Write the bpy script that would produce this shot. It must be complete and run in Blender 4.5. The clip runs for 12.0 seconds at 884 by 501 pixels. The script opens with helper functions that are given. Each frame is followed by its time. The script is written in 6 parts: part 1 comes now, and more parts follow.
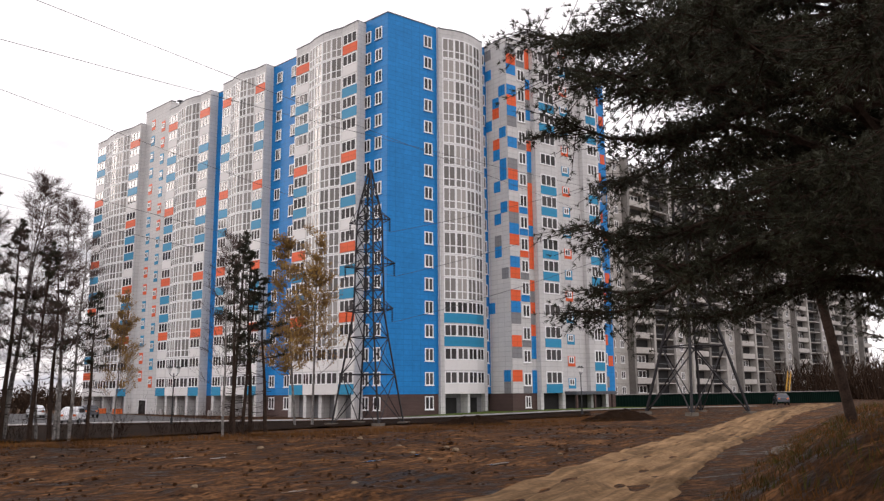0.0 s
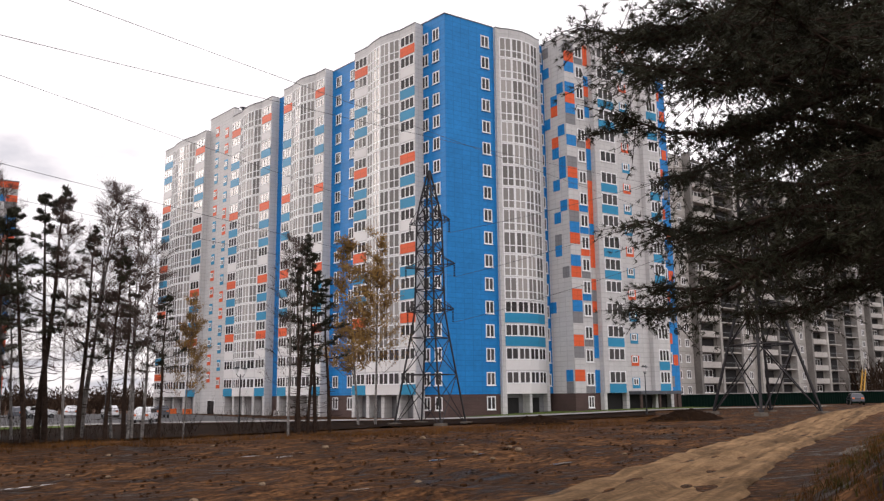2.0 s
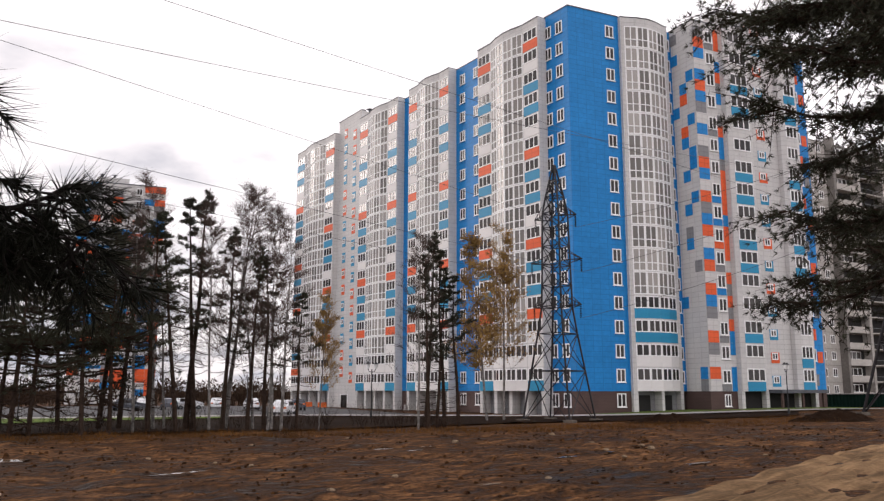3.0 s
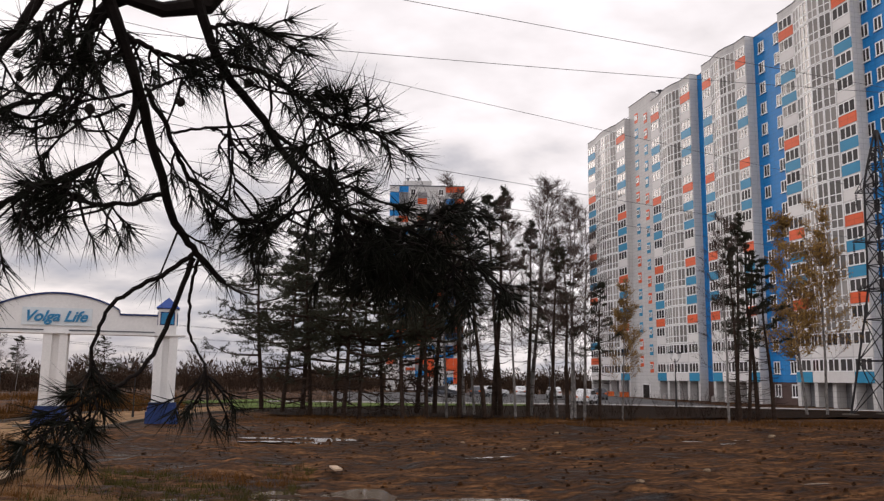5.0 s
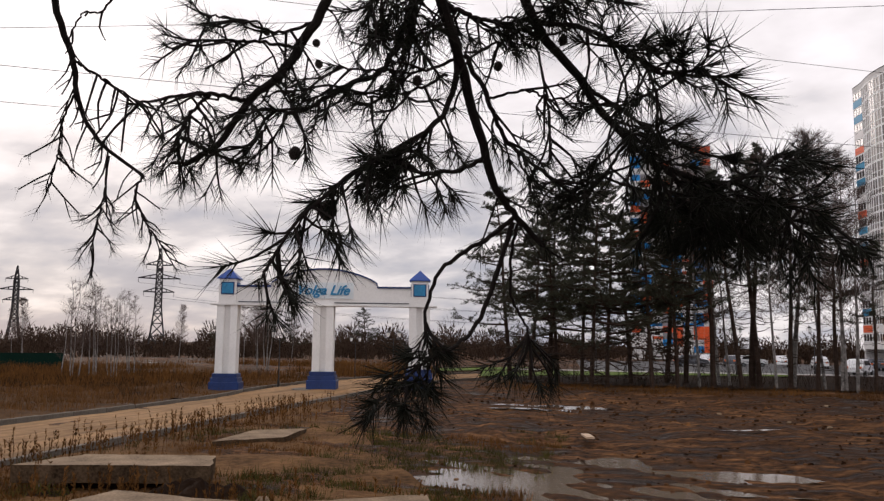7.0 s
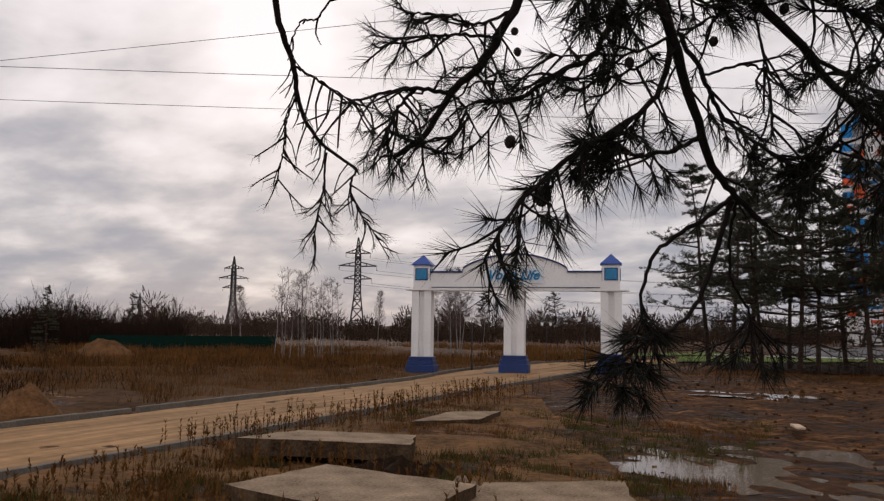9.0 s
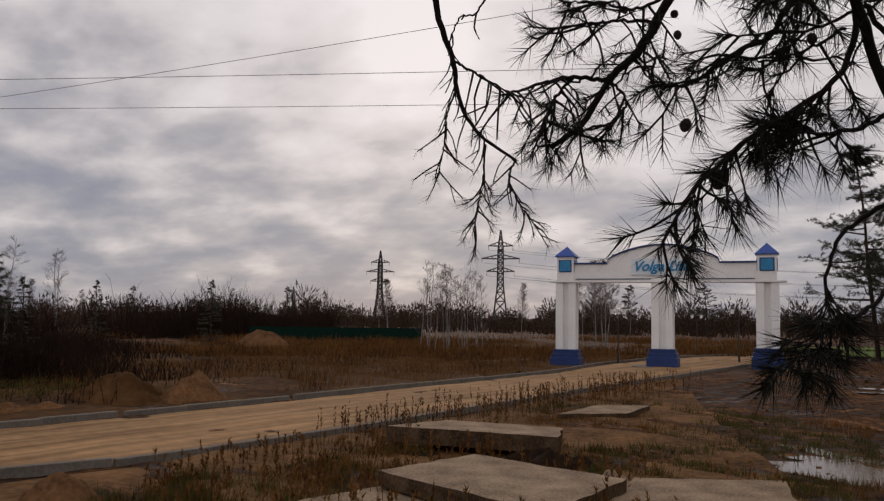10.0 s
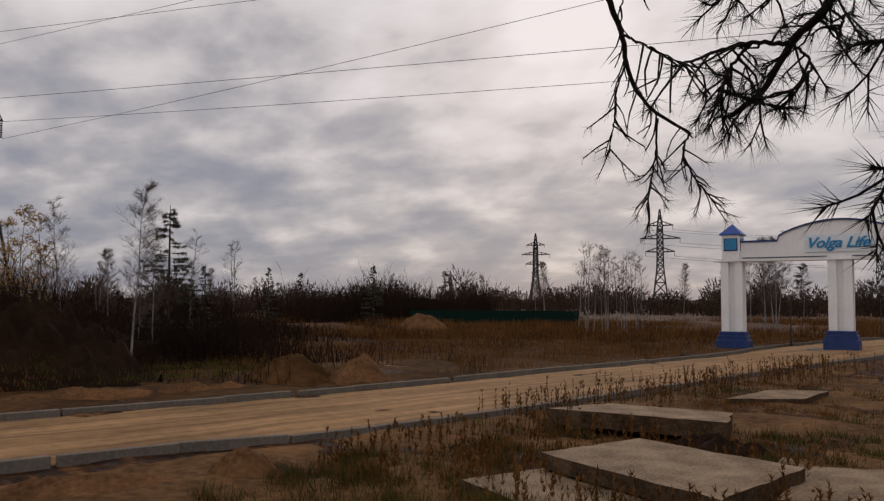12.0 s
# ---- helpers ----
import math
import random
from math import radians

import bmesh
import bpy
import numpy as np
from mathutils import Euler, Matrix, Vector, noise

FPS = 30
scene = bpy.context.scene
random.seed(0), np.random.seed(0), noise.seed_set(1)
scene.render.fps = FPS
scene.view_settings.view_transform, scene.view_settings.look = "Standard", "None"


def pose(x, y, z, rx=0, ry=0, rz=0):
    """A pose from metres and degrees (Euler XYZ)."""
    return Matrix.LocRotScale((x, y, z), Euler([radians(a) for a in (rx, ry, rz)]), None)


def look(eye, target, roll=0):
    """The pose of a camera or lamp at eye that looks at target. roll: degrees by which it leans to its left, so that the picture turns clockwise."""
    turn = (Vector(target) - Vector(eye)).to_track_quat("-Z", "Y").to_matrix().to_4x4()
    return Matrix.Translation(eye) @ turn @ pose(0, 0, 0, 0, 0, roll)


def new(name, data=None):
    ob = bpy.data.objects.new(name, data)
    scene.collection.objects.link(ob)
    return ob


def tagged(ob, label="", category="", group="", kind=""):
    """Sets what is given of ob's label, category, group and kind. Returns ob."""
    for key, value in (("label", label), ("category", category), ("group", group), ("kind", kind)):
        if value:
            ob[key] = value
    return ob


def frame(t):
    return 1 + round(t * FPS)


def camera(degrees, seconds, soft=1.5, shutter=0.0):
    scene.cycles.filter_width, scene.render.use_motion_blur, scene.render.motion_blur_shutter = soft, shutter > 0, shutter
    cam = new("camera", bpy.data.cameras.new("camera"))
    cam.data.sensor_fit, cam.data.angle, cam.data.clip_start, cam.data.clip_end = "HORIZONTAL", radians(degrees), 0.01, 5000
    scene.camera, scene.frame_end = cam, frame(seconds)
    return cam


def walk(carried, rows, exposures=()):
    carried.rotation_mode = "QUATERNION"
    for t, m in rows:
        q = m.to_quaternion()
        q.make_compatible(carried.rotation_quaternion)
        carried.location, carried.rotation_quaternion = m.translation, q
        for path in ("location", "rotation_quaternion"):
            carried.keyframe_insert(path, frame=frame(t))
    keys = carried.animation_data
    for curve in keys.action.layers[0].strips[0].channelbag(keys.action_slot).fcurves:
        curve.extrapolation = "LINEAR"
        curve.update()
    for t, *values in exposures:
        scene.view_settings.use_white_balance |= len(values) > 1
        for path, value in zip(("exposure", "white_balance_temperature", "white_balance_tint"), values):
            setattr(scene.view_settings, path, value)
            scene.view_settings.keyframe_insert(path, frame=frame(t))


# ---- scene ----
cam = camera(56.79, 12.0, soft=1.3)
PATH = [
    (0, pose(-0.990, -0.397, 2.800, 99.923, 0, -38.012) @ pose(0, 0, 0, 0, 0, -0.444)),
    (0.5, pose(-0.996, -0.405, 2.800, 99.680, 0, -38.384) @ pose(0, 0, 0, 0, 0, -0.559)),
    (1, pose(-1.002, -0.418, 2.795, 99.601, 0, -37.979) @ pose(0, 0, 0, 0, 0, -0.509)),
    (1.5, pose(-1.010, -0.430, 2.780, 99.782, 0, -36.281) @ pose(0, 0, 0, 0, 0, -0.376)),
    (2, pose(-1.022, -0.443, 2.765, 99.983, 0, -33.757) @ pose(0, 0, 0, 0, 0, -0.538)),
    (2.5, pose(-1.045, -0.454, 2.755, 99.875, 0, -29.633) @ pose(0, 0, 0, 0, 0, -0.152)),
    (3, pose(-1.072, -0.463, 2.750, 99.746, 0, -24.852) @ pose(0, 0, 0, 0, 0, 0.083)),
    (5, pose(-1.168, -0.492, 2.763, 98.870, 0, -4.199) @ pose(0, 0, 0, 0, 0, 0.680)),
    (5.5, pose(-1.178, -0.503, 2.760, 98.040, 0, 1.385) @ pose(0, 0, 0, 0, 0, 0.880)),
    (6, pose(-1.219, -0.485, 2.758, 97.454, 0, 5.737) @ pose(0, 0, 0, 0, 0, 1.143)),
    (6.5, pose(-1.270, -0.464, 2.756, 96.860, 0, 9.585) @ pose(0, 0, 0, 0, 0, 0.813)),
    (8.5, pose(-1.285, -0.498, 2.751, 95.535, 0, 21.284) @ pose(0, 0, 0, 0, 0, 1.016)),
    (9, pose(-1.301, -0.502, 2.751, 95.272, 0, 25.844) @ pose(0, 0, 0, 0, 0, 0.745)),
    (9.5, pose(-1.302, -0.518, 2.747, 94.845, 0, 31.003) @ pose(0, 0, 0, 0, 0, 0.934)),
    (10, pose(-1.322, -0.548, 2.740, 94.613, 0, 35.816) @ pose(0, 0, 0, 0, 0, 0.836)),
    (10.5, pose(-1.341, -0.550, 2.745, 94.268, 0, 40.139) @ pose(0, 0, 0, 0, 0, 0.559)),
    (11, pose(-1.347, -0.561, 2.737, 93.743, 0, 44.350) @ pose(0, 0, 0, 0, 0, 0.152)),
    (11.5, pose(-1.343, -0.592, 2.729, 93.395, 0, 46.325) @ pose(0, 0, 0, 0, 0, 0.177)),
    (12, pose(-1.345, -0.581, 2.732, 93.340, 0, 46.651) @ pose(0, 0, 0, 0, 0, 0.216)),
]
walk(cam, PATH, [(0, 0.45, 6600, 17), (3, 0.4, 6600, 17), (5, 0.08, 6650, 17), (6.5, 0.05, 6600, 17), (8.5, -0.08, 6650, 17), (10, -0.47, 6650, 17), (12, -0.5, 6700, 17)])

# ---- sky and sun: heavy broken overcast, the sun low behind thin cloud ----
SUN_AZ, SUN_EL = 37.0, 19.0        # degrees to the left of +y, degrees up
world = bpy.data.worlds.new("overcast")
scene.world = world
world.use_nodes = True
wn, wl = world.node_tree.nodes, world.node_tree.links
wn.clear()


def wnode(kind, **kw):
    n = wn.new(kind)
    for k, v in kw.items():
        n.inputs[k].default_value = v
    return n


def wmath(op, a, b=None, c=None):
    n = wn.new("ShaderNodeMath")
    n.operation = op
    for i, v in enumerate((a, b, c)):
        if v is None:
            continue
        if isinstance(v, (int, float)):
            n.inputs[i].default_value = v
        else:
            wl.new(v, n.inputs[i])
    return n.outputs[0]


def wmix(fac, a, b, mode="MIX"):
    n = wn.new("ShaderNodeMix")
    n.data_type, n.blend_type = "RGBA", mode
    for sock, v in ((n.inputs[0], fac), (n.inputs[6], a), (n.inputs[7], b)):
        if isinstance(v, (int, float, tuple)):
            sock.default_value = v
        else:
            wl.new(v, sock)
    return n.outputs[2]


def wramp(v, stops):
    n = wn.new("ShaderNodeValToRGB")
    r = n.color_ramp
    while len(r.elements) < len(stops):
        r.elements.new(0.5)
    for e, (p, col) in zip(r.elements, stops):
        e.position, e.color = p, (*col, 1)
    wl.new(v, n.inputs[0])
    return n.outputs[0]


sky = wn.new("ShaderNodeTexSky")
sky.sky_type, sky.sun_disc = "NISHITA", False
sky.sun_elevation, sky.sun_rotation = radians(SUN_EL), radians(-SUN_AZ)
coord = wn.new("ShaderNodeTexCoord").outputs["Generated"]
sep = wn.new("ShaderNodeSeparateXYZ")
wl.new(coord, sep.inputs[0])
DX, DY, DZ = sep.outputs
up = wmath("ADD", wmath("MAXIMUM", DZ, 0.0), 0.26)
flat = wn.new("ShaderNodeCombineXYZ")
wl.new(wmath("DIVIDE", DX, up), flat.inputs[0])
wl.new(wmath("DIVIDE", DY, up), flat.inputs[1])
turn = wn.new("ShaderNodeMapping")
turn.inputs["Rotation"].default_value = (0, 0, radians(38))
turn.inputs["Scale"].default_value = (1.0, 1.2, 1)
wl.new(flat.outputs[0], turn.inputs[0])
clouds = wnode("ShaderNodeTexNoise", Scale=3.0, Detail=5.0, Roughness=0.5, Distortion=0.08)
wl.new(turn.outputs[0], clouds.inputs["Vector"])
banks = wnode("ShaderNodeTexNoise", Scale=0.38, Detail=2.0, Roughness=0.5)
wl.new(turn.outputs[0], banks.inputs["Vector"])
sund = Vector((-math.sin(radians(SUN_AZ)) * math.cos(radians(SUN_EL)), math.cos(radians(SUN_AZ)) * math.cos(radians(SUN_EL)), math.sin(radians(SUN_EL))))
dot = wn.new("ShaderNodeVectorMath")
dot.operation = "DOT_PRODUCT"
wl.new(coord, dot.inputs[0])
dot.inputs[1].default_value = sund
halo = wmath("POWER", wmath("MAXIMUM", dot.outputs["Value"], 0.0), 150.0)
# thinner, brighter cover over the +x side of the sky, and upwards
side = wmath("MULTIPLY_ADD", wmath("MAXIMUM", DX, -0.38), 0.46, 0.21)
high = wmath("MULTIPLY", wmath("MAXIMUM", DZ, 0.0), 1.0)
back = wmath("MULTIPLY", wmath("MAXIMUM", wmath("MULTIPLY", DY, -1.0), 0.0), 1.1)
thin = wmath("ADD", wmath("ADD", wmath("ADD", side, back), high), wmath("MULTIPLY", halo, 0.9))
body = wmath("ADD", wmath("MULTIPLY", clouds.outputs[0], 0.75), wmath("MULTIPLY", banks.outputs[0], 0.25))
lum = wmath("ADD", wmath("MULTIPLY_ADD", wmath("SUBTRACT", body, 0.5), 1.7, 0.565), wmath("MULTIPLY", thin, 0.42))
# the cover thickens towards the horizon, away from the +x side
low = wmath("MULTIPLY", wmath("MAXIMUM", wmath("SUBTRACT", 0.32, DZ), 0.0), 0.85)
lum = wmath("SUBTRACT", lum, wmath("MULTIPLY", low, wmath("MINIMUM", wmath("MAXIMUM", wmath("MULTIPLY_ADD", DX, -2.2, 0.75), 0.0), 1.0)))
cover = wramp(lum, [(0.0, (0.25, 0.285, 0.365)), (0.32, (0.36, 0.39, 0.455)), (0.5, (0.53, 0.535, 0.56)), (0.68, (0.80, 0.785, 0.78)), (1.0, (1.06, 1.05, 1.05))])
skymix = wmix(0.995, sky.outputs[0], cover)
bg = wn.new("ShaderNodeBackground")
wl.new(skymix, bg.inputs[0])
bg.inputs[1].default_value = 1.0
out = wn.new("ShaderNodeOutputWorld")
wl.new(bg.outputs[0], out.inputs[0])

sun = new("sun", bpy.data.lights.new("sun", "SUN"))
sun.data.energy, sun.data.angle, sun.data.color = 0.55, radians(16), (1.0, 0.93, 0.84)
sun.matrix_world = look(sund * 50, (0, 0, 0))


# ---- materials ----
def mat(name, base, rough=0.8, metal=0.0, dark=0.75, light=1.2, scale=1.5, fine=14.0, bump=0.25, depth=0.02, spec=0.35, tiles=None, random_tone=0.0, coords="Object", joint=0.72):
    """A surface with colour variation at two sizes, fine relief, and (tiles: width, height, gap) joints between cladding plates."""
    m = bpy.data.materials.new(name)
    m.use_nodes = True
    n, l = m.node_tree.nodes, m.node_tree.links
    b = n["Principled BSDF"]
    b.inputs["Roughness"].default_value, b.inputs["Metallic"].default_value = rough, metal
    b.inputs["Specular IOR Level"].default_value = spec
    tc = n.new("ShaderNodeTexCoord").outputs[coords]
    big, small = n.new("ShaderNodeTexNoise"), n.new("ShaderNodeTexNoise")
    for t, sc in ((big, scale), (small, fine)):
        l.new(tc, t.inputs["Vector"])
        t.inputs["Scale"].default_value, t.inputs["Detail"].default_value = sc, 5
    mul = n.new("ShaderNodeMath")
    mul.operation = "MULTIPLY_ADD"
    l.new(small.outputs[0], mul.inputs[0])
    mul.inputs[1].default_value = 0.45
    half = n.new("ShaderNodeMath")
    half.operation = "MULTIPLY"
    l.new(big.outputs[0], half.inputs[0])
    half.inputs[1].default_value = 0.55
    l.new(half.outputs[0], mul.inputs[2])
    ramp = n.new("ShaderNodeValToRGB")
    ramp.color_ramp.elements[0].position, ramp.color_ramp.elements[1].position = 0.33, 0.67
    ramp.color_ramp.elements[0].color = (*[min(1, v * dark) for v in base], 1)
    ramp.color_ramp.elements[1].color = (*[min(1, v * light) for v in base], 1)
    l.new(mul.outputs[0], ramp.inputs[0])
    col = ramp.outputs[0]
    if random_tone:
        info = n.new("ShaderNodeObjectInfo").outputs["Random"]
        hsv = n.new("ShaderNodeHueSaturation")
        mr = n.new("ShaderNodeMapRange")
        mr.inputs[3].default_value, mr.inputs[4].default_value = 1 - random_tone, 1 + random_tone
        l.new(info, mr.inputs[0])
        l.new(mr.outputs[0], hsv.inputs["Value"])
        l.new(col, hsv.inputs["Color"])
        col = hsv.outputs[0]
    height = mul.outputs[0]
    if tiles:
        br = n.new("ShaderNodeTexBrick")
        br.offset = tiles[3] if len(tiles) > 3 else 0.0
        br.inputs["Scale"].default_value = 1.0
        br.inputs["Brick Width"].default_value, br.inputs["Row Height"].default_value, br.inputs["Mortar Size"].default_value = tiles[:3]
        br.inputs["Mortar Smooth"].default_value = 0.3
        br.inputs["Color1"].default_value, br.inputs["Color2"].default_value = (1, 1, 1, 1), (0.93, 0.93, 0.94, 1)
        br.inputs["Mortar"].default_value = (joint, joint, joint, 1)
        sw = n.new("ShaderNodeSeparateXYZ")
        cb = n.new("ShaderNodeCombineXYZ")
        l.new(tc, sw.inputs[0])
        ad = n.new("ShaderNodeMath")
        ad.operation = "ADD"
        l.new(sw.outputs[0], ad.inputs[0])
        l.new(sw.outputs[1], ad.inputs[1])
        l.new(ad.outputs[0], cb.inputs[0])
        l.new(sw.outputs[2], cb.inputs[1])
        l.new(cb.outputs[0], br.inputs["Vector"])
        mx = n.new("ShaderNodeMix")
        mx.data_type, mx.blend_type = "RGBA", "MULTIPLY"
        mx.inputs[0].default_value = 1.0
        l.new(col, mx.inputs[6])
        l.new(br.outputs["Color"], mx.inputs[7])
        col = mx.outputs[2]
    l.new(col, b.inputs["Base Color"])
    if bump:
        bp = n.new("ShaderNodeBump")
        bp.inputs["Strength"].default_value, bp.inputs["Distance"].default_value = bump, depth
        l.new(height, bp.inputs["Height"])
        l.new(bp.outputs[0], b.inputs["Normal"])
    return m


PLATE = (1.2, 0.6, 0.03)
M_BLUE = mat("blue_cladding", (0.008, 0.22, 0.57), 0.5, scale=0.25, fine=2.0, dark=0.88, light=1.14, bump=0.1, tiles=PLATE, spec=0.2)
M_GREY = mat("light_grey_cladding", (0.62, 0.61, 0.60), 0.5, scale=0.2, fine=3.0, dark=0.9, light=1.07, bump=0.1, tiles=PLATE, spec=0.12)
M_MID = mat("mid_grey_cladding", (0.24, 0.24, 0.25), 0.5, scale=0.3, fine=3.0, dark=0.9, light=1.1, bump=0.1, tiles=PLATE, spec=0.12)
M_ORANGE = mat("orange_cladding", (0.80, 0.13, 0.045), 0.42, scale=0.3, fine=3.0, dark=0.9, light=1.08, bump=0.08, tiles=PLATE, random_tone=0.06, spec=0.12)
M_TEAL = mat("teal_cladding", (0.03, 0.27, 0.47), 0.4, scale=0.3, fine=3.0, dark=0.9, light=1.1, bump=0.08, random_tone=0.06, spec=0.12)
M_WHITE = mat("white_panel", (0.78, 0.76, 0.75), 0.5, scale=0.4, fine=4.0, dark=0.93, light=1.05, bump=0.08, random_tone=0.05, spec=0.12)
M_BRICKY = mat("brown_plinth_brick", (0.10, 0.062, 0.055), 0.8, scale=0.5, fine=8, tiles=(0.5, 0.16, 0.02, 0.5), joint=0.6)
M_UPVC = mat("white_window_frame", (0.9, 0.9, 0.9), 0.4, scale=2, dark=0.95, light=1.03, bump=0.03)
M_PARAPET = mat("dark_parapet_cap", (0.08, 0.085, 0.1), 0.5)
M_CONC = mat("raw_concrete", (0.43, 0.405, 0.375), 0.9, scale=0.25, fine=3, dark=0.7, light=1.2)
M_CONCD = mat("dirty_concrete", (0.22, 0.205, 0.19), 0.9, scale=0.3, fine=3, dark=0.6, light=1.2)
# near-black colour for flat sheets that stand in for shade indoors
M_INSIDE_SHADE = mat("painted_interior_shade", (0.022, 0.021, 0.021), 0.9, bump=0)
M_STEEL = mat("weathered_steel", (0.018, 0.016, 0.018), 0.6, metal=0.15, scale=3, fine=30, dark=0.6, light=1.5)
M_STEELG = mat("galvanised_steel", (0.16, 0.17, 0.18), 0.55, metal=0.4, scale=2, fine=20)
M_WIRE = mat("cable", (0.07, 0.07, 0.075), 0.6, metal=0.3, bump=0)
M_GATE = mat("white_render", (0.74, 0.73, 0.72), 0.75, scale=0.7, fine=9, dark=0.88, light=1.05, bump=0.12)
M_GATEB = mat("blue_plinth_paint", (0.008, 0.028, 0.12), 0.5, scale=1.5, fine=12, dark=0.7, light=1.25)
M_GATET = mat("blue_roof_sheet", (0.012, 0.055, 0.26), 0.4, scale=2, fine=10)
M_SIGN = mat("turquoise_panel", (0.015, 0.20, 0.40), 0.4, scale=2, fine=10)
M_SIGNBOARD = mat("pale_signboard", (0.62, 0.67, 0.70), 0.5, scale=2, fine=10, dark=0.93, light=1.05)
M_SOILD = mat("dark_soil", (0.014, 0.0075, 0.0042), 0.95, scale=0.5, fine=5, dark=0.55, light=1.5, bump=0.8, depth=0.12, coords="Object", spec=0.04)
M_SAND = mat("pale_sand", (0.115, 0.058, 0.026), 0.95, scale=1.1, fine=11, dark=0.35, light=1.4, bump=0.5, depth=0.05, spec=0.04)
M_VERGE = mat("verge_soil", (0.085, 0.045, 0.020), 0.95, scale=0.6, fine=6, dark=0.4, light=1.9, bump=0.9, depth=0.1, spec=0.03)
M_ROUGH = mat("rough_weedy_soil", (0.050, 0.025, 0.010), 0.95, scale=0.3, fine=3, dark=0.3, light=1.8, bump=0.9, depth=0.15, spec=0.03)
M_DIRT = mat("rutted_dirt", (0.235, 0.145, 0.077), 0.95, scale=0.6, fine=7, dark=0.4, light=1.25, bump=0.6, depth=0.06, spec=0.04)
M_KERB = mat("concrete_kerb", (0.15, 0.13, 0.11), 0.9, scale=1.2, fine=20, dark=0.6, light=1.2, spec=0.04)
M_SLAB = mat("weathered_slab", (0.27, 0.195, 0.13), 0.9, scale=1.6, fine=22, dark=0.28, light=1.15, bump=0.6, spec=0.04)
M_PAVE = mat("pale_pavement", (0.34, 0.32, 0.31), 0.85, scale=0.3, fine=4, dark=0.8, light=1.15, spec=0.04)
M_ASPH = mat("asphalt", (0.10, 0.098, 0.10), 0.85, scale=0.2, fine=6, dark=0.75, light=1.3, spec=0.04)
M_LAWN = mat("lawn", (0.085, 0.12, 0.03), 0.95, scale=0.4, fine=8, dark=0.6, light=1.4, bump=0.6, depth=0.05, spec=0.04)
M_BARK = mat("pine_bark", (0.040, 0.027, 0.021), 0.95, scale=3, fine=18, dark=0.5, light=1.6, bump=0.8, depth=0.03, spec=0.04)
M_BARKR = mat("red_pine_bark", (0.15, 0.075, 0.045), 0.95, scale=3, fine=18, dark=0.5, light=1.5, bump=0.6, depth=0.02)
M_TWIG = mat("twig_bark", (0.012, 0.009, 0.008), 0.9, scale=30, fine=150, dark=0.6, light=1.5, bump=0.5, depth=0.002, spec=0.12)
M_BIRCH = mat("birch_bark", (0.27, 0.25, 0.235), 0.85, scale=2.2, fine=9, dark=0.15, light=1.2, bump=0.3, spec=0.04)
M_BTWIG = mat("bare_birch_twigs", (0.085, 0.06, 0.052), 0.9, scale=1, fine=8, dark=0.7, light=1.4, bump=0, spec=0.04)
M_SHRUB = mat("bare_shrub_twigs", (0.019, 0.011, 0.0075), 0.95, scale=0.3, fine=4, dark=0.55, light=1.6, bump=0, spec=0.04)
# lighter than the near scrub: distance haze is mixed into this colour
M_HAZEWOOD = mat("haze_paled_woods", (0.046, 0.029, 0.020), 0.95, scale=0.03, fine=0.4, dark=0.6, light=1.4, bump=0, spec=0.04)
# darker brown for slab sides, their shade against the light put into the colour
M_EDGE_SHADE = mat("painted_shade_slab_edge", (0.055, 0.036, 0.022), 0.95, scale=2.5, fine=20, dark=0.35, light=1.9, bump=0.8, depth=0.04, spec=0.03)
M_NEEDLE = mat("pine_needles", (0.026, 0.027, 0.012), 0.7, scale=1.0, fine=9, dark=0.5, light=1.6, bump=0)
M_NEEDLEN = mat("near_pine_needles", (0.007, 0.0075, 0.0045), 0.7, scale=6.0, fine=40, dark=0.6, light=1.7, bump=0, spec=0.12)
M_YELLOW = mat("yellow_birch_leaves", (0.33, 0.19, 0.05), 0.8, scale=0.6, fine=5, dark=0.6, light=1.3, bump=0)
M_DRY = mat("dry_grass", (0.12, 0.055, 0.017), 0.95, scale=0.28, fine=3, dark=0.16, light=1.7, bump=0, spec=0.04)
M_GREENW = mat("green_weeds", (0.060, 0.055, 0.015), 0.9, scale=0.5, fine=5, dark=0.35, light=1.5, bump=0, spec=0.04)
M_FENCE = mat("green_fence_sheet", (0.004, 0.018, 0.013), 0.8, scale=0.6, fine=6, spec=0.05)
M_CONE = mat("pine_cone", (0.035, 0.025, 0.02), 0.9, scale=60, fine=200, bump=0.4, depth=0.003)
M_WOOD = mat("raw_plank", (0.45, 0.33, 0.23), 0.8, scale=3, fine=25)
M_BLACK = mat("black_paint", (0.02, 0.02, 0.022), 0.4, bump=0)
M_CARW = mat("white_car_paint", (0.72, 0.73, 0.75), 0.25, scale=1, dark=0.96, light=1.02, bump=0, spec=0.6)
M_CARD = mat("dark_car_paint", (0.05, 0.055, 0.07), 0.25, scale=1, dark=0.9, light=1.1, bump=0, spec=0.6)
M_TYRE = mat("tyre", (0.02, 0.02, 0.02), 0.9)
M_CRANE = mat("yellow_crane_paint", (0.5, 0.27, 0.03), 0.5)
M_CLOTH = mat("orange_barrier", (0.75, 0.16, 0.04), 0.6)


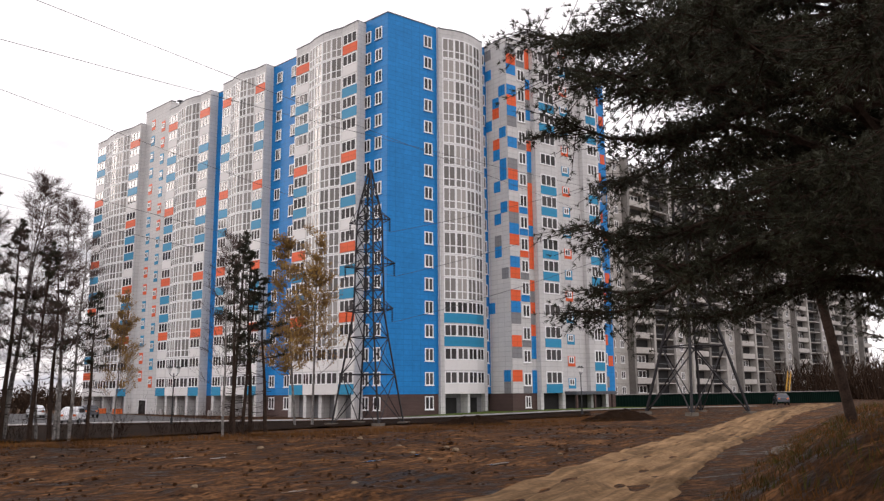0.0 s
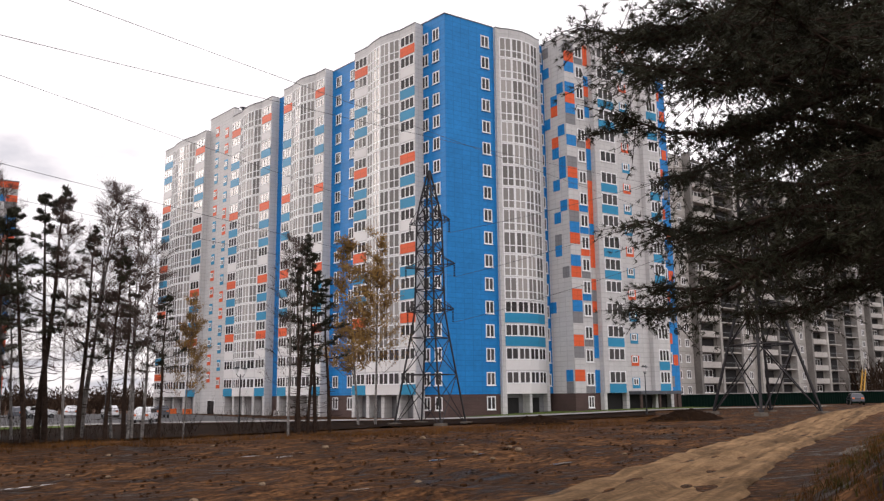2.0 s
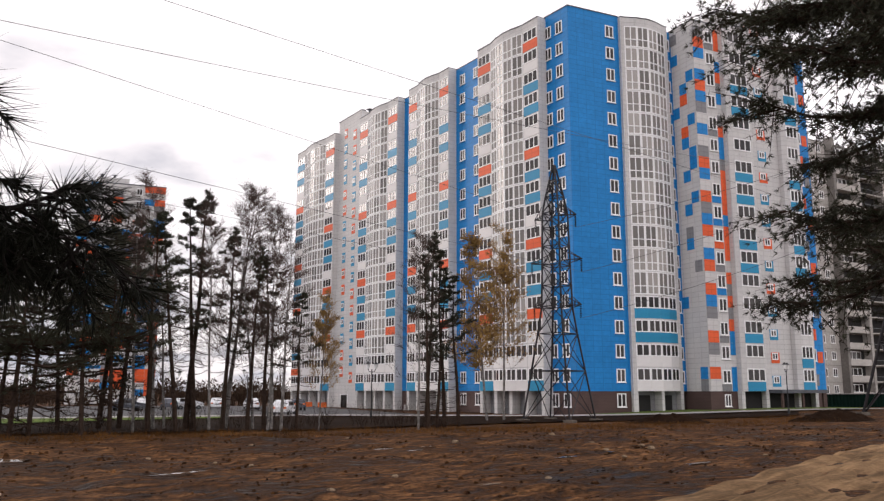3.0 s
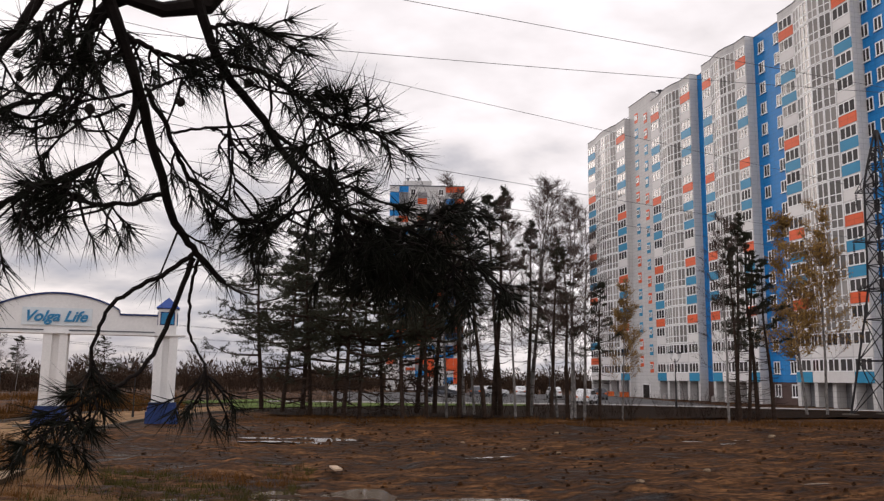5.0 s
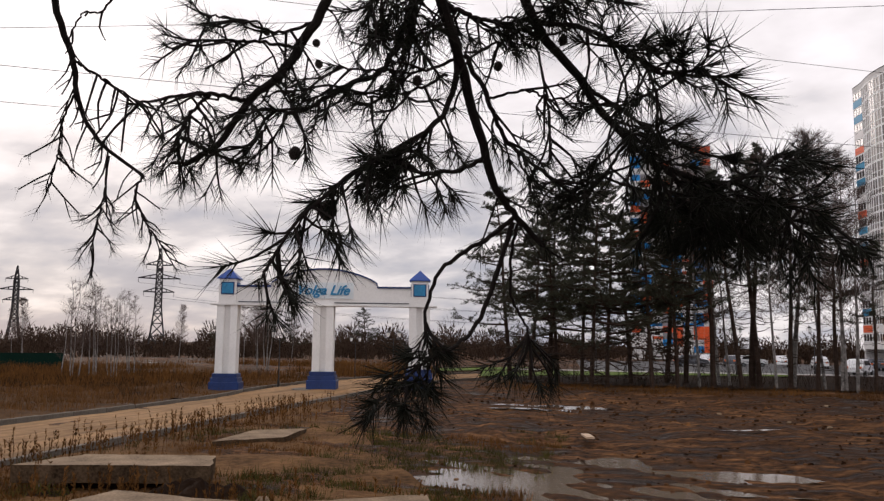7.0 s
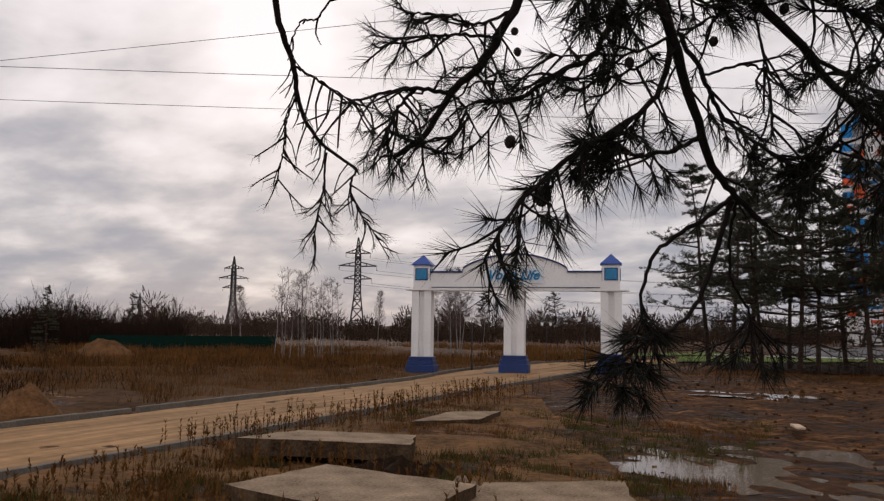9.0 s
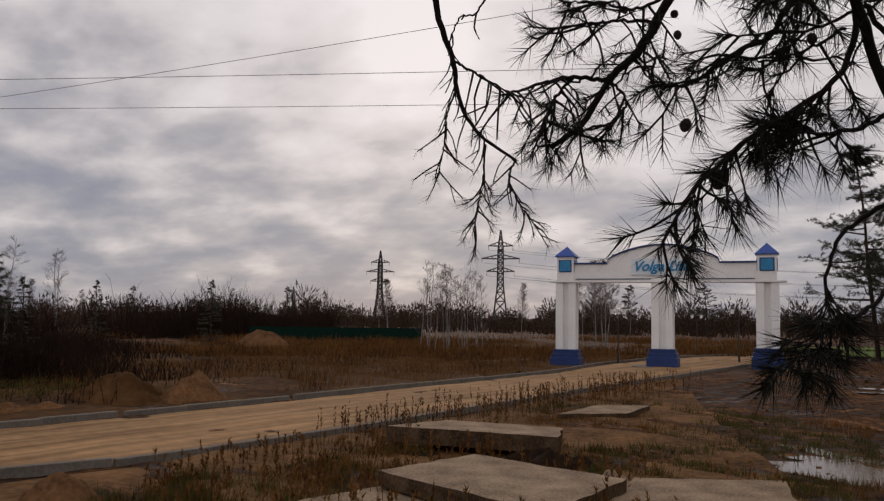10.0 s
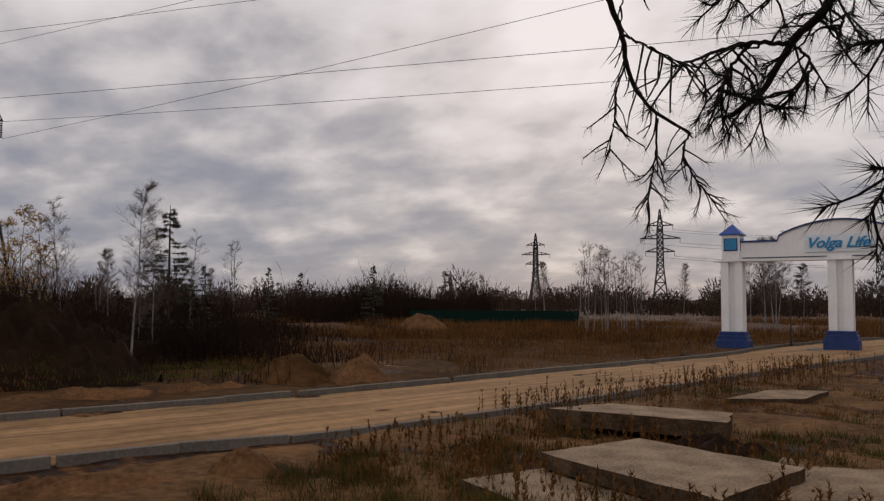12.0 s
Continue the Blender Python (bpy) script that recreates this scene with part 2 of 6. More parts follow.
def glass(name, tint, rough=0.06):
    m = bpy.data.materials.new(name)
    m.use_nodes = True
    b = m.node_tree.nodes["Principled BSDF"]
    n, l = m.node_tree.nodes, m.node_tree.links
    info = n.new("ShaderNodeObjectInfo").outputs["Random"]
    r = n.new("ShaderNodeValToRGB")
    r.color_ramp.elements[0].color = (*[v * 0.55 for v in tint], 1)
    r.color_ramp.elements[1].color = (*[v * 1.7 for v in tint], 1)
    l.new(info, r.inputs[0])
    l.new(r.outputs[0], b.inputs["Base Color"])
    b.inputs["Roughness"].default_value = rough
    b.inputs["Specular IOR Level"].default_value = 0.22
    return m


M_GLASS = glass("dark_window_glass", (0.045, 0.04, 0.04))
M_GLASSB = glass("loggia_glass", (0.25, 0.235, 0.22), 0.2)


def water_material():
    m = bpy.data.materials.new("muddy_water")
    m.use_nodes = True
    n, l = m.node_tree.nodes, m.node_tree.links
    b = n["Principled BSDF"]
    b.inputs["Base Color"].default_value = (0.15, 0.115, 0.085, 1)
    b.inputs["Roughness"].default_value = 0.1
    t = n.new("ShaderNodeTexNoise")
    l.new(n.new("ShaderNodeTexCoord").outputs["Object"], t.inputs["Vector"])
    t.inputs["Scale"].default_value = 5
    bp = n.new("ShaderNodeBump")
    bp.inputs["Strength"].default_value, bp.inputs["Distance"].default_value = 0.06, 0.01
    l.new(t.outputs[0], bp.inputs["Height"])
    l.new(bp.outputs[0], b.inputs["Normal"])
    return m


M_WATER = water_material()


def mud_material():
    """Churned wet soil: rusty brown with dark wet streaks, glossy where wet; shade of clods and furrows is put into the
    colour.
    """
    m = bpy.data.materials.new("churned_mud")
    m.use_nodes = True
    n, l = m.node_tree.nodes, m.node_tree.links
    b = n["Principled BSDF"]
    b.inputs["Specular IOR Level"].default_value = 0.08
    tc = n.new("ShaderNodeTexCoord").outputs["Object"]
    mp = n.new("ShaderNodeMapping")
    mp.inputs["Rotation"].default_value = (0, 0, radians(25))
    mp.inputs["Scale"].default_value = (0.3, 1.1, 1)
    l.new(tc, mp.inputs[0])

    def noise_node(src, sc, det=6):
        t = n.new("ShaderNodeTexNoise")
        l.new(src, t.inputs["Vector"])
        t.inputs["Scale"].default_value, t.inputs["Detail"].default_value = sc, det
        t.inputs["Roughness"].default_value = 0.62
        return t.outputs[0]

    wide, streak, clod = noise_node(tc, 0.16), noise_node(mp.outputs[0], 2.0, 9), noise_node(tc, 4.6, 10)
    mix = n.new("ShaderNodeMath")
    mix.operation = "MULTIPLY_ADD"
    l.new(streak, mix.inputs[0])
    mix.inputs[1].default_value = 0.6
    half = n.new("ShaderNodeMath")
    half.operation = "MULTIPLY"
    l.new(wide, half.inputs[0])
    half.inputs[1].default_value = 0.4
    l.new(half.outputs[0], mix.inputs[2])
    ramp = n.new("ShaderNodeValToRGB")
    el = ramp.color_ramp.elements
    el[0].position, el[0].color = 0.39, (0.010, 0.0045, 0.002, 1)
    el[1].position, el[1].color = 0.62, (0.150, 0.071, 0.028, 1)
    e = el.new(0.5)
    e.color = (0.045, 0.0195, 0.0075, 1)
    l.new(mix.outputs[0], ramp.inputs[0])
    # colour darkens in the relief's hollows, in place of shading the bump lacks
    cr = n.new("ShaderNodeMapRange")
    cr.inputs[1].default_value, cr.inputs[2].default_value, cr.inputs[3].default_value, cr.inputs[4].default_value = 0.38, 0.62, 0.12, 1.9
    furrow_map = n.new("ShaderNodeMapping")
    furrow_map.inputs["Rotation"].default_value = (0, 0, radians(17))
    furrow_map.inputs["Scale"].default_value = (0.8, 3.4, 1)
    l.new(tc, furrow_map.inputs[0])
    furrow = noise_node(furrow_map.outputs[0], 1.5, 10)
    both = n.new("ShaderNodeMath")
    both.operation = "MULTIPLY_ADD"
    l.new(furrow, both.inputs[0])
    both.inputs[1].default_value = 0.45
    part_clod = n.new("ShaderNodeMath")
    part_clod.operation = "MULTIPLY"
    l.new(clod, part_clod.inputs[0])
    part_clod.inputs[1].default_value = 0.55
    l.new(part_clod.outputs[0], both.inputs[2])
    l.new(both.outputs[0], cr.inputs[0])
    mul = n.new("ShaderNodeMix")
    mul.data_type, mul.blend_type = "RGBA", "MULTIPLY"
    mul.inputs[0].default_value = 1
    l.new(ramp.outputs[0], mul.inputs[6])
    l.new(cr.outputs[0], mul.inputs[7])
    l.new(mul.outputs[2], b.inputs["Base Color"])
    rr = n.new("ShaderNodeMapRange")
    rr.inputs[1].default_value, rr.inputs[2].default_value, rr.inputs[3].default_value, rr.inputs[4].default_value = 0.38, 0.5, 0.4, 0.9
    l.new(mix.outputs[0], rr.inputs[0])
    l.new(rr.outputs[0], b.inputs["Roughness"])
    bp = n.new("ShaderNodeBump")
    bp.inputs["Strength"].default_value, bp.inputs["Distance"].default_value = 1.0, 0.22
    l.new(both.outputs[0], bp.inputs["Height"])
    l.new(bp.outputs[0], b.inputs["Normal"])
    return m


M_MUD = mud_material()


def streaked(m, turn_deg, along, across, lo, hi):
    """Tyre tracks and scraped streaks in the colour, running along one direction."""
    n, l = m.node_tree.nodes, m.node_tree.links
    b = n["Principled BSDF"]
    src = b.inputs["Base Color"].links[0].from_socket
    tc = n.new("ShaderNodeTexCoord").outputs["Object"]
    rot, mp, t = n.new("ShaderNodeMapping"), n.new("ShaderNodeMapping"), n.new("ShaderNodeTexNoise")
    rot.inputs["Rotation"].default_value = (0, 0, radians(-turn_deg))
    mp.inputs["Scale"].default_value = (along, across, 1)
    l.new(tc, rot.inputs[0])
    l.new(rot.outputs[0], mp.inputs[0])
    l.new(mp.outputs[0], t.inputs["Vector"])
    t.inputs["Scale"].default_value, t.inputs["Detail"].default_value, t.inputs["Roughness"].default_value = 1.0, 7.0, 0.6
    rng = n.new("ShaderNodeMapRange")
    for i, v in enumerate((0.36, 0.62, lo, hi)):
        rng.inputs[i + 1].default_value = v
    l.new(t.outputs[0], rng.inputs[0])
    mul = n.new("ShaderNodeMix")
    mul.data_type, mul.blend_type = "RGBA", "MULTIPLY"
    mul.inputs[0].default_value = 1
    l.new(src, mul.inputs[6])
    l.new(rng.outputs[0], mul.inputs[7])
    l.new(mul.outputs[2], b.inputs["Base Color"])


streaked(M_DIRT, 25.5, 0.07, 1.9, 0.5, 1.2)


# ---- mesh helpers ----
def mesh_of(bm, mats, name="mesh", smooth=False):
    me = bpy.data.meshes.new(name)
    bm.to_mesh(me)
    bm.free()
    for m in (mats if isinstance(mats, (list, tuple)) else [mats]):
        me.materials.append(m)
    if smooth:
        me.polygons.foreach_set("use_smooth", [True] * len(me.polygons))
    return me


def part(name, bm, material, parent, label="", smooth=False):
    ob = new(name, mesh_of(bm, material, name, smooth) if isinstance(bm, bmesh.types.BMesh) else bm)
    ob.parent = parent
    if label:
        ob["label"] = label
    return ob


def thing(name, label, category, m=None, group="", kind=""):
    ob = new(name)
    ob.empty_display_size = 0.3
    if m is not None:
        ob.matrix_basis = m
    return tagged(ob, label, category, group, kind)


def solid(name, bm, material, label, category, m=None, group="", kind="", smooth=False):
    ob = new(name, mesh_of(bm, material, name, smooth))
    if m is not None:
        ob.matrix_basis = m
    return tagged(ob, label, category, group, kind)


def box(bm, x0, x1, y0, y1, z0, z1, mi=0):
    v = [bm.verts.new(p) for p in ((x0, y0, z0), (x1, y0, z0), (x1, y1, z0), (x0, y1, z0), (x0, y0, z1), (x1, y0, z1), (x1, y1, z1), (x0, y1, z1))]
    for q in ((0, 3, 2, 1), (4, 5, 6, 7), (0, 1, 5, 4), (1, 2, 6, 5), (2, 3, 7, 6), (3, 0, 4, 7)):
        bm.faces.new([v[i] for i in q]).material_index = mi


def boxbm(*a):
    bm = bmesh.new()
    box(bm, *a)
    return bm


def prism(bm, pts, z0, z1, mi=0):
    """An upright prism over a footprint given anticlockwise."""
    lo, hi = [bm.verts.new((x, y, z0)) for x, y in pts], [bm.verts.new((x, y, z1)) for x, y in pts]
    n = len(pts)
    for i in range(n):
        bm.faces.new((lo[i], lo[(i + 1) % n], hi[(i + 1) % n], hi[i])).material_index = mi
    bm.faces.new(hi).material_index = mi
    bm.faces.new(lo[::-1]).material_index = mi


def rod(bm, a, b, r0, r1=None, sides=5, mi=0):
    """A tapered rod between two points."""
    a, b = Vector(a), Vector(b)
    r1 = r0 if r1 is None else r1
    d = b - a
    if d.length < 1e-6:
        return
    q = d.to_track_quat("Z", "Y")
    rings = []
    for p, r in ((a, r0), (b, r1)):
        rings.append([bm.verts.new(p + q @ Vector((math.cos(k * math.tau / sides) * r, math.sin(k * math.tau / sides) * r, 0))) for k in range(sides)])
    for k in range(sides):
        bm.faces.new((rings[0][k], rings[0][(k + 1) % sides], rings[1][(k + 1) % sides], rings[1][k])).material_index = mi
    bm.faces.new(rings[1]).material_index = mi
    bm.faces.new(rings[0][::-1]).material_index = mi


def tube(bm, pts, r0, r1, sides=6, mi=0):
    """A tapered tube along a line of points."""
    pts = [Vector(p) for p in pts]
    rings, n = [], len(pts)
    for i, p in enumerate(pts):
        d = pts[min(i + 1, n - 1)] - pts[max(i - 1, 0)]
        q = d.to_track_quat("Z", "Y")
        r = r0 + (r1 - r0) * i / (n - 1)
        rings.append([bm.verts.new(p + q @ Vector((math.cos(k * math.tau / sides) * r, math.sin(k * math.tau / sides) * r, 0))) for k in range(sides)])
    for a, b in zip(rings, rings[1:]):
        # keep the rings from twisting against each other
        off = min(range(sides), key=lambda o: sum((a[k].co - b[(k + o) % sides].co).length_squared for k in range(sides)))
        for k in range(sides):
            bm.faces.new((a[k], a[(k + 1) % sides], b[(k + 1 + off) % sides], b[(k + off) % sides])).material_index = mi
    bm.faces.new(rings[-1]).material_index = mi


def spline(pts, n):
    """n + 1 points on a smooth curve through pts."""
    pts = [Vector(p) for p in pts]
    res = []
    for i in range(n + 1):
        f = i / n * (len(pts) - 1)
        k = min(int(f), len(pts) - 2)
        t = f - k
        p0, p1, p2, p3 = pts[max(k - 1, 0)], pts[k], pts[k + 1], pts[min(k + 2, len(pts) - 1)]
        res.append(0.5 * ((2 * p1) + (p2 - p0) * t + (2 * p0 - 5 * p1 + 4 * p2 - p3) * t * t + (3 * p1 - p0 - 3 * p2 + p3) * t ** 3))
    return res


def smooth01(a, b, x):
    t = max(0.0, min(1.0, (x - a) / (b - a)))
    return t * t * (3 - 2 * t)


# ---- the ground ----
def gz(x, y):
    """Height of the ground, without the small clods."""
    d = math.hypot(x + 0.5, y)
    z = 1.1 * (1 - smooth01(2.0, 11.0, d))
    right = (x - 18.1) * 0.43 - (y - 13.6) * 0.9
    z = max(z, 2.0 * smooth01(0.5, 5.5, right) * smooth01(3.0, 14.0, x) * (1 - smooth01(45, 80, x)))
    z += 0.7 * smooth01(45, 80, x) * (1 - smooth01(95, 140, y))
    z += -0.25 * (1 - smooth01(-30, -12, x)) * smooth01(20, 45, y)
    return z


BASINS = ((-2.0, 17.0, 4.4, 3.6), (-4.8, 36.6, 2.6, 1.6))


def rough(x, y):
    d = math.hypot(x, y)
    if d > 130:
        return 0.0
    field = smooth01(-15.5, -12, x) * (1 - smooth01(50, 60, math.hypot(x * 0.6, y)))
    along = (x - 18.1) * 0.43 - (y - 13.6) * 0.9
    if x > 5 and -6.8 < along < 1.2:
        field *= 0.0
    bend = 2.6 * noise.noise((x * 0.07, y * 0.07, 3))
    ruts = 0.13 * math.sin((y * 0.96 + x * 0.28) * 2.3 + bend) * (0.4 + noise.noise((x * 0.11, y * 0.11, 6)))
    ruts += 0.05 * math.sin((y * 0.9 + x * 0.43) * 5.3 + 2 * bend)
    lump = 0.16 * noise.noise((x * 0.45, y * 0.45, 0)) + 0.10 * noise.noise((x * 1.7, y * 1.7, 5))
    h = (ruts * 0.8 + lump) * (0.2 + 0.8 * field)
    for px, py, rx, ry in BASINS:
        e = math.hypot((x - px) / rx, (y - py) / ry)
        if e < 1.4:
            h *= 0.45 + 0.55 * smooth01(0.7, 1.4, e)
    return h


def ground_sheet():
    radii = [1.5 * 1.028 ** k for k in range(152)]
    while radii[-1] < 2400:
        radii.append(radii[-1] * 1.09)
    seg = 480
    ring = [(math.cos(k * math.tau / seg), math.sin(k * math.tau / seg)) for k in range(seg)]
    v, f = [(0, 0, gz(0, 0))], []
    for r in radii:
        v += [(c * r, q * r, gz(c * r, q * r) + rough(c * r, q * r)) for c, q in ring]
    f += [(0, 1 + k, 1 + (k + 1) % seg) for k in range(seg)]
    for i in range(len(radii) - 1):
        a, b = 1 + i * seg, 1 + (i + 1) * seg
        f += [(a + k, b + k, b + (k + 1) % seg, a + (k + 1) % seg) for k in range(seg)]
    me = bpy.data.meshes.new("ground")
    me.from_pydata(v, [], f)
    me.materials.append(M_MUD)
    me.polygons.foreach_set("use_smooth", [True] * len(me.polygons))
    return tagged(new("ground", me), "churned brown muddy ground with wet ruts", "ground", kind="structure")


def drape(name, left, right, material, label, category, lift=0.05, steps=60, across=6, thick=0.0, kind="structure", crown=0.0, uneven=0.0, tracks=0.0):
    """A strip of surface between two lines on the ground."""
    a, b = spline([(*p, 0) for p in left], steps), spline([(*p, 0) for p in right], steps)
    bm = bmesh.new()
    grid = []
    for i in range(steps + 1):
        row = []
        for j in range(across + 1):
            p = a[i].lerp(b[i], j / across)
            z = gz(p.x, p.y) + lift + crown * math.sin(math.pi * j / across) + uneven * noise.noise((p.x * 0.6, p.y * 0.6, 9))
            v = j / across + 0.03 * noise.noise((p.x * 0.15, p.y * 0.15, 2))
            z -= tracks * sum(math.exp(-((v - c) / 0.05) ** 2) for c in (0.24, 0.38, 0.62, 0.76)) - tracks * 0.5 * math.exp(-((v - 0.5) / 0.12) ** 2)
            if j in (0, across):
                p = p + (a[i] - b[i]).normalized() * (0.4 if j == 0 else -0.4) * noise.noise((p.x * 0.5, p.y * 0.5, 4 + j)) * (1 if tracks else 0)
                z -= 0.12 if tracks else 0
            row.append(bm.verts.new((p.x, p.y, z)))
        grid.append(row)
    for i in range(steps):
        for j in range(across):
            bm.faces.new((grid[i][j], grid[i][j + 1], grid[i + 1][j + 1], grid[i + 1][j]))
    bmesh.ops.recalc_face_normals(bm, faces=bm.faces)
    if sum(f.normal.z for f in bm.faces) < 0:
        bmesh.ops.reverse_faces(bm, faces=bm.faces)
    return solid(name, bm, material, label, category, kind=kind, smooth=True)


ground_sheet()

# ---- roads, pavements and soil strips ----
drape("dark_soil", [(-9, 58), (4, 56), (16, 56.5), (30, 60), (46, 62), (64, 58)], [(-11, 84), (6, 84), (20, 84), (34, 78), (52, 70.5), (70, 63.5)], M_SOILD, "dark turned soil strip behind the trees", "soil", lift=0.12, across=10, uneven=0.1)
drape("pavement", [(-13, 87.2), (8, 86), (22, 86), (36, 79.5), (53, 71.5), (72, 65), (100, 60)], [(-13, 90.4), (8, 90), (23, 90), (38, 83.5), (55, 74.5), (74, 67.5), (101, 63)], M_PAVE, "pale concrete pavement along the apartment block", "pavement", lift=0.16)
drape("parking_ground", [(-6, 92), (24, 91), (37, 85)], [(-10, 150), (12, 155), (38, 140)], M_ASPH, "asphalt car park", "car park", lift=0.1)
drape("lawn", [(54, 74.7), (64, 71.2), (75, 67.7), (86, 66)], [(52, 76.8), (66.5, 76.5), (70, 72.6), (86, 72.2)], M_LAWN, "short green grass strip", "lawn", lift=0.17)
drape("park_lawn", [(-13, 66), (-6, 72), (4, 78), (14, 80)], [(-15, 80), (-9, 84), (4, 85), (14, 85)], M_LAWN, "green lawn behind the gate", "lawn", lift=0.2)
drape("far_lawn", [(-30, 82), (-20, 82), (-13, 90)], [(-30, 92), (-20, 95), (-12, 100)], M_LAWN, "far green lawn", "lawn", lift=0.12)
drape("verge", [(-14.25, -12), (-14.2, 6), (-14.15, 16), (-14.5, 27), (-14.6, 36)], [(-8, -12), (-3.2, 4), (-3.8, 12), (-7.5, 20), (-13.5, 34)], M_VERGE, "dark weedy soil verge beside the road", "verge", lift=0.05, across=16, uneven=0.12)
drape("rough_ground", [(-70, -30), (-70, 20), (-72, 60), (-60, 100)], [(-22.0, -30), (-21.2, 12), (-22.2, 38), (-26.2, 60)], M_ROUGH, "rough brown ground beyond the road", "ground", lift=0.06, across=30, uneven=0.25)
drape("dirt_road", [(7.1, 13.4), (14.1, 17.3), (23.2, 22.1), (34.5, 28), (60, 39.5), (99, 56), (125, 68)], [(10.6, 8.4), (18.1, 13.8), (27.2, 19.1), (38.5, 25.0), (63, 36.2), (101, 52.5), (127, 64)], M_DIRT, "rutted sandy dirt road", "dirt road", lift=0.10, across=30, steps=260, uneven=0.10, tracks=0.09)
ROAD_L = [(-22, -40), (-21.4, 0), (-20.7, 12), (-20.9, 26), (-21.7, 38), (-23.0, 44), (-23.7, 50), (-23.6, 58), (-21.5, 68), (-12, 82)]
ROAD_R = [(-16.2, -40), (-15.6, 0), (-14.5, 9), (-14.4, 16), (-14.9, 26), (-15.2, 38), (-15.3, 46), (-15.2, 54), (-13, 62), (-4, 74)]
M_ROAD = mat("sandy_concrete_road", (0.285, 0.168, 0.083), 0.9, scale=0.25, fine=3, dark=0.6, light=1.15, bump=0.3, depth=0.03, spec=0.05)
streaked(M_ROAD, 89, 0.08, 2.0, 0.55, 1.15)
drape("road", ROAD_L, ROAD_R, M_ROAD, "concrete road covered in sand with tyre tracks", "road", lift=0.02, steps=200, across=24, crown=0.03, uneven=0.03, tracks=0.02)


def kerb_line(line, name_label, count):
    """Kerb stones laid end to end along one side of the road."""
    kerb = thing("kerb", name_label, "kerb", kind="structure")
    pts = spline([(*p, 0) for p in line], 400)
    length = [0.0]
    for a, b in zip(pts, pts[1:]):
        length.append(length[-1] + (b - a).length)
    base = boxbm(-0.995, 0.995, -0.08, 0.08, -0.25, 0.17)
    bmesh.ops.bevel(base, geom=base.edges[:], offset=0.012, segments=1, affect="EDGES")
    me = mesh_of(base, M_KERB, "kerb_stone")
    d, k = 1.0, 0
    while d < length[-1] - 1 and k < count:
        i = next(j for j, L in enumerate(length) if L >= d)
        p, t = pts[i], (pts[min(i + 1, 400)] - pts[i - 1]).normalized()
        ob = part("kerb_stone", me, None, kerb)
        ob.matrix_basis = pose(p.x, p.y, gz(p.x, p.y) + random.uniform(-0.02, 0.015), random.uniform(-1, 1), 0, math.degrees(math.atan2(t.y, t.x)))
        d, k = d + 2.0, k + 1


kerb_line(ROAD_L, "grey concrete kerb along the sandy road", 70)
kerb_line(ROAD_R, "grey concrete kerb bordering the verge", 70)


# ---- the apartment block ----
FLOOR, BASE, FLOORS = 2.8, 2.75, 16
TOPZ = BASE + FLOORS * FLOOR + 1.2
CORNER = Vector((51.49, 77.12, 0))
mesh_cache = {}


def lattice(xs, zs, y0, y1):
    """A frame in one piece: bars between openings, the openings at the odd steps of both lists."""
    bm = bmesh.new()
    v = [[bm.verts.new((x, y1, z)) for z in zs] for x in xs]
    for i in range(len(xs) - 1):
        for k in range(len(zs) - 1):
            if not (i % 2 and k % 2):
                bm.faces.new((v[i][k], v[i + 1][k], v[i + 1][k + 1], v[i][k + 1]))
    bmesh.ops.recalc_face_normals(bm, faces=bm.faces)
    up = bmesh.ops.extrude_face_region(bm, geom=bm.faces[:])
    for q in up["geom"]:
        if isinstance(q, bmesh.types.BMVert):
            q.co.y = y0
    bmesh.ops.recalc_face_normals(bm, faces=bm.faces)
    return bm


def window_meshes(w, h, panes, tall=0.0):
    """Frame and glass of a window of several lights; origin at the sill's middle, looking along -y."""
    key = (round(w, 2), round(h, 2), panes, tall)
    if key not in mesh_cache:
        f = 0.12 if not tall else 0.13
        gl = bmesh.new()
        xs = [-w / 2]
        for k in range(panes):
            x = -w / 2 + (w - f) * k / panes
            xs += [x + f, -w / 2 + (w - f) * (k + 1) / panes]
        xs.append(w / 2)
        zs = [0, f, tall, tall + 0.11, h - f, h] if tall else [0, f, h - f, h]
        fr = lattice(xs, zs, -0.07, 0.02)
        box(gl, -w / 2 + f, w / 2 - f, -0.025, 0.01, f, h - f)
        mesh_cache[key] = mesh_of(fr, M_UPVC, "window"), mesh_of(gl, M_GLASSB if tall else M_GLASS, "pane")
    return mesh_cache[key]


def window(parent, m, w, h, panes, tall=0.0, sill=True):
    fr, gl = window_meshes(w, h, panes, tall)
    ob = part("window", fr, None, parent)
    ob.matrix_basis = m
    part("pane", gl, None, ob)
    if sill and not tall:
        key = ("sill", round(w, 2))
        if key not in mesh_cache:
            mesh_cache[key] = mesh_of(boxbm(-w / 2 - 0.06, w / 2 + 0.06, -0.16, 0.0, -0.06, 0.0), M_UPVC, "sill")
        part("sill", mesh_cache[key], None, ob)
    return ob


def panel(parent, m, w, h, material, name="cladding_panel", t=0.05):
    key = ("panel", round(w, 2), round(h, 2), material.name, t)
    if key not in mesh_cache:
        mesh_cache[key] = mesh_of(boxbm(-w / 2, w / 2, -t, 0.0, 0, h), material, name)
    ob = part(name, mesh_cache[key], None, parent)
    ob.matrix_basis = m
    return ob


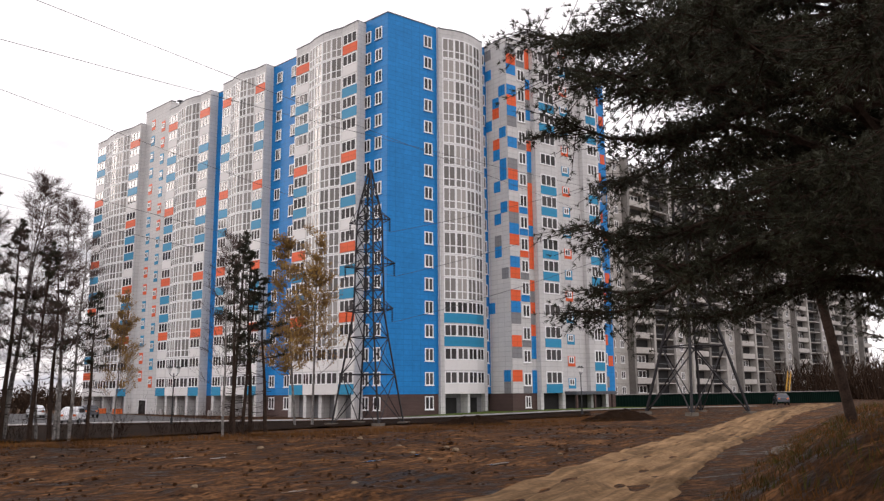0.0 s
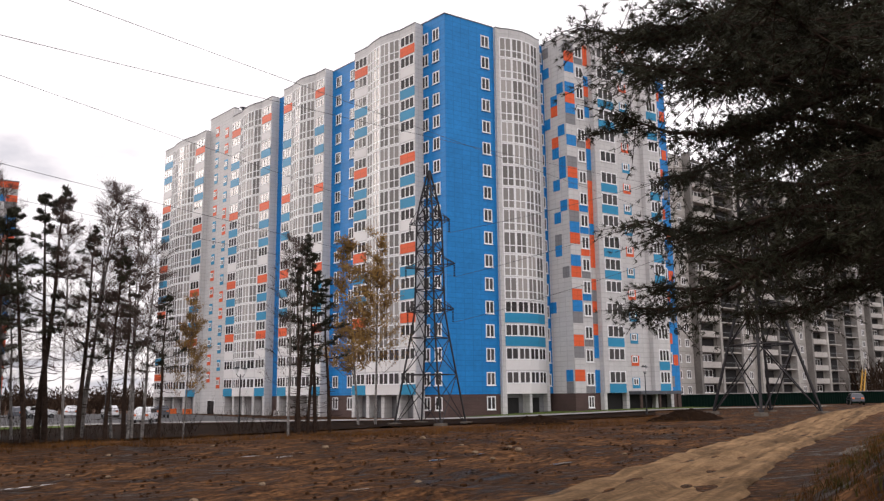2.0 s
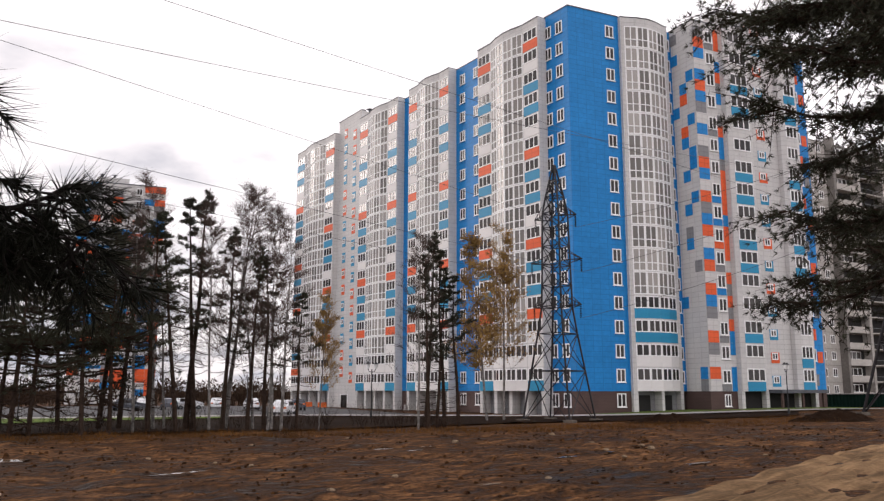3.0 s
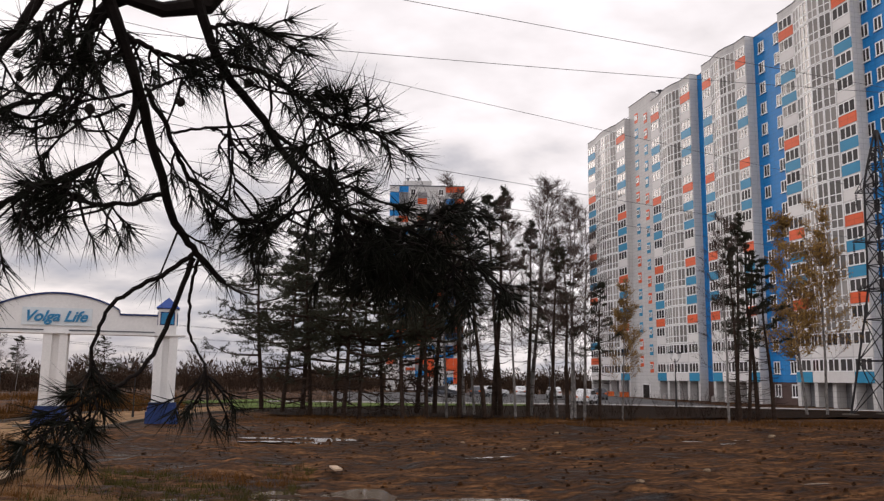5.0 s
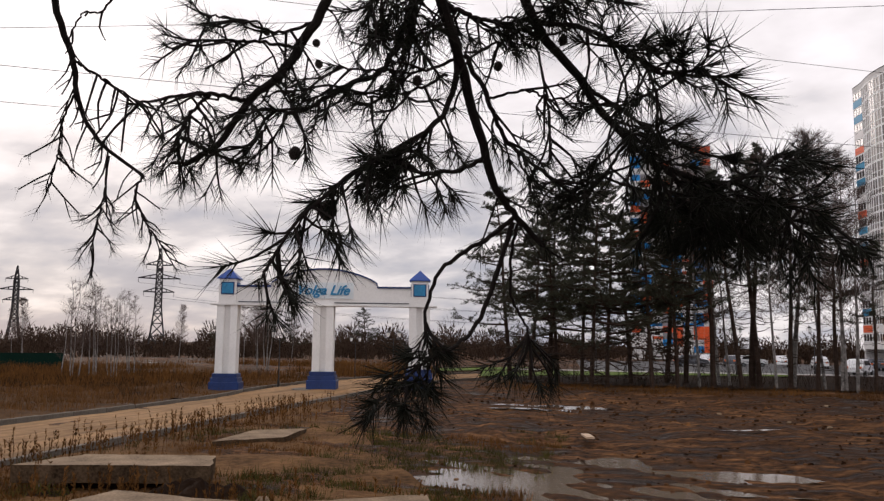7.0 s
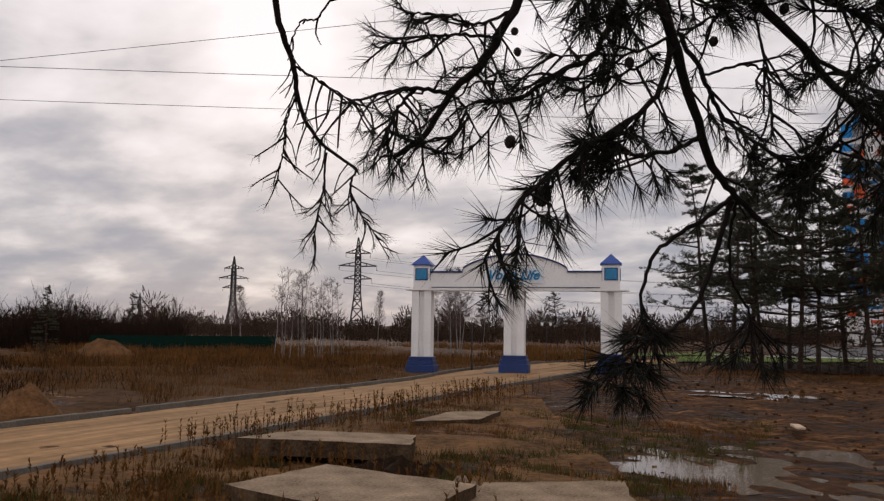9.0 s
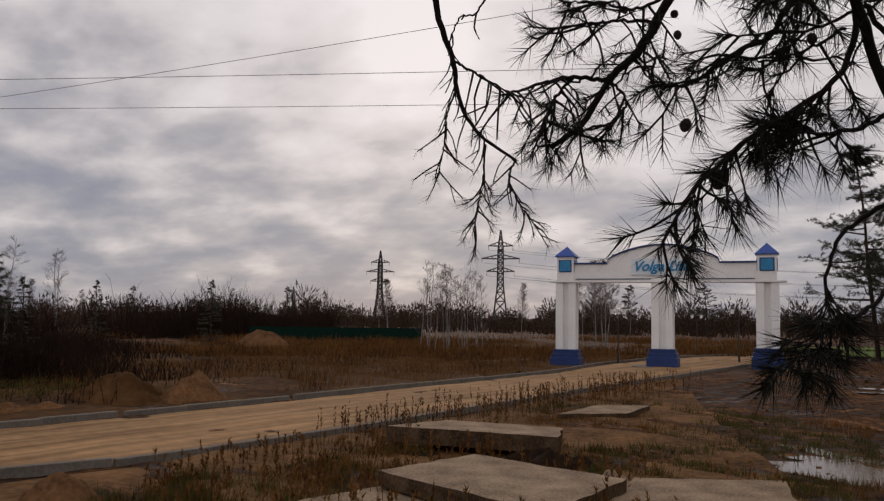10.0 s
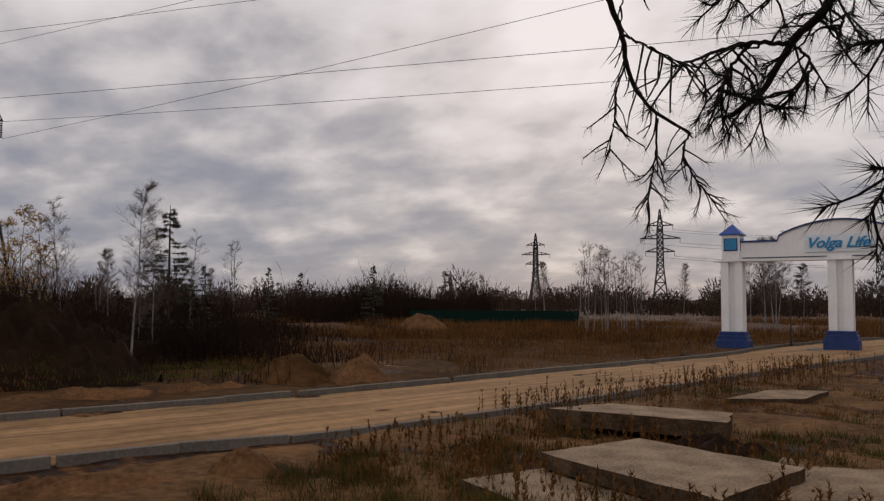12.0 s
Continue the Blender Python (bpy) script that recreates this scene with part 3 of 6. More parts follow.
def frame_of(origin, right):
    """Local axes of a facade: x to the right as seen from outside, y into the wall, z up."""
    r = Vector((right[0], right[1], 0)).normalized()
    return Matrix.Translation(origin) @ Matrix(((r.x, -r.y, 0, 0), (r.y, r.x, 0, 0), (0, 0, 1, 0), (0, 0, 0, 1)))


block = thing("apartment_building", "seventeen-storey apartment block clad in blue, grey and orange panels", "building")
LF = frame_of(CORNER, (0.152, -0.988))      # long facade; local x runs from -78 (far end) to 0 (corner)
RF = frame_of(CORNER, (1, 0))               # short facade; local x runs from 0 (corner)
U, INN = Vector((-0.152, 0.988, 0)), Vector((0.988, 0.152, 0))


def wall(parent, F, x0, x1, z0, z1, material, name="wall", y0=0.0, y1=0.35, label=""):
    bm = boxbm(x0, x1, y0, y1, z0, z1)
    ob = part(name, bm, material, parent, label)
    ob.matrix_basis = F
    return ob


# core, roofs
core = bmesh.new()
P = lambda s, i: tuple((CORNER + U * s + INN * i).xy)
prism(core, [P(0.25, 0.33), (66.6, 77.45), (66.6, 92), P(16, 15.5), P(77.7, 15.5), P(77.7, 0.33)], 0.0, TOPZ - 0.5)
part("core", core, M_CONC, block)
wall(block, LF, -4.4, 0, BASE, TOPZ, M_BLUE, "blue_wall")
wall(block, RF, 0.003, 7.5, BASE, TOPZ, M_BLUE, "blue_wall", 0.003, 0.35)
wall(block, LF, -4.4, -0.02, -0.5, BASE, M_BRICKY, "plinth_wall", 0.03)
wall(block, RF, 0.02, 7.5, -0.5, BASE, M_BRICKY, "plinth_wall", 0.03)
for F, x0, x1 in ((LF, -4.5, 0.06), (RF, -0.06, 7.4)):
    wall(block, F, x0, x1, TOPZ, TOPZ + 0.12, M_PARAPET, "parapet_cap", -0.06, 0.45)
for k in range(17):
    z = 1.7 + FLOOR * k - 0.75
    for s in (1.58, 3.6):
        window(block, LF @ pose(-s, 0.03 if k == 0 else 0, z), 1.2, 1.55, 2)
    window(block, RF @ pose(6.06, 0.03 if k == 0 else 0.003, z), 1.25, 1.55, 2)

PATTERN = "OWTTWOTTWOTTOWWT"          # bands below the windows, from the top storey down


def bay(parent, F, x0, x1, deep, bow, z0, z1, side, solid_low, pattern, bow_panes=4, skip_sides=False, shift=0):
    """A projecting bay: windows with coloured bands at both sides of a bowed glazed loggia front."""
    b0, b1 = x0 + side, x1 - side
    seg = bow_panes
    arc = [(b0 + (b1 - b0) * k / seg, -deep - bow * math.sin(math.pi * k / seg)) for k in range(seg + 1)]
    outline = [(x0, 0.2), (x0, -deep)] + arc + [(x1, -deep), (x1, 0.2)]
    if skip_sides:
        outline = [(x0, 0.2)] + [(x0, -deep)] + arc[0:] + [(x1, -deep), (x1, 0.2)]
    bm = bmesh.new()
    prism(bm, outline, z0, z1)
    part("bay_wall", bm, M_GREY, parent).matrix_basis = F
    cap = bmesh.new()
    prism(cap, [(x, y - (0.06 if y < 0 else 0)) for x, y in outline], z1, z1 + 0.1)
    part("parapet_cap", cap, M_PARAPET, parent).matrix_basis = F
    cols = {"O": M_ORANGE, "T": M_TEAL, "W": M_WHITE, "B": M_BLUE, "G": M_MID}
    for k in range(FLOORS):
        z = BASE + FLOOR * (FLOORS - 1 - k)
        low = (FLOORS - 1 - k) < solid_low
        if not skip_sides:
            for cx, ch in (((x0 + b0) / 2, pattern[(k + shift) % 16]), ((b1 + x1) / 2, pattern[k % 16])):
                window(parent, F @ pose(cx, -deep, z + 1.25), side - 0.35, 1.42, 3, sill=False)
                panel(parent, F @ pose(cx, -deep, z + 0.02), side - 0.25, 1.18, cols[ch], "spandrel_panel")
        for a, b in zip(arc, arc[1:]):
            dx, dy = b[0] - a[0], b[1] - a[1]
            w = math.hypot(dx, dy)
            m = F @ Matrix.Translation(((a[0] + b[0]) / 2, (a[1] + b[1]) / 2, 0)) @ Matrix.Rotation(math.atan2(dy, dx), 4, "Z")
            if low:
                window(parent, m @ pose(0, 0, z + 1.2), w - 0.03, 1.45, 2, sill=False)
                ch = "W" if (FLOORS - 1 - k) in (0, 1) else "T" if (FLOORS - 1 - k) in (2, 3) else "W"
                panel(parent, m @ pose(0, 0, z + 0.02), w, 1.16, cols[ch if skip_sides else "W"], "spandrel_panel")
            else:
                window(parent, m @ pose(0, 0, z + 0.02), w - 0.01, FLOOR - 0.08, 2, tall=0.95)


for x1, x0, side, bows, sh in ((-4.0, -16.6, 3.0, 4, 0), (-23.6, -34.6, 2.5, 4, 0), (-38.0, -50.6, 3.0, 4, 0), (-60.2, -76.6, 3.6, 5, 2)):
    bay(block, LF, x0, x1, 1.3, 0.55, BASE, TOPZ - 0.2, side, 2, PATTERN, bows, shift=sh)
    # open ground storey with piers
    n = 4
    for k in range(n + 1):
        x = x0 + 0.3 + (x1 - x0 - 0.6) * k / n
        wall(block, LF, x - 0.3, x + 0.3, -0.6, BASE, M_GREY, "pier", -1.25, -0.02)
    wall(block, LF, x0, x1, -0.6, BASE, M_MID, "recess_wall", 0.02, 0.33)
for x0, x1, m in ((-23.8, -16.4, M_BLUE), (-38.2, -34.4, M_BLUE), (-52.0, -50.4, M_BLUE)):
    wall(block, LF, x0, x1, BASE, TOPZ - 0.3, m, "blue_wall")
    wall(block, LF, x0, x1, -0.6, BASE, M_BRICKY, "plinth_wall", 0.03)
    wall(block, LF, x0, x1, TOPZ - 0.3, TOPZ - 0.2, M_PARAPET, "parapet_cap", -0.06, 0.45)
for k in range(17):
    z = 1.7 + FLOOR * k - 0.75
    for s in (18.7, 22.0):
        window(block, LF @ pose(-s, 0.03 if k == 0 else 0, z), 1.25, 1.55, 2)
    window(block, LF @ pose(-35.6, 0.03 if k == 0 else 0, z), 0.8, 1.5, 2)
# stair tower with small windows in coloured surrounds
wall(block, LF, -60.4, -52.0, -0.6, TOPZ + 2.0, M_GREY, "stair_wall", -0.35, 0.35)
wall(block, LF, -60.5, -51.9, TOPZ + 2.0, TOPZ + 2.12, M_PARAPET, "parapet_cap", -0.4, 0.5)
prism_bm = bmesh.new()
prism(prism_bm, [P(52.1, 0.3), P(52.1, 7), P(60.3, 7), P(60.3, 0.3)][::-1], TOPZ - 0.5, TOPZ + 1.95)
part("stair_head", prism_bm, M_GREY, block)
for k in range(17):
    z = 1.9 + FLOOR * k
    for j, s in enumerate((54.2, 57.6)):
        zz = z + (0.9 if j else -0.1)
        if k > 0:
            panel(block, LF @ pose(-s, -0.35, zz - 0.55), 1.15, 1.75, (M_ORANGE, M_TEAL, M_ORANGE, M_TEAL, M_TEAL)[(k * 2 + j * 3) % 5], "window_surround", 0.04)
            window(block, LF @ pose(-s, -0.4, zz), 0.95, 0.8, 2, sill=False)
wall(block, LF, -57.6, -55.0, -0.3, 2.2, M_UPVC, "entrance_door", -0.42, -0.35)
wall(block, LF, -57.4, -55.2, 0.0, 2.1, M_GLASS, "door_glass", -0.44, -0.42)

# short facade: bowed loggia bay
bay(block, RF, 7.45, 14.75, 0.45, 0.75, BASE, TOPZ - 0.1, 0.55, 4, PATTERN, 4, skip_sides=True)
wall(block, RF, 7.45, 8.1, -0.5, BASE, M_GREY, "pier", -0.45, 0.3)
wall(block, RF, 11.0, 11.35, -0.5, BASE, M_GREY, "pier", -1.1, 0.3)
wall(block, RF, 14.3, 14.75, -0.5, BASE, M_GREY, "pier", -0.45, 0.3)
wall(block, RF, 8.1, 14.3, -0.5, BASE, M_MID, "recess_wall", 0.28, 0.35)
# dark sheets on the recess wall, coloured as the shade inside two doorways
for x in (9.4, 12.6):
    wall(block, RF, x - 0.9, x + 0.9, 0.0, 2.3, M_INSIDE_SHADE, "doorway_shade", 0.2, 0.28)

# projecting wing with scattered coloured panels
WX0, WX1, WY = 67.0, 85.7, 73.0
wing = bmesh.new()
prism(wing, [(WX0 + 0.3, WY + 0.3), (WX1 - 0.3, WY + 0.3), (WX1 - 0.3, 92), (WX0 + 0.3, 92)], 0, TOPZ - 0.9)
part("core", wing, M_CONC, block)
WF = frame_of((WX0, WY, 0), (1, 0))
SF = frame_of((WX0, WY, 0), (0, -1))         # wing's side; local x from -4.1 to 0
WTOP = TOPZ - 0.5
wall(block, SF, -4.45, 0, BASE, WTOP, M_GREY, "wing_side_wall")
wall(block, WF, 0.003, 4.2, BASE, WTOP, M_GREY, "wing_wall", 0.003)
wall(block, SF, -4.45, -0.02, -0.5, BASE, M_BRICKY, "plinth_wall", 0.03)
wall(block, WF, 0.02, 4.2, -0.5, BASE, M_BRICKY, "plinth_wall", 0.03)
wall(block, RF, 14.75, 15.6, BASE, WTOP, M_BLUE, "blue_wall", -0.02, 0.33)
wall(block, SF, -4.6, 0.06, WTOP, WTOP + 0.12, M_PARAPET, "parapet_cap", -0.06, 0.4)
wall(block, WF, -0.06, 4.2, WTOP, WTOP + 0.12, M_PARAPET, "parapet_cap", -0.06, 0.4)
rng = random.Random(11)
last = None


def other(*mats):
    global last
    last = rng.choice([m for m in mats if m is not last])
    return last


for k in range(FLOORS):
    z = BASE + FLOOR * k
    window(block, RF @ pose(15.1, -0.02, z + 0.9), 0.55, 1.5, 1)
    window(block, WF @ pose(2.55, 0.003, z + 0.9), 1.25, 1.55, 2)
    for half in (0, 1):
        zz = z + 1.4 * half + 0.004
        spot = rng.random()
        if spot < 0.48:
            panel(block, SF @ pose(-0.85 - 1.2 * (rng.random() < 0.5), 0, zz), 1.2, 1.39, rng.choice((M_ORANGE, M_BLUE, M_BLUE, M_MID)))
        elif spot < 0.62:
            panel(block, SF @ pose(-3.6, 0, zz), 1.5, 1.39, rng.choice((M_BLUE, M_MID)))
        panel(block, WF @ pose(0.85, 0.003, zz), 1.6, 1.39, other(M_ORANGE, M_BLUE, M_MID, M_GREY))
        if rng.random() < 0.75:
            panel(block, WF @ pose(3.72, 0.003, zz), 0.75, 1.39, rng.choice((M_ORANGE, M_BLUE, M_MID, M_ORANGE)))
    if rng.random() < 0.6:
        panel(block, WF @ pose(2.5, 0.003, z + 0.02), 1.4, 0.82, rng.choice((M_BLUE, M_ORANGE, M_MID)))
    panel(block, SF @ pose(-4.2, 0, z + 0.004), 0.5, 2.79, M_BLUE)
window(block, WF @ pose(2.55, 0.03, 1.0), 0.95, 1.4, 2)


def small_bay(x0, x1, deep, top, pattern):
    bm = bmesh.new()
    prism(bm, [(x0, 0.2), (x0, -deep * 0.7), (x0 + 0.7, -deep), (x1 - 0.7, -deep), (x1, -deep * 0.7), (x1, 0.2)], BASE, top)
    part("bay_wall", bm, M_GREY, block).matrix_basis = WF
    cap = bmesh.new()
    prism(cap, [(x0 - 0.05, 0.2), (x0 - 0.05, -deep * 0.7), (x0 + 0.7, -deep - 0.06), (x1 - 0.7, -deep - 0.06), (x1 + 0.05, -deep * 0.7), (x1 + 0.05, 0.2)], top, top + 0.1)
    part("parapet_cap", cap, M_PARAPET, block).matrix_basis = WF
    for k in range(FLOORS):
        z = BASE + FLOOR * (FLOORS - 1 - k)
        window(block, WF @ pose((x0 + x1) / 2, -deep, z + 1.15), x1 - x0 - 1.3, 1.5, 3, sill=False)
        if pattern[k] != "G":
            panel(block, WF @ pose((x0 + x1) / 2, -deep, z + 0.02), x1 - x0 - 1.3, 1.08, M_TEAL if pattern[k] == "T" else M_WHITE, "spandrel_panel")
    for x in (x0 + 0.15, x1 - 0.15):
        wall(block, WF, x - 0.25, x + 0.25, -0.2, BASE, M_GREY, "pier", -deep * 0.7, 0.25)
    # sheet coloured as the shade between the piers
    wall(block, WF, x0 + 0.4, x1 - 0.4, -0.2, BASE, M_INSIDE_SHADE, "doorway_shade", 0.1, 0.2)


small_bay(4.2, 8.3, 0.9, WTOP, "GGTTGGTTGTTGGTGT")
small_bay(13.2, 16.4, 0.9, WTOP - 0.6, "GGTTGGTTGTTGGGTT")
wall(block, WF, 8.3, 13.2, BASE, TOPZ + 2.0, M_GREY, "stair_wall", 0.003, 0.35)
wall(block, WF, 8.3, 13.2, TOPZ + 2.0, TOPZ + 2.12, M_PARAPET, "parapet_cap", -0.06, 0.4)
head = bmesh.new()
prism(head, [(WX0 + 5.2, WY + 0.35), (WX0 + 13.0, WY + 0.35), (WX0 + 13.0, WY + 8), (WX0 + 5.2, WY + 8)], TOPZ - 0.9, TOPZ + 1.98)
part("stair_head", head, M_GREY, block)
wall(block, WF, 8.3, 13.2, -0.2, BASE, M_BRICKY, "plinth_wall", 0.0, 0.35)
wall(block, WF, 16.4, 18.7, BASE, WTOP - 1.0, M_BLUE, "blue_wall", 0.003, 0.35)
wall(block, WF, 16.4, 18.7, -0.2, BASE, M_BRICKY, "plinth_wall", 0.03)
for k in range(17):
    z = BASE + FLOOR * k
    c = (M_TEAL, M_ORANGE, M_TEAL, M_TEAL, M_ORANGE)[k % 5]
    panel(block, WF @ pose(10.4, 0.003, z + 0.55), 1.35, 1.3, c, "window_surround", 0.04)
    window(block, WF @ pose(10.3, -0.04, z + 0.95), 0.95, 0.85, 2, sill=False)
    panel(block, WF @ pose(8.75, 0.003, z + 0.2), 0.3, 1.3, c, "window_surround", 0.03)
    if k < 16:
        panel(block, WF @ pose(17.1 + 0.9 * (k % 2), 0.003, z + 0.7), 0.9, 1.39, (M_ORANGE, M_MID)[k % 3 == 0])
        if k % 2:
            window(block, WF @ pose(17.0, 0.003, z + 0.9), 0.7, 1.5, 1)
# entrance canopy
wall(block, WF, 8.6, 16.0, 2.55, 2.95, M_PARAPET, "canopy", -2.4, 0.0)
for x in (8.9, 12.2, 15.6):
    wall(block, WF, x - 0.12, x + 0.12, -0.2, 2.55, M_BRICKY, "pier", -2.2, -1.95)
# sheet under the canopy, entrance shade put into its colour
wall(block, WF, 9.0, 13.0, -0.2, 2.5, M_INSIDE_SHADE, "doorway_shade", -0.06, 0.0)
# roof vents
vent = bmesh.new()
rod(vent, (0, 0, 0), (0, 0, 1.0), 0.22, sides=10)
rod(vent, (0, 0, 1.0), (0, 0, 1.15), 0.62, 0.15, sides=12)
vent_mesh = mesh_of(vent, M_PARAPET, "roof_vent")
for x, y in ((WX0 + 6.5, WY + 3), (WX0 + 8.6, WY + 2.4)):
    part("roof_vent", vent_mesh, None, block).matrix_basis = pose(x, y, TOPZ + 1.98)
for s, i in ((53.4, 2.0), (56.5, 1.5), (49.5, 3)):
    q = CORNER + U * s + INN * i
    part("roof_vent", vent_mesh, None, block).matrix_basis = pose(q.x, q.y, TOPZ + (1.95 if s > 52 else -0.5))
rail = bmesh.new()
for a, b in ((P(61, 0.3), P(77, 0.3)),):
    for z in (0.5, 1.0):
        rod(rail, (*a, TOPZ - 0.2 + z), (*b, TOPZ - 0.2 + z), 0.02, sides=4)
    for k in range(12):
        q = Vector((*a, TOPZ - 0.3)).lerp(Vector((*b, TOPZ - 0.3)), k / 11)
        rod(rail, q, q + Vector((0, 0, 1.1)), 0.02, sides=4)
part("roof_rail", rail, M_STEELG, block)


# ---- the far tower with coloured panels ----
def far_tower():
    t = thing("tower_block", "distant tower block with blue, orange and grey panels", "building", pose(9.0, 188.0, 0.0, 0, 0, -3))
    z1 = 45.6
    part("body", boxbm(-8.4, 8.4, -8, 8, -1, z1), M_GREY, t)
    part("parapet_cap", boxbm(-8.5, 8.5, -8.1, 8.1, z1, z1 + 0.2), M_PARAPET, t)
    part("stair_head", boxbm(-5.5, 1, -5, 3, z1 + 0.2, z1 + 2.0), M_GREY, t)
    F = Matrix.Translation((0, -8, 0))
    r = random.Random(5)
    for k in range(16):
        z = 1.6 + 2.75 * k
        for c in range(8):
            x = -7.35 + 2.1 * c
            if c in (2, 5):
                window(t, F @ pose(x, -0.01, z + 0.7), 1.2, 1.45, 2)
                if r.random() < 0.6:
                    panel(t, F @ pose(x, 0, z), 2.08, 0.66, r.choice((M_ORANGE, M_BLUE)))
                continue
            for hf in (0, 1):
                if r.random() < 0.6:
                    panel(t, F @ pose(x, 0, z + 1.375 * hf), 2.08, 1.36, r.choice((M_ORANGE, M_ORANGE, M_BLUE, M_BLUE, M_MID)))
    for q in (-4.5, -2):
        part("roof_vent", vent_mesh, None, t).matrix_basis = pose(q, -3, z1 + 2.0)


far_tower()


# ---- unfinished concrete blocks ----
def raw_block(x, y, length, depth, floors, turn, seed):
    t = thing("unfinished_building", "bare concrete apartment block under construction with open balconies", "building", pose(x, y, 0.3, 0, 0, turn), group="unfinished blocks")
    r = random.Random(seed)
    h = floors * 2.8 + 1.5
    part("body", boxbm(0, length, 0, depth, -1, h), M_CONCD, t)
    F = Matrix.Identity(4)
    bays = int(length // 6.4)
    for b in range(bays):
        x0 = b * length / bays
        w = length / bays
        kind = b % 3
        part("column", boxbm(x0 - 0.35, x0 + 0.35, -1.5, 0, -1, h + 0.6), M_CONC if b % 2 else M_CONCD, t)
        for k in range(floors):
            z = 1.2 + 2.8 * k
            if kind == 0:
                # flat sheet on the solid body, painted as the shade of an open storey
                part("opening", mesh_cache.setdefault(("dark_sheet", round(w, 2)), mesh_of(boxbm(0.5, w - 0.5, -0.02, 0.1, 0.25, 2.6), M_INSIDE_SHADE, "opening")), None, t).matrix_basis = pose(x0, 0, z)
                part("floor_slab", mesh_cache.setdefault(("slab", round(w, 2)), mesh_of(boxbm(0.35, w - 0.35, -1.4, 0, 0, 0.2), M_CONC, "floor_slab")), None, t).matrix_basis = pose(x0, 0, z)
                part("rail", mesh_cache.setdefault(("rail", round(w, 2)), mesh_of(boxbm(0.35, w - 0.35, -1.4, -1.34, 0.95, 1.03), M_STEELG, "rail")), None, t).matrix_basis = pose(x0, 0, z)
            elif kind == 1:
                part("facade_panel", mesh_cache.setdefault(("fpan", round(w, 2)), mesh_of(boxbm(0.37, w - 0.37, -0.12, 0, 0.03, 2.77), M_CONC, "facade_panel")), None, t).matrix_basis = pose(x0, 0, z)
                for wx in (w * 0.3, w * 0.68):
                    window(t, F @ pose(x0 + wx, -0.12, z + 0.9), 1.25, 1.4, 2)
            else:
                part("opening", mesh_cache.setdefault(("dark_sheet", round(w, 2)), mesh_of(boxbm(0.5, w - 0.5, -0.02, 0.1, 0.25, 2.6), M_INSIDE_SHADE, "opening")), None, t).matrix_basis = pose(x0, 0, z)
                part("balcony", mesh_cache.setdefault(("balc", round(w, 2)), mesh_of(boxbm(0.5, w - 0.5, -1.35, 0, 0, 1.1), M_CONC, "balcony")), None, t).matrix_basis = pose(x0, 0, z)
                if r.random() < 0.6:
                    window(t, F @ pose(x0 + w * 0.5, -0.06, z + 1.1), w * 0.55, 1.4, 3, sill=False)


raw_block(106, 97, 70, 16, 16, 6, 3)
raw_block(190, 112, 64, 16, 14, 4, 8)

# site fence
fence = thing("site_fence", "dark green sheet-metal construction fence", "fence")
fa, fb = Vector((88, 76, 0.3)), Vector((150, 74, 0.6))
for k in range(25):
    p, q = fa.lerp(fb, k / 25), fa.lerp(fb, (k + 1) / 25)
    bm = bmesh.new()
    cols = []
    for j in range(9):
        a = p.lerp(q, j / 8)
        cols.append([bm.verts.new((a.x, a.y + 0.05 * (j % 2), a.z + dz)) for dz in (0, 2.1)])
    for a, b in zip(cols, cols[1:]):
        bm.faces.new((a[0], b[0], b[1], a[1]))
    bmesh.ops.solidify(bm, geom=bm.faces[:], thickness=0.03)
    part("fence_sheet", bm, M_FENCE, fence)
    part("cap_rail", boxbm(p.x, q.x - 0.02, min(p.y, q.y) - 0.07, max(p.y, q.y) + 0.1, p.z + 2.1, p.z + 2.2), M_PAVE, fence)


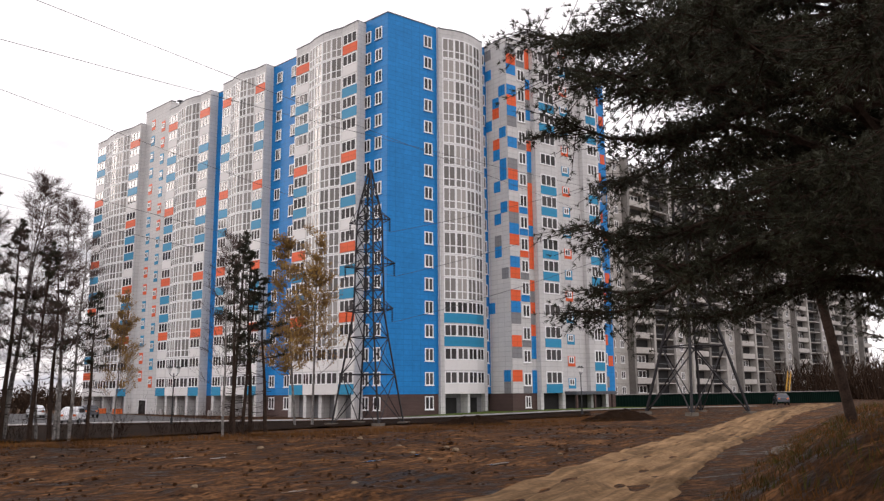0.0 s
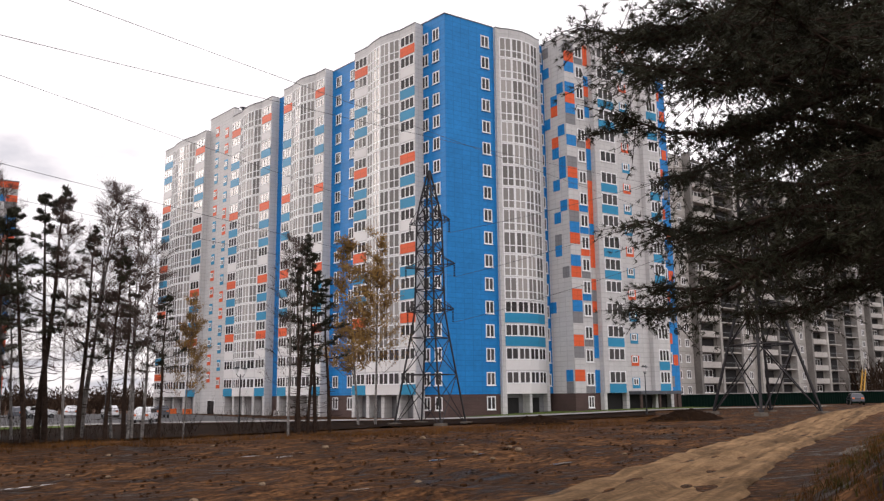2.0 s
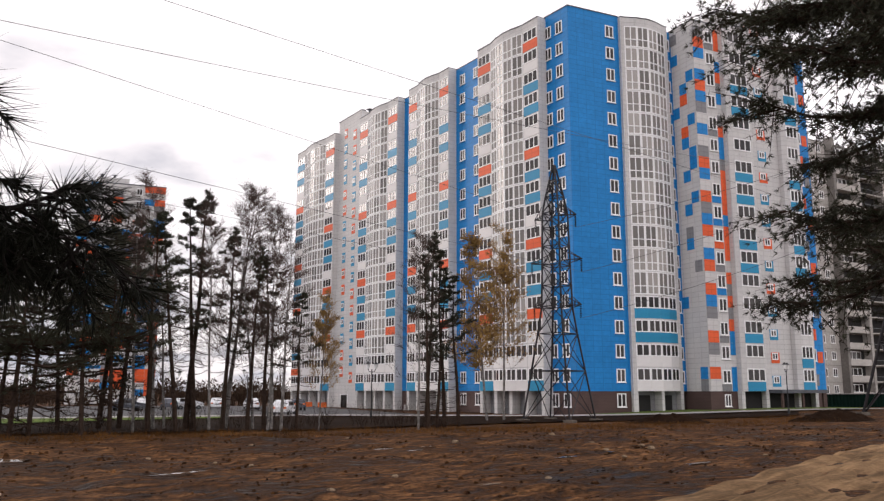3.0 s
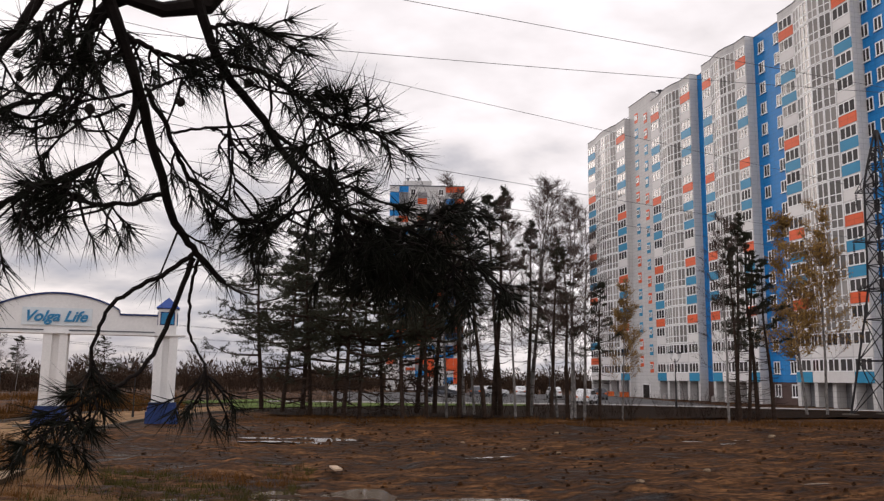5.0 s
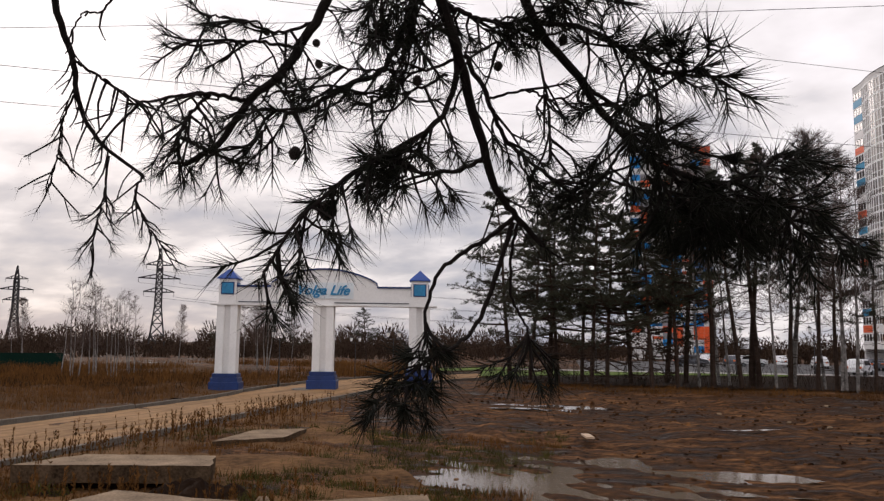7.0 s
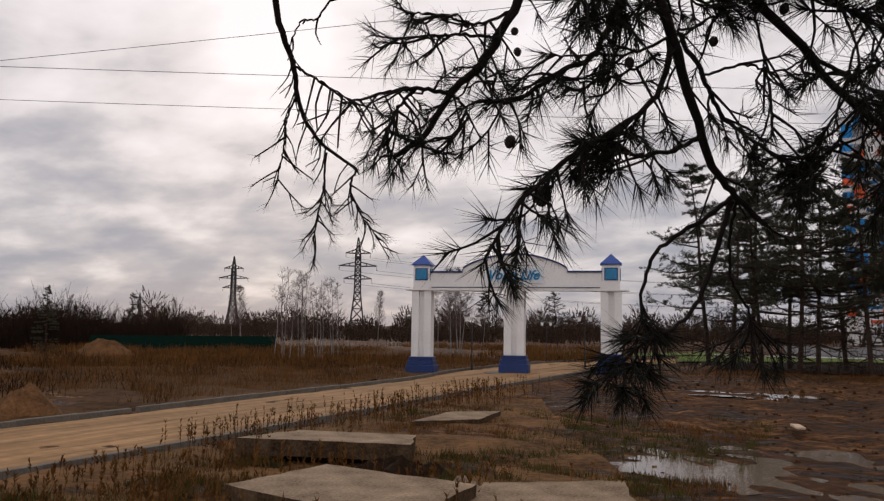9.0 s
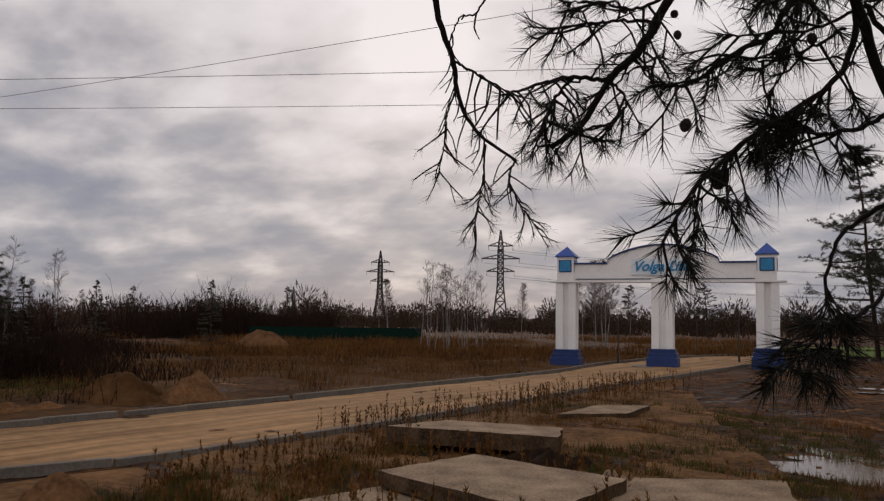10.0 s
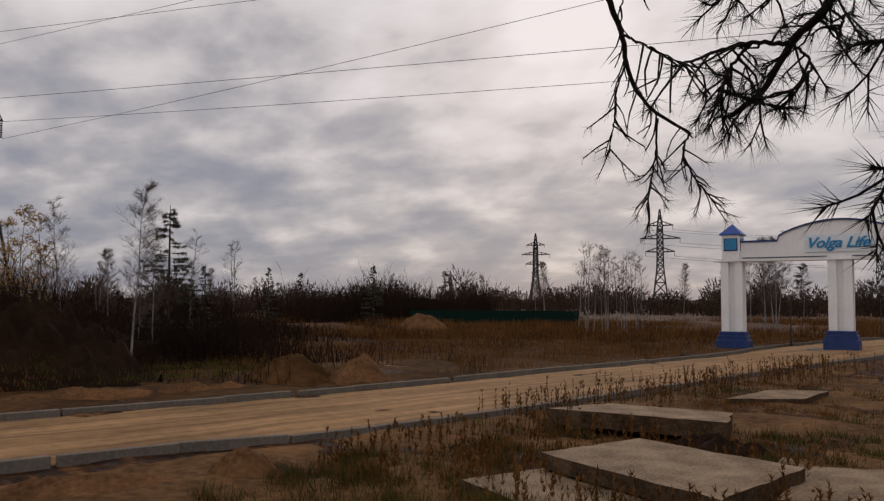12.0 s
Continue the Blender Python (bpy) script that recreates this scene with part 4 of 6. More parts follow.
# ---- the white entrance gate ----
def entrance_gate():
    g = thing("entrance_gate", "white rendered road gate with blue roofs and plinths", "gate", frame_of((-19.3, 47.1, 0.0), (11.43, 2.7)))
    for x, z in ((-5.85, -0.18), (0.0, 0.0), (5.85, 0.2)):
        pl = boxbm(-0.9, 0.9, -0.7, 0.7, -0.9, 0.5)
        box(pl, -0.82, 0.82, -0.63, 0.63, 0.5, 0.76)
        box(pl, -0.75, 0.75, -0.56, 0.56, 0.76, 1.0)
        bmesh.ops.bevel(pl, geom=pl.edges[:], offset=0.02, segments=1, affect="EDGES")
        part("plinth", pl, M_GATEB, g, "dark blue painted stepped plinth").matrix_basis = pose(x, 0, z)
        for dx in (-0.4, 0.4):
            col = boxbm(-0.23, 0.23, -0.42, 0.42, 1.0 + z, 5.05)
            bmesh.ops.bevel(col, geom=col.edges[:], offset=0.02, segments=1, affect="EDGES")
            part("column", col, M_GATE, g).matrix_basis = pose(x + dx, 0, 0)
        part("column_core", boxbm(-0.2, 0.2, -0.22, 0.22, 1.0 + z, 5.05), M_GATE, g).matrix_basis = pose(x, 0, 0)
    # lintel with a raised segmental middle
    n = 18
    arch = [(-3.2 + 6.4 * k / n, 6.36 + 0.84 * math.sin(math.pi * k / n) ** 0.8) for k in range(n + 1)]
    line = [(5.35, 6.1), (3.25, 6.1)] + arch[::-1] + [(-3.25, 6.1), (-5.35, 6.1)]
    outline = [(-5.35, 5.05), (5.35, 5.05)] + line
    for nm, mt, y0, y1, grow in (("lintel", M_GATE, -0.38, 0.38, 0),):
        bm = bmesh.new()
        f = [bm.verts.new((x, y0, z)) for x, z in outline]
        b = [bm.verts.new((x, y1, z)) for x, z in outline]
        bm.faces.new(f)
        bm.faces.new(b[::-1])
        for i in range(len(f)):
            j = (i + 1) % len(f)
            bm.faces.new((f[j], f[i], b[i], b[j]))
        bmesh.ops.recalc_face_normals(bm, faces=bm.faces)
        part(nm, bm, mt, g)
    cope = bmesh.new()
    rings = [[cope.verts.new((x, y, z + dz)) for y, dz in ((-0.46, -0.01), (0.46, -0.01), (0.46, 0.09), (-0.46, 0.09))] for x, z in line]
    for a, b in zip(rings, rings[1:]):
        for q in range(4):
            cope.faces.new((a[q], a[(q + 1) % 4], b[(q + 1) % 4], b[q]))
    cope.faces.new(rings[0])
    cope.faces.new(rings[-1][::-1])
    bmesh.ops.recalc_face_normals(cope, faces=cope.faces)
    part("coping", cope, M_GATEB, g, "thin dark blue coping")
    part("cornice", boxbm(-6.9, 6.9, -0.52, 0.52, 4.97, 5.05), M_GATE, g)
    for x0, x1 in ((-5.2, -0.65), (0.65, 5.2)):
        part("moulding", boxbm(x0, x1, -0.44, -0.38, 5.14, 5.2), M_PARAPET, g)
    for x in (-5.85, 5.85):
        part("turret", boxbm(-0.52, 0.52, -0.52, 0.52, 5.05, 6.55), M_GATE, g).matrix_basis = pose(x, 0, 0)
        for a in range(4):
            panel_frame = part("turret_panel", boxbm(-0.4, 0.4, -0.55, -0.52, 5.6, 6.36), M_GATEB, g, "turquoise square panel in a dark frame")
            panel_frame.matrix_basis = pose(x, 0, 0, 0, 0, 90 * a)
            part("panel_face", boxbm(-0.34, 0.34, -0.57, -0.55, 5.66, 6.3), M_SIGN, panel_frame)
        rf = bmesh.new()
        lo = [rf.verts.new(c) for c in ((-0.64, -0.64, 6.55), (0.64, -0.64, 6.55), (0.64, 0.64, 6.55), (-0.64, 0.64, 6.55))]
        lo2 = [rf.verts.new(v.co + Vector((0, 0, 0.06))) for v in lo]
        ap = rf.verts.new((0, 0, 7.25))
        rf.faces.new(lo[::-1])
        for i in range(4):
            rf.faces.new((lo[i], lo[(i + 1) % 4], lo2[(i + 1) % 4], lo2[i]))
            rf.faces.new((lo2[i], lo2[(i + 1) % 4], ap))
        part("turret_roof", rf, M_GATET, g, "blue pyramid roof").matrix_basis = pose(x, 0, 0)
    board = part("signboard", boxbm(-1.8, 1.8, -0.44, -0.38, 5.42, 6.4), M_SIGNBOARD, g, "pale signboard with blue slanted lettering")
    cu = bpy.data.curves.new("sign_text", "FONT")
    cu.body, cu.size, cu.extrude, cu.shear, cu.align_x, cu.offset = "Volga Life", 0.82, 0.03, 0.38, "CENTER", 0.02
    tmp = bpy.data.objects.new("sign_text", cu)
    scene.collection.objects.link(tmp)
    me = bpy.data.meshes.new_from_object(tmp.evaluated_get(bpy.context.evaluated_depsgraph_get()))
    bpy.data.objects.remove(tmp)
    me.materials.clear()
    me.materials.append(M_SIGN)
    tx = new("lettering", me)
    tx.parent = board
    tx.matrix_basis = pose(-0.1, -0.47, 5.66, 90, 0, 0)


entrance_gate()


# ---- lattice pylons ----
def pylon_mesh(h, base, top, arms, bar):
    """Four tapering legs, cross bracing and arms, as separate meshes: legs, braces, arms."""
    legs, braces, arm_meshes = bmesh.new(), bmesh.new(), []
    waist = h * 0.80

    knee = h * 0.42

    def half(z):
        if z > waist:
            return top / 2 * (1 - (z - waist) / (h - waist)) + 0.05
        if z > knee:
            return top / 2 * (1.2 - 0.2 * (z - knee) / (waist - knee))
        return base / 2 + (top * 0.6 - base / 2) * z / knee
    corners = lambda z: [(sx * half(z), sy * half(z), z) for sx, sy in ((-1, -1), (1, -1), (1, 1), (-1, 1))]
    levels, z = [0.0], 0.0
    while z < waist:
        z += max(half(z) * 1.9, 1.5)
        levels.append(min(z, waist))
    levels += [waist + (h - waist) * f for f in (0.33, 0.66, 0.97)]
    for a, b in zip(levels, levels[1:]):
        ca, cb = corners(a), corners(b)
        for i in range(4):
            rod(legs, ca[i], cb[i], bar * 1.5, sides=4)
            j = (i + 1) % 4
            rod(braces, ca[i], cb[j], bar * 0.8, sides=4)
            rod(braces, ca[j], cb[i], bar * 0.8, sides=4)
            rod(braces, cb[i], cb[j], bar * 0.8, sides=4)
    for z, reach in arms:
        w = half(z)
        for sx in (-1, 1):
            armb = bmesh.new()
            tip = (sx * reach, 0, z + 0.1)
            for sy in (-1, 1):
                rod(armb, (sx * w, sy * w, z), tip, bar * 0.9, sides=4)
                rod(armb, (sx * w, sy * w, z + 1.1), tip, bar * 0.7, sides=4)
                for f in (0.35, 0.65):
                    p, q = Vector((sx * w, sy * w, z)).lerp(Vector(tip), f), Vector((sx * w, sy * w, z + 1.1)).lerp(Vector(tip), f)
                    rod(armb, p, q, bar * 0.6, sides=4)
            for k in range(7):
                zz = z - 0.05 - 0.16 * k
                rod(armb, (sx * (reach - 0.1), 0, zz), (sx * (reach - 0.1), 0, zz - 0.1), 0.12, 0.05, sides=6)
            arm_meshes.append(mesh_of(armb, M_STEEL, "crossarm"))
    return [mesh_of(legs, M_STEEL, "legs"), mesh_of(braces, M_STEEL, "braces")] + arm_meshes


def pylon(x, y, turn, meshes, label, material=None, s=1.0):
    t = thing("power_pylon", label, "pylon", pose(x, y, gz(x, y) - 0.05, 0, 0, turn) @ Matrix.Diagonal((s, s, s, 1)), group="power pylons")
    for nm, me in zip(["leg_frame", "bracing"] + ["crossarm"] * (len(meshes) - 2), meshes):
        part(nm, me, None, t)
    for sx in (-1, 1):
        for sy in (-1, 1):
            b = BASE_OF[id(meshes)] / 2
            part("footing", boxbm(-0.45, 0.45, -0.45, 0.45, -0.6, 0.28), M_KERB, t).matrix_basis = pose(sx * b, sy * b, 0)
    return t


BASE_OF = {}
PY1 = pylon_mesh(24.6, 4.9, 1.75, ((19.2, 2.3), (14.9, 2.8), (10.6, 2.6)), 0.06)
BASE_OF[id(PY1)] = 4.9
PY2 = pylon_mesh(31.0, 7.2, 1.6, ((27.0, 3.0), (23.0, 5.0), (19.0, 4.0)), 0.095)
BASE_OF[id(PY2)] = 7.2
PY3 = pylon_mesh(27.0, 4.4, 1.4, ((22.5, 3.4), (19.0, 5.2), (15.5, 3.8)), 0.15)
BASE_OF[id(PY3)] = 4.4
pylon(41.2, 64.9, -63, PY1, "dark steel lattice pylon on the field edge")
pylon(71.5, 50.5, -15, PY2, "dark steel lattice pylon beside the dirt road")
pylon(-62.0, 13.4, 120, PY1, "dark steel lattice pylon on the verge")
pylon(-119, 190, 30, PY3, "distant grey lattice pylon beyond the scrub", s=1.0)
pylon(-204, 240, 30, PY3, "distant grey lattice pylon beyond the scrub", s=1.04)
pylon(-365, 350, 30, PY3, "small far lattice pylon at the treeline", s=0.75)


def cable(a, b, sag, r=0.02, label="thin dark overhead power cable"):
    a, b = Vector(a), Vector(b)
    pts = [a.lerp(b, k / 40) - Vector((0, 0, sag * 4 * (k / 40) * (1 - k / 40))) for k in range(41)]
    bm = bmesh.new()
    tube(bm, pts, r, r, 4)
    solid("power_cable", bm, M_WIRE, label, "cable", group="overhead cables")


def arm_tip(x, y, turn, reach, z):
    return (x + math.cos(radians(turn)) * reach, y + math.sin(radians(turn)) * reach, gz(x, y) + z - 1.2)


for z, reach, sgn, sag in ((19.2, 2.3, 1, 0.2), (14.9, 2.8, 1, 0.4), (14.9, 2.8, -1, 0.5)):
    a, b = Vector(arm_tip(41.2, 64.9, -63, sgn * reach, z)), Vector(arm_tip(-62.0, 13.4, 120, -sgn * reach, z + 1.2))
    cable(a, b, sag, 0.014)
for z, reach, za, zb, sag in ((14.9, 2.8, 13.7, 23.0, 1.5), (19.2, -2.3, 18.0, 19.0, 0.6)):
    cable(arm_tip(-62.0, 13.4, 120, reach, za + 1.2), arm_tip(71.5, 50.5, -15, -3.5, zb), sag, 0.013)
for (za, ra), (zb, rb) in zip(((19.2, 2.3), (14.9, 2.8), (10.6, 2.6)), ((27.0, 3.0), (23.0, 5.0), (19.0, 4.0))):
    cable(arm_tip(41.2, 64.9, -63, ra, za), arm_tip(71.5, 50.5, -15, -rb, zb), 0.5)
for z, reach in ((22.5, 3.2), (19.0, 5.0), (15.5, 3.6)):
    for sgn in (-1, 1):
        cable(arm_tip(-119, 190, 30, sgn * reach, z), arm_tip(60, 330, 30, sgn * reach, z), 5, 0.035, "thin distant overhead power cable")


# ---- plants ----
class Blades:
    """Collects narrow triangles (needles, leaves, grass, fine twigs) into one mesh."""

    def __init__(self):
        self.v, self.f = [], []

    def blade(self, a, d, length, width, side):
        n = len(self.v)
        s = side * (width / 2)
        self.v += [tuple(a - s), tuple(a + s), tuple(a + d * length)]
        self.f.append((n, n + 1, n + 2))

    def strip(self, a, b, width, rnd):
        d = (b - a)
        side = d.cross(Vector((rnd.uniform(-1, 1), rnd.uniform(-1, 1), rnd.uniform(-1, 1))))
        if side.length < 1e-6:
            return
        s = side.normalized() * (width / 2)
        n = len(self.v)
        self.v += [tuple(a - s), tuple(a + s), tuple(b + s * 0.4), tuple(b - s * 0.4)]
        self.f.append((n, n + 1, n + 2, n + 3))

    def leaf(self, c, size, rnd):
        d = Vector((rnd.uniform(-1, 1), rnd.uniform(-1, 1), rnd.uniform(-1, 0.4))).normalized()
        s = d.cross(Vector((rnd.uniform(-1, 1), rnd.uniform(-1, 1), 0.3))).normalized() * size * 0.4
        n = len(self.v)
        self.v += [tuple(c), tuple(c + d * size * 0.5 + s), tuple(c + d * size), tuple(c + d * size * 0.5 - s)]
        self.f.append((n, n + 1, n + 2, n + 3))

    def tuft(self, c, d, n, length, width, spread, rnd):
        for _ in range(n):
            w = (d + Vector((rnd.uniform(-1, 1), rnd.uniform(-1, 1), rnd.uniform(-1, 1))) * spread).normalized()
            side = w.cross(Vector((rnd.uniform(-1, 1), rnd.uniform(-1, 1), rnd.uniform(-1, 1))))
            if side.length > 1e-4:
                self.blade(c, w, length * rnd.uniform(0.7, 1.15), width, side.normalized())

    def mesh(self, material, name):
        me = bpy.data.meshes.new(name)
        me.from_pydata(self.v, [], self.f)
        me.materials.append(material)
        return me


def unit(rnd, z=0.0):
    a = rnd.uniform(0, math.tau)
    return Vector((math.cos(a), math.sin(a), z)).normalized()


def pine_meshes(h, crown_from, spread, seed, limbs=34, tufts=7, blades=11, dead=14):
    """Trunk with limbs, and the needle crown, of a Scots pine."""
    r = random.Random(seed)
    wood, needles = bmesh.new(), Blades()
    lean = Vector((r.uniform(-0.07, 0.07), r.uniform(-0.07, 0.07), 1))
    axis = [Vector((math.sin(k * 0.9 + seed) * 0.08, math.cos(k * 1.1 + seed) * 0.08, 0)) * (k / 8) + lean * (h * k / 10) for k in range(11)]
    axis[0].z = -0.3
    tube(wood, axis, h * 0.0125, 0.02, 7)
    at = lambda z: axis[min(int(z / h * 10), 9)].lerp(axis[min(int(z / h * 10) + 1, 10)], (z / h * 10) % 1)
    for i in range(limbs + dead):
        live = i < limbs
        f = r.uniform(0, 1) ** 0.8 if live else -r.uniform(0.05, 0.75)
        z = h * (crown_from + (0.985 - crown_from) * f) if live else h * crown_from * (1 + f)
        p = at(max(z, 0.6))
        prof = (1 - max(f, 0)) ** 0.75 * 0.9 + 0.12
        L = spread * prof * r.uniform(0.55, 1.2) if live else spread * r.uniform(0.25, 0.7)
        d = unit(r, r.uniform(-0.1, 0.35) if live else r.uniform(-0.35, 0.1))
        mid = p + d * L * 0.55 + Vector((0, 0, -0.04 * L))
        end = p + d * L + Vector((0, 0, 0.10 * L))
        limb = spline([p, mid, end], 5)
        tube(wood, limb, 0.012 + 0.018 * L, 0.008, 4)
        n = 6 if not live else int(5 + L * 3.4)
        for k in range(n):
            t = r.uniform(0.25, 1.0)
            q = limb[min(int(t * 5), 4)].lerp(limb[min(int(t * 5) + 1, 5)], (t * 5) % 1)
            w = (d * 0.6 + unit(r, r.uniform(-0.25, 0.6))).normalized()
            ln = L * r.uniform(0.14, 0.32)
            tip = q + w * ln
            rod(wood, q, tip, 0.009, 0.004, sides=3)
            if live:
                for j in range(tufts):
                    c = q.lerp(tip, 0.35 + 0.65 * j / max(tufts - 1, 1)) + Vector((r.uniform(-1, 1), r.uniform(-1, 1), r.uniform(-0.6, 1))) * 0.10
                    needles.tuft(c, (w + Vector((0, 0, 0.25))).normalized(), blades, 0.21, 0.026, 0.9, r)
    return mesh_of(wood, M_BARK, "trunk"), needles.mesh(M_NEEDLE, "crown")


def spruce_meshes(h, seed):
    r = random.Random(seed)
    wood, needles = bmesh.new(), Blades()
    tube(wood, [(0, 0, -0.2), (0, 0, h * 0.5), (0, 0, h)], h * 0.016, 0.015, 6)
    for i in range(90):
        f = r.random()
        z = h * (0.06 + 0.92 * f)
        L = h * 0.24 * (1 - f) ** 0.85 * r.uniform(0.7, 1.15) + 0.12
        d = unit(r, 0.05)
        a, b = Vector((0, 0, z)), Vector((0, 0, z - 0.06 * L)) + d * L
        rod(wood, a, b, 0.015, 0.005, sides=3)
        for k in range(int(4 + L * 6)):
            c = a.lerp(b, r.uniform(0.2, 1.0))
            needles.tuft(c, (d + Vector((0, 0, -0.15)) + unit(r) * 0.5).normalized(), 9, 0.22, 0.04, 0.7, r)
    return mesh_of(wood, M_BARK, "trunk"), needles.mesh(M_NEEDLE, "crown")


def birch_meshes(h, seed, leaves=0, stems=1, limbs=58, fine=7, thin=1.0):
    """White trunk with dark limbs, fine upswept twigs, and a few leaves if any."""
    r = random.Random(seed)
    trunk, twigs, foliage = bmesh.new(), Blades(), Blades()
    for s in range(stems):
        off = unit(r) * (0.25 * s)
        lean = Vector((r.uniform(-0.07, 0.07), r.uniform(-0.07, 0.07), 1))
        axis = [off + lean * (h * k / 10) + Vector((math.sin(k * 1.3 + seed), math.cos(k * 0.8 + seed), 0)) * 0.05 * k / 5 for k in range(11)]
        axis[0].z = -0.3
        tube(trunk, axis, h * 0.0072, 0.012, 6)
        for i in range(limbs):
            f = r.uniform(0.22, 0.98)
            k = f * 10
            p = axis[min(int(k), 9)].lerp(axis[min(int(k) + 1, 10)], k % 1)
            L = h * 0.24 * (1.08 - f) ** 0.7 * r.uniform(0.5, 1.15)
            d = unit(r, r.uniform(0.5, 1.3))
            end = p + d * L
            mid = p.lerp(end, 0.5) - Vector((0, 0, 0.06 * L))
            limb = spline([p, mid, end], 4)
            for a, b in zip(limb, limb[1:]):
                twigs.strip(a, b, 0.028 * thin, r)
                twigs.strip(a, b, 0.028 * thin, r)
            for j in range(12):
                t = r.uniform(0.25, 1.0)
                q = limb[min(int(t * 4), 3)].lerp(limb[min(int(t * 4) + 1, 4)], (t * 4) % 1)
                w = (d + unit(r, r.uniform(-0.2, 0.9)) * 0.9).normalized()
                ln = L * r.uniform(0.2, 0.45)
                e = q + w * ln
                twigs.strip(q, e, 0.016 * thin, r)
                for m in range(fine):
                    c = q.lerp(e, r.uniform(0.3, 1))
                    w2 = (w + unit(r, r.uniform(-0.6, 0.6)) * 0.8).normalized()
                    twigs.strip(c, c + w2 * r.uniform(0.2, 0.6) * thin, 0.012 * thin, r)
                    for _ in range(leaves):
                        foliage.leaf(c + w2 * r.uniform(0, 0.5), r.uniform(0.08, 0.14), r)
    parts = [("trunk", mesh_of(trunk, M_BIRCH, "trunk")), ("twig_crown", twigs.mesh(M_BTWIG, "twig_crown"))]
    if leaves:
        parts.append(("foliage", foliage.mesh(M_YELLOW, "foliage")))
    return parts


def polar(az, d):
    return -math.sin(radians(az)) * d, math.cos(radians(az)) * d


PINES = [pine_meshes(15.0, 0.27, 4.3, 21, 54), pine_meshes(15.0, 0.21, 4.7, 22, 60), pine_meshes(15.0, 0.34, 3.8, 23, 48)]
THIN = [pine_meshes(14.0, 0.46, 2.1, 31, 30, 6, 10, 22), pine_meshes(14.0, 0.40, 1.8, 32, 30, 6, 10, 22)]
SPRUCES = [spruce_meshes(7.0, 41), spruce_meshes(7.0, 42)]
BIRCHES = [birch_meshes(15.0, 51), birch_meshes(15.0, 52), birch_meshes(15.0, 53, 0, 2)]
YELLOWS = [birch_meshes(15.0, 61, 2), birch_meshes(15.0, 62, 3)]
SMALLB = [birch_meshes(8.0, 71, limbs=34, fine=4, thin=0.6), birch_meshes(8.0, 72, limbs=38, fine=4, thin=0.6), birch_meshes(8.0, 73, 0, 2, 24, 3, 0.6)]
SMALLY = [birch_meshes(8.0, 81, 1, limbs=30, fine=3, thin=0.6)]
trand = random.Random(7)


def plant(kind, x, y, h, k):
    lists = {"pine": (PINES, 15.0, "pine_tree", "tall Scots pine with dark needles and bare lower limbs", "pine tree", "pines"),
             "thin": (THIN, 14.0, "pine_tree", "slender young pine with a sparse crown", "pine tree", "pines"),
             "spruce": (SPRUCES, 7.0, "spruce_tree", "small dark conical conifer in the scrub", "conifer", "conifers"),
             "birch": (BIRCHES, 15.0, "birch_tree", "leafless birch with a pale trunk and fine twigs", "birch tree", "birches"),
             "yellow": (YELLOWS, 15.0, "birch_tree", "autumn birch with thin yellow leaves", "birch tree", "birches"),
             "smallb": (SMALLB, 8.0, "birch_tree", "young bare birch growing in the scrub", "birch tree", "birches"),
             "smally": (SMALLY, 8.0, "birch_tree", "young birch with last yellow leaves", "birch tree", "birches")}
    meshes, h0, name, label, cat, grp = lists[kind]
    me = meshes[k % len(meshes)]
    s = h / h0
    t = thing(name, label, cat, pose(x, y, gz(x, y), 0, 0, trand.uniform(0, 360)) @ pose(0, 0, 0, trand.uniform(-2.5, 2.5), trand.uniform(-2.5, 2.5), 0) @ Matrix.Diagonal((s * trand.uniform(0.85, 1.15), s * trand.uniform(0.85, 1.15), s, 1)), grp)
    if kind in ("pine", "thin", "spruce"):
        part("trunk", me[0], None, t)
        part("crown", me[1], None, t)
    else:
        for nm, data in me:
            part(nm, data, None, t)


GROVE = [("birch", 22.5, 54.4, 14.3), ("thin", 24.4, 57.4, 15.2), ("thin", 25.6, 56.6, 13.6), ("thin", 24.7, 56.1, 12.0),
         ("yellow", 36.0, 66.1, 18.6), ("yellow", 34.6, 66.7, 17.0), ("yellow", 15.8, 56.6, 10.0),
         ("pine", 1.7, 63.4, 16.2), ("thin", 3.0, 62.6, 15.6), ("birch", 5.2, 61.3, 18.2), ("birch", 5.9, 60.9, 13.0),
         ("thin", 7.2, 60.0, 17.4), ("thin", 7.7, 59.6, 16.6), ("thin", 9.5, 58.7, 14.8), ("birch", 9.9, 59.8, 17.8),
         ("thin", 11.0, 57.8, 13.0), ("birch", 11.6, 58.4, 15.6), ("birch", 12.5, 56.8, 16.0), ("thin", 12.1, 57.5, 12.5), ("birch", 13.0, 56.2, 14.8), ("thin", 14.0, 55.9, 9.6),
         ("pine", -10.4, 66.0, 15.8), ("pine", -7.5, 69.2, 17.2), ("pine", -8.4, 62.4, 13.0), ("pine", -3.5, 55.0, 14.0), ("pine", -2.5, 55.4, 13.6),
         ("pine", -4.4, 60.6, 13.6), ("pine", 0.4, 54.6, 13.8), ("pine", -0.9, 60.7, 12.5), ("pine", 2.0, 55.2, 13.0), ("birch", 3.6, 58.0, 14.0), ("thin", 4.4, 57.2, 14.5), ("thin", 6.2, 57.0, 15.0), ("birch", 8.4, 57.4, 15.5), ("pine", -5.9, 58.0, 12.5), ("thin", 23.5, 54.8, 13.0), ("thin", 26.4, 55.8, 11.5)]
for k, (kind, x, y, h) in enumerate(GROVE):
    plant(kind, x, y, h, k)
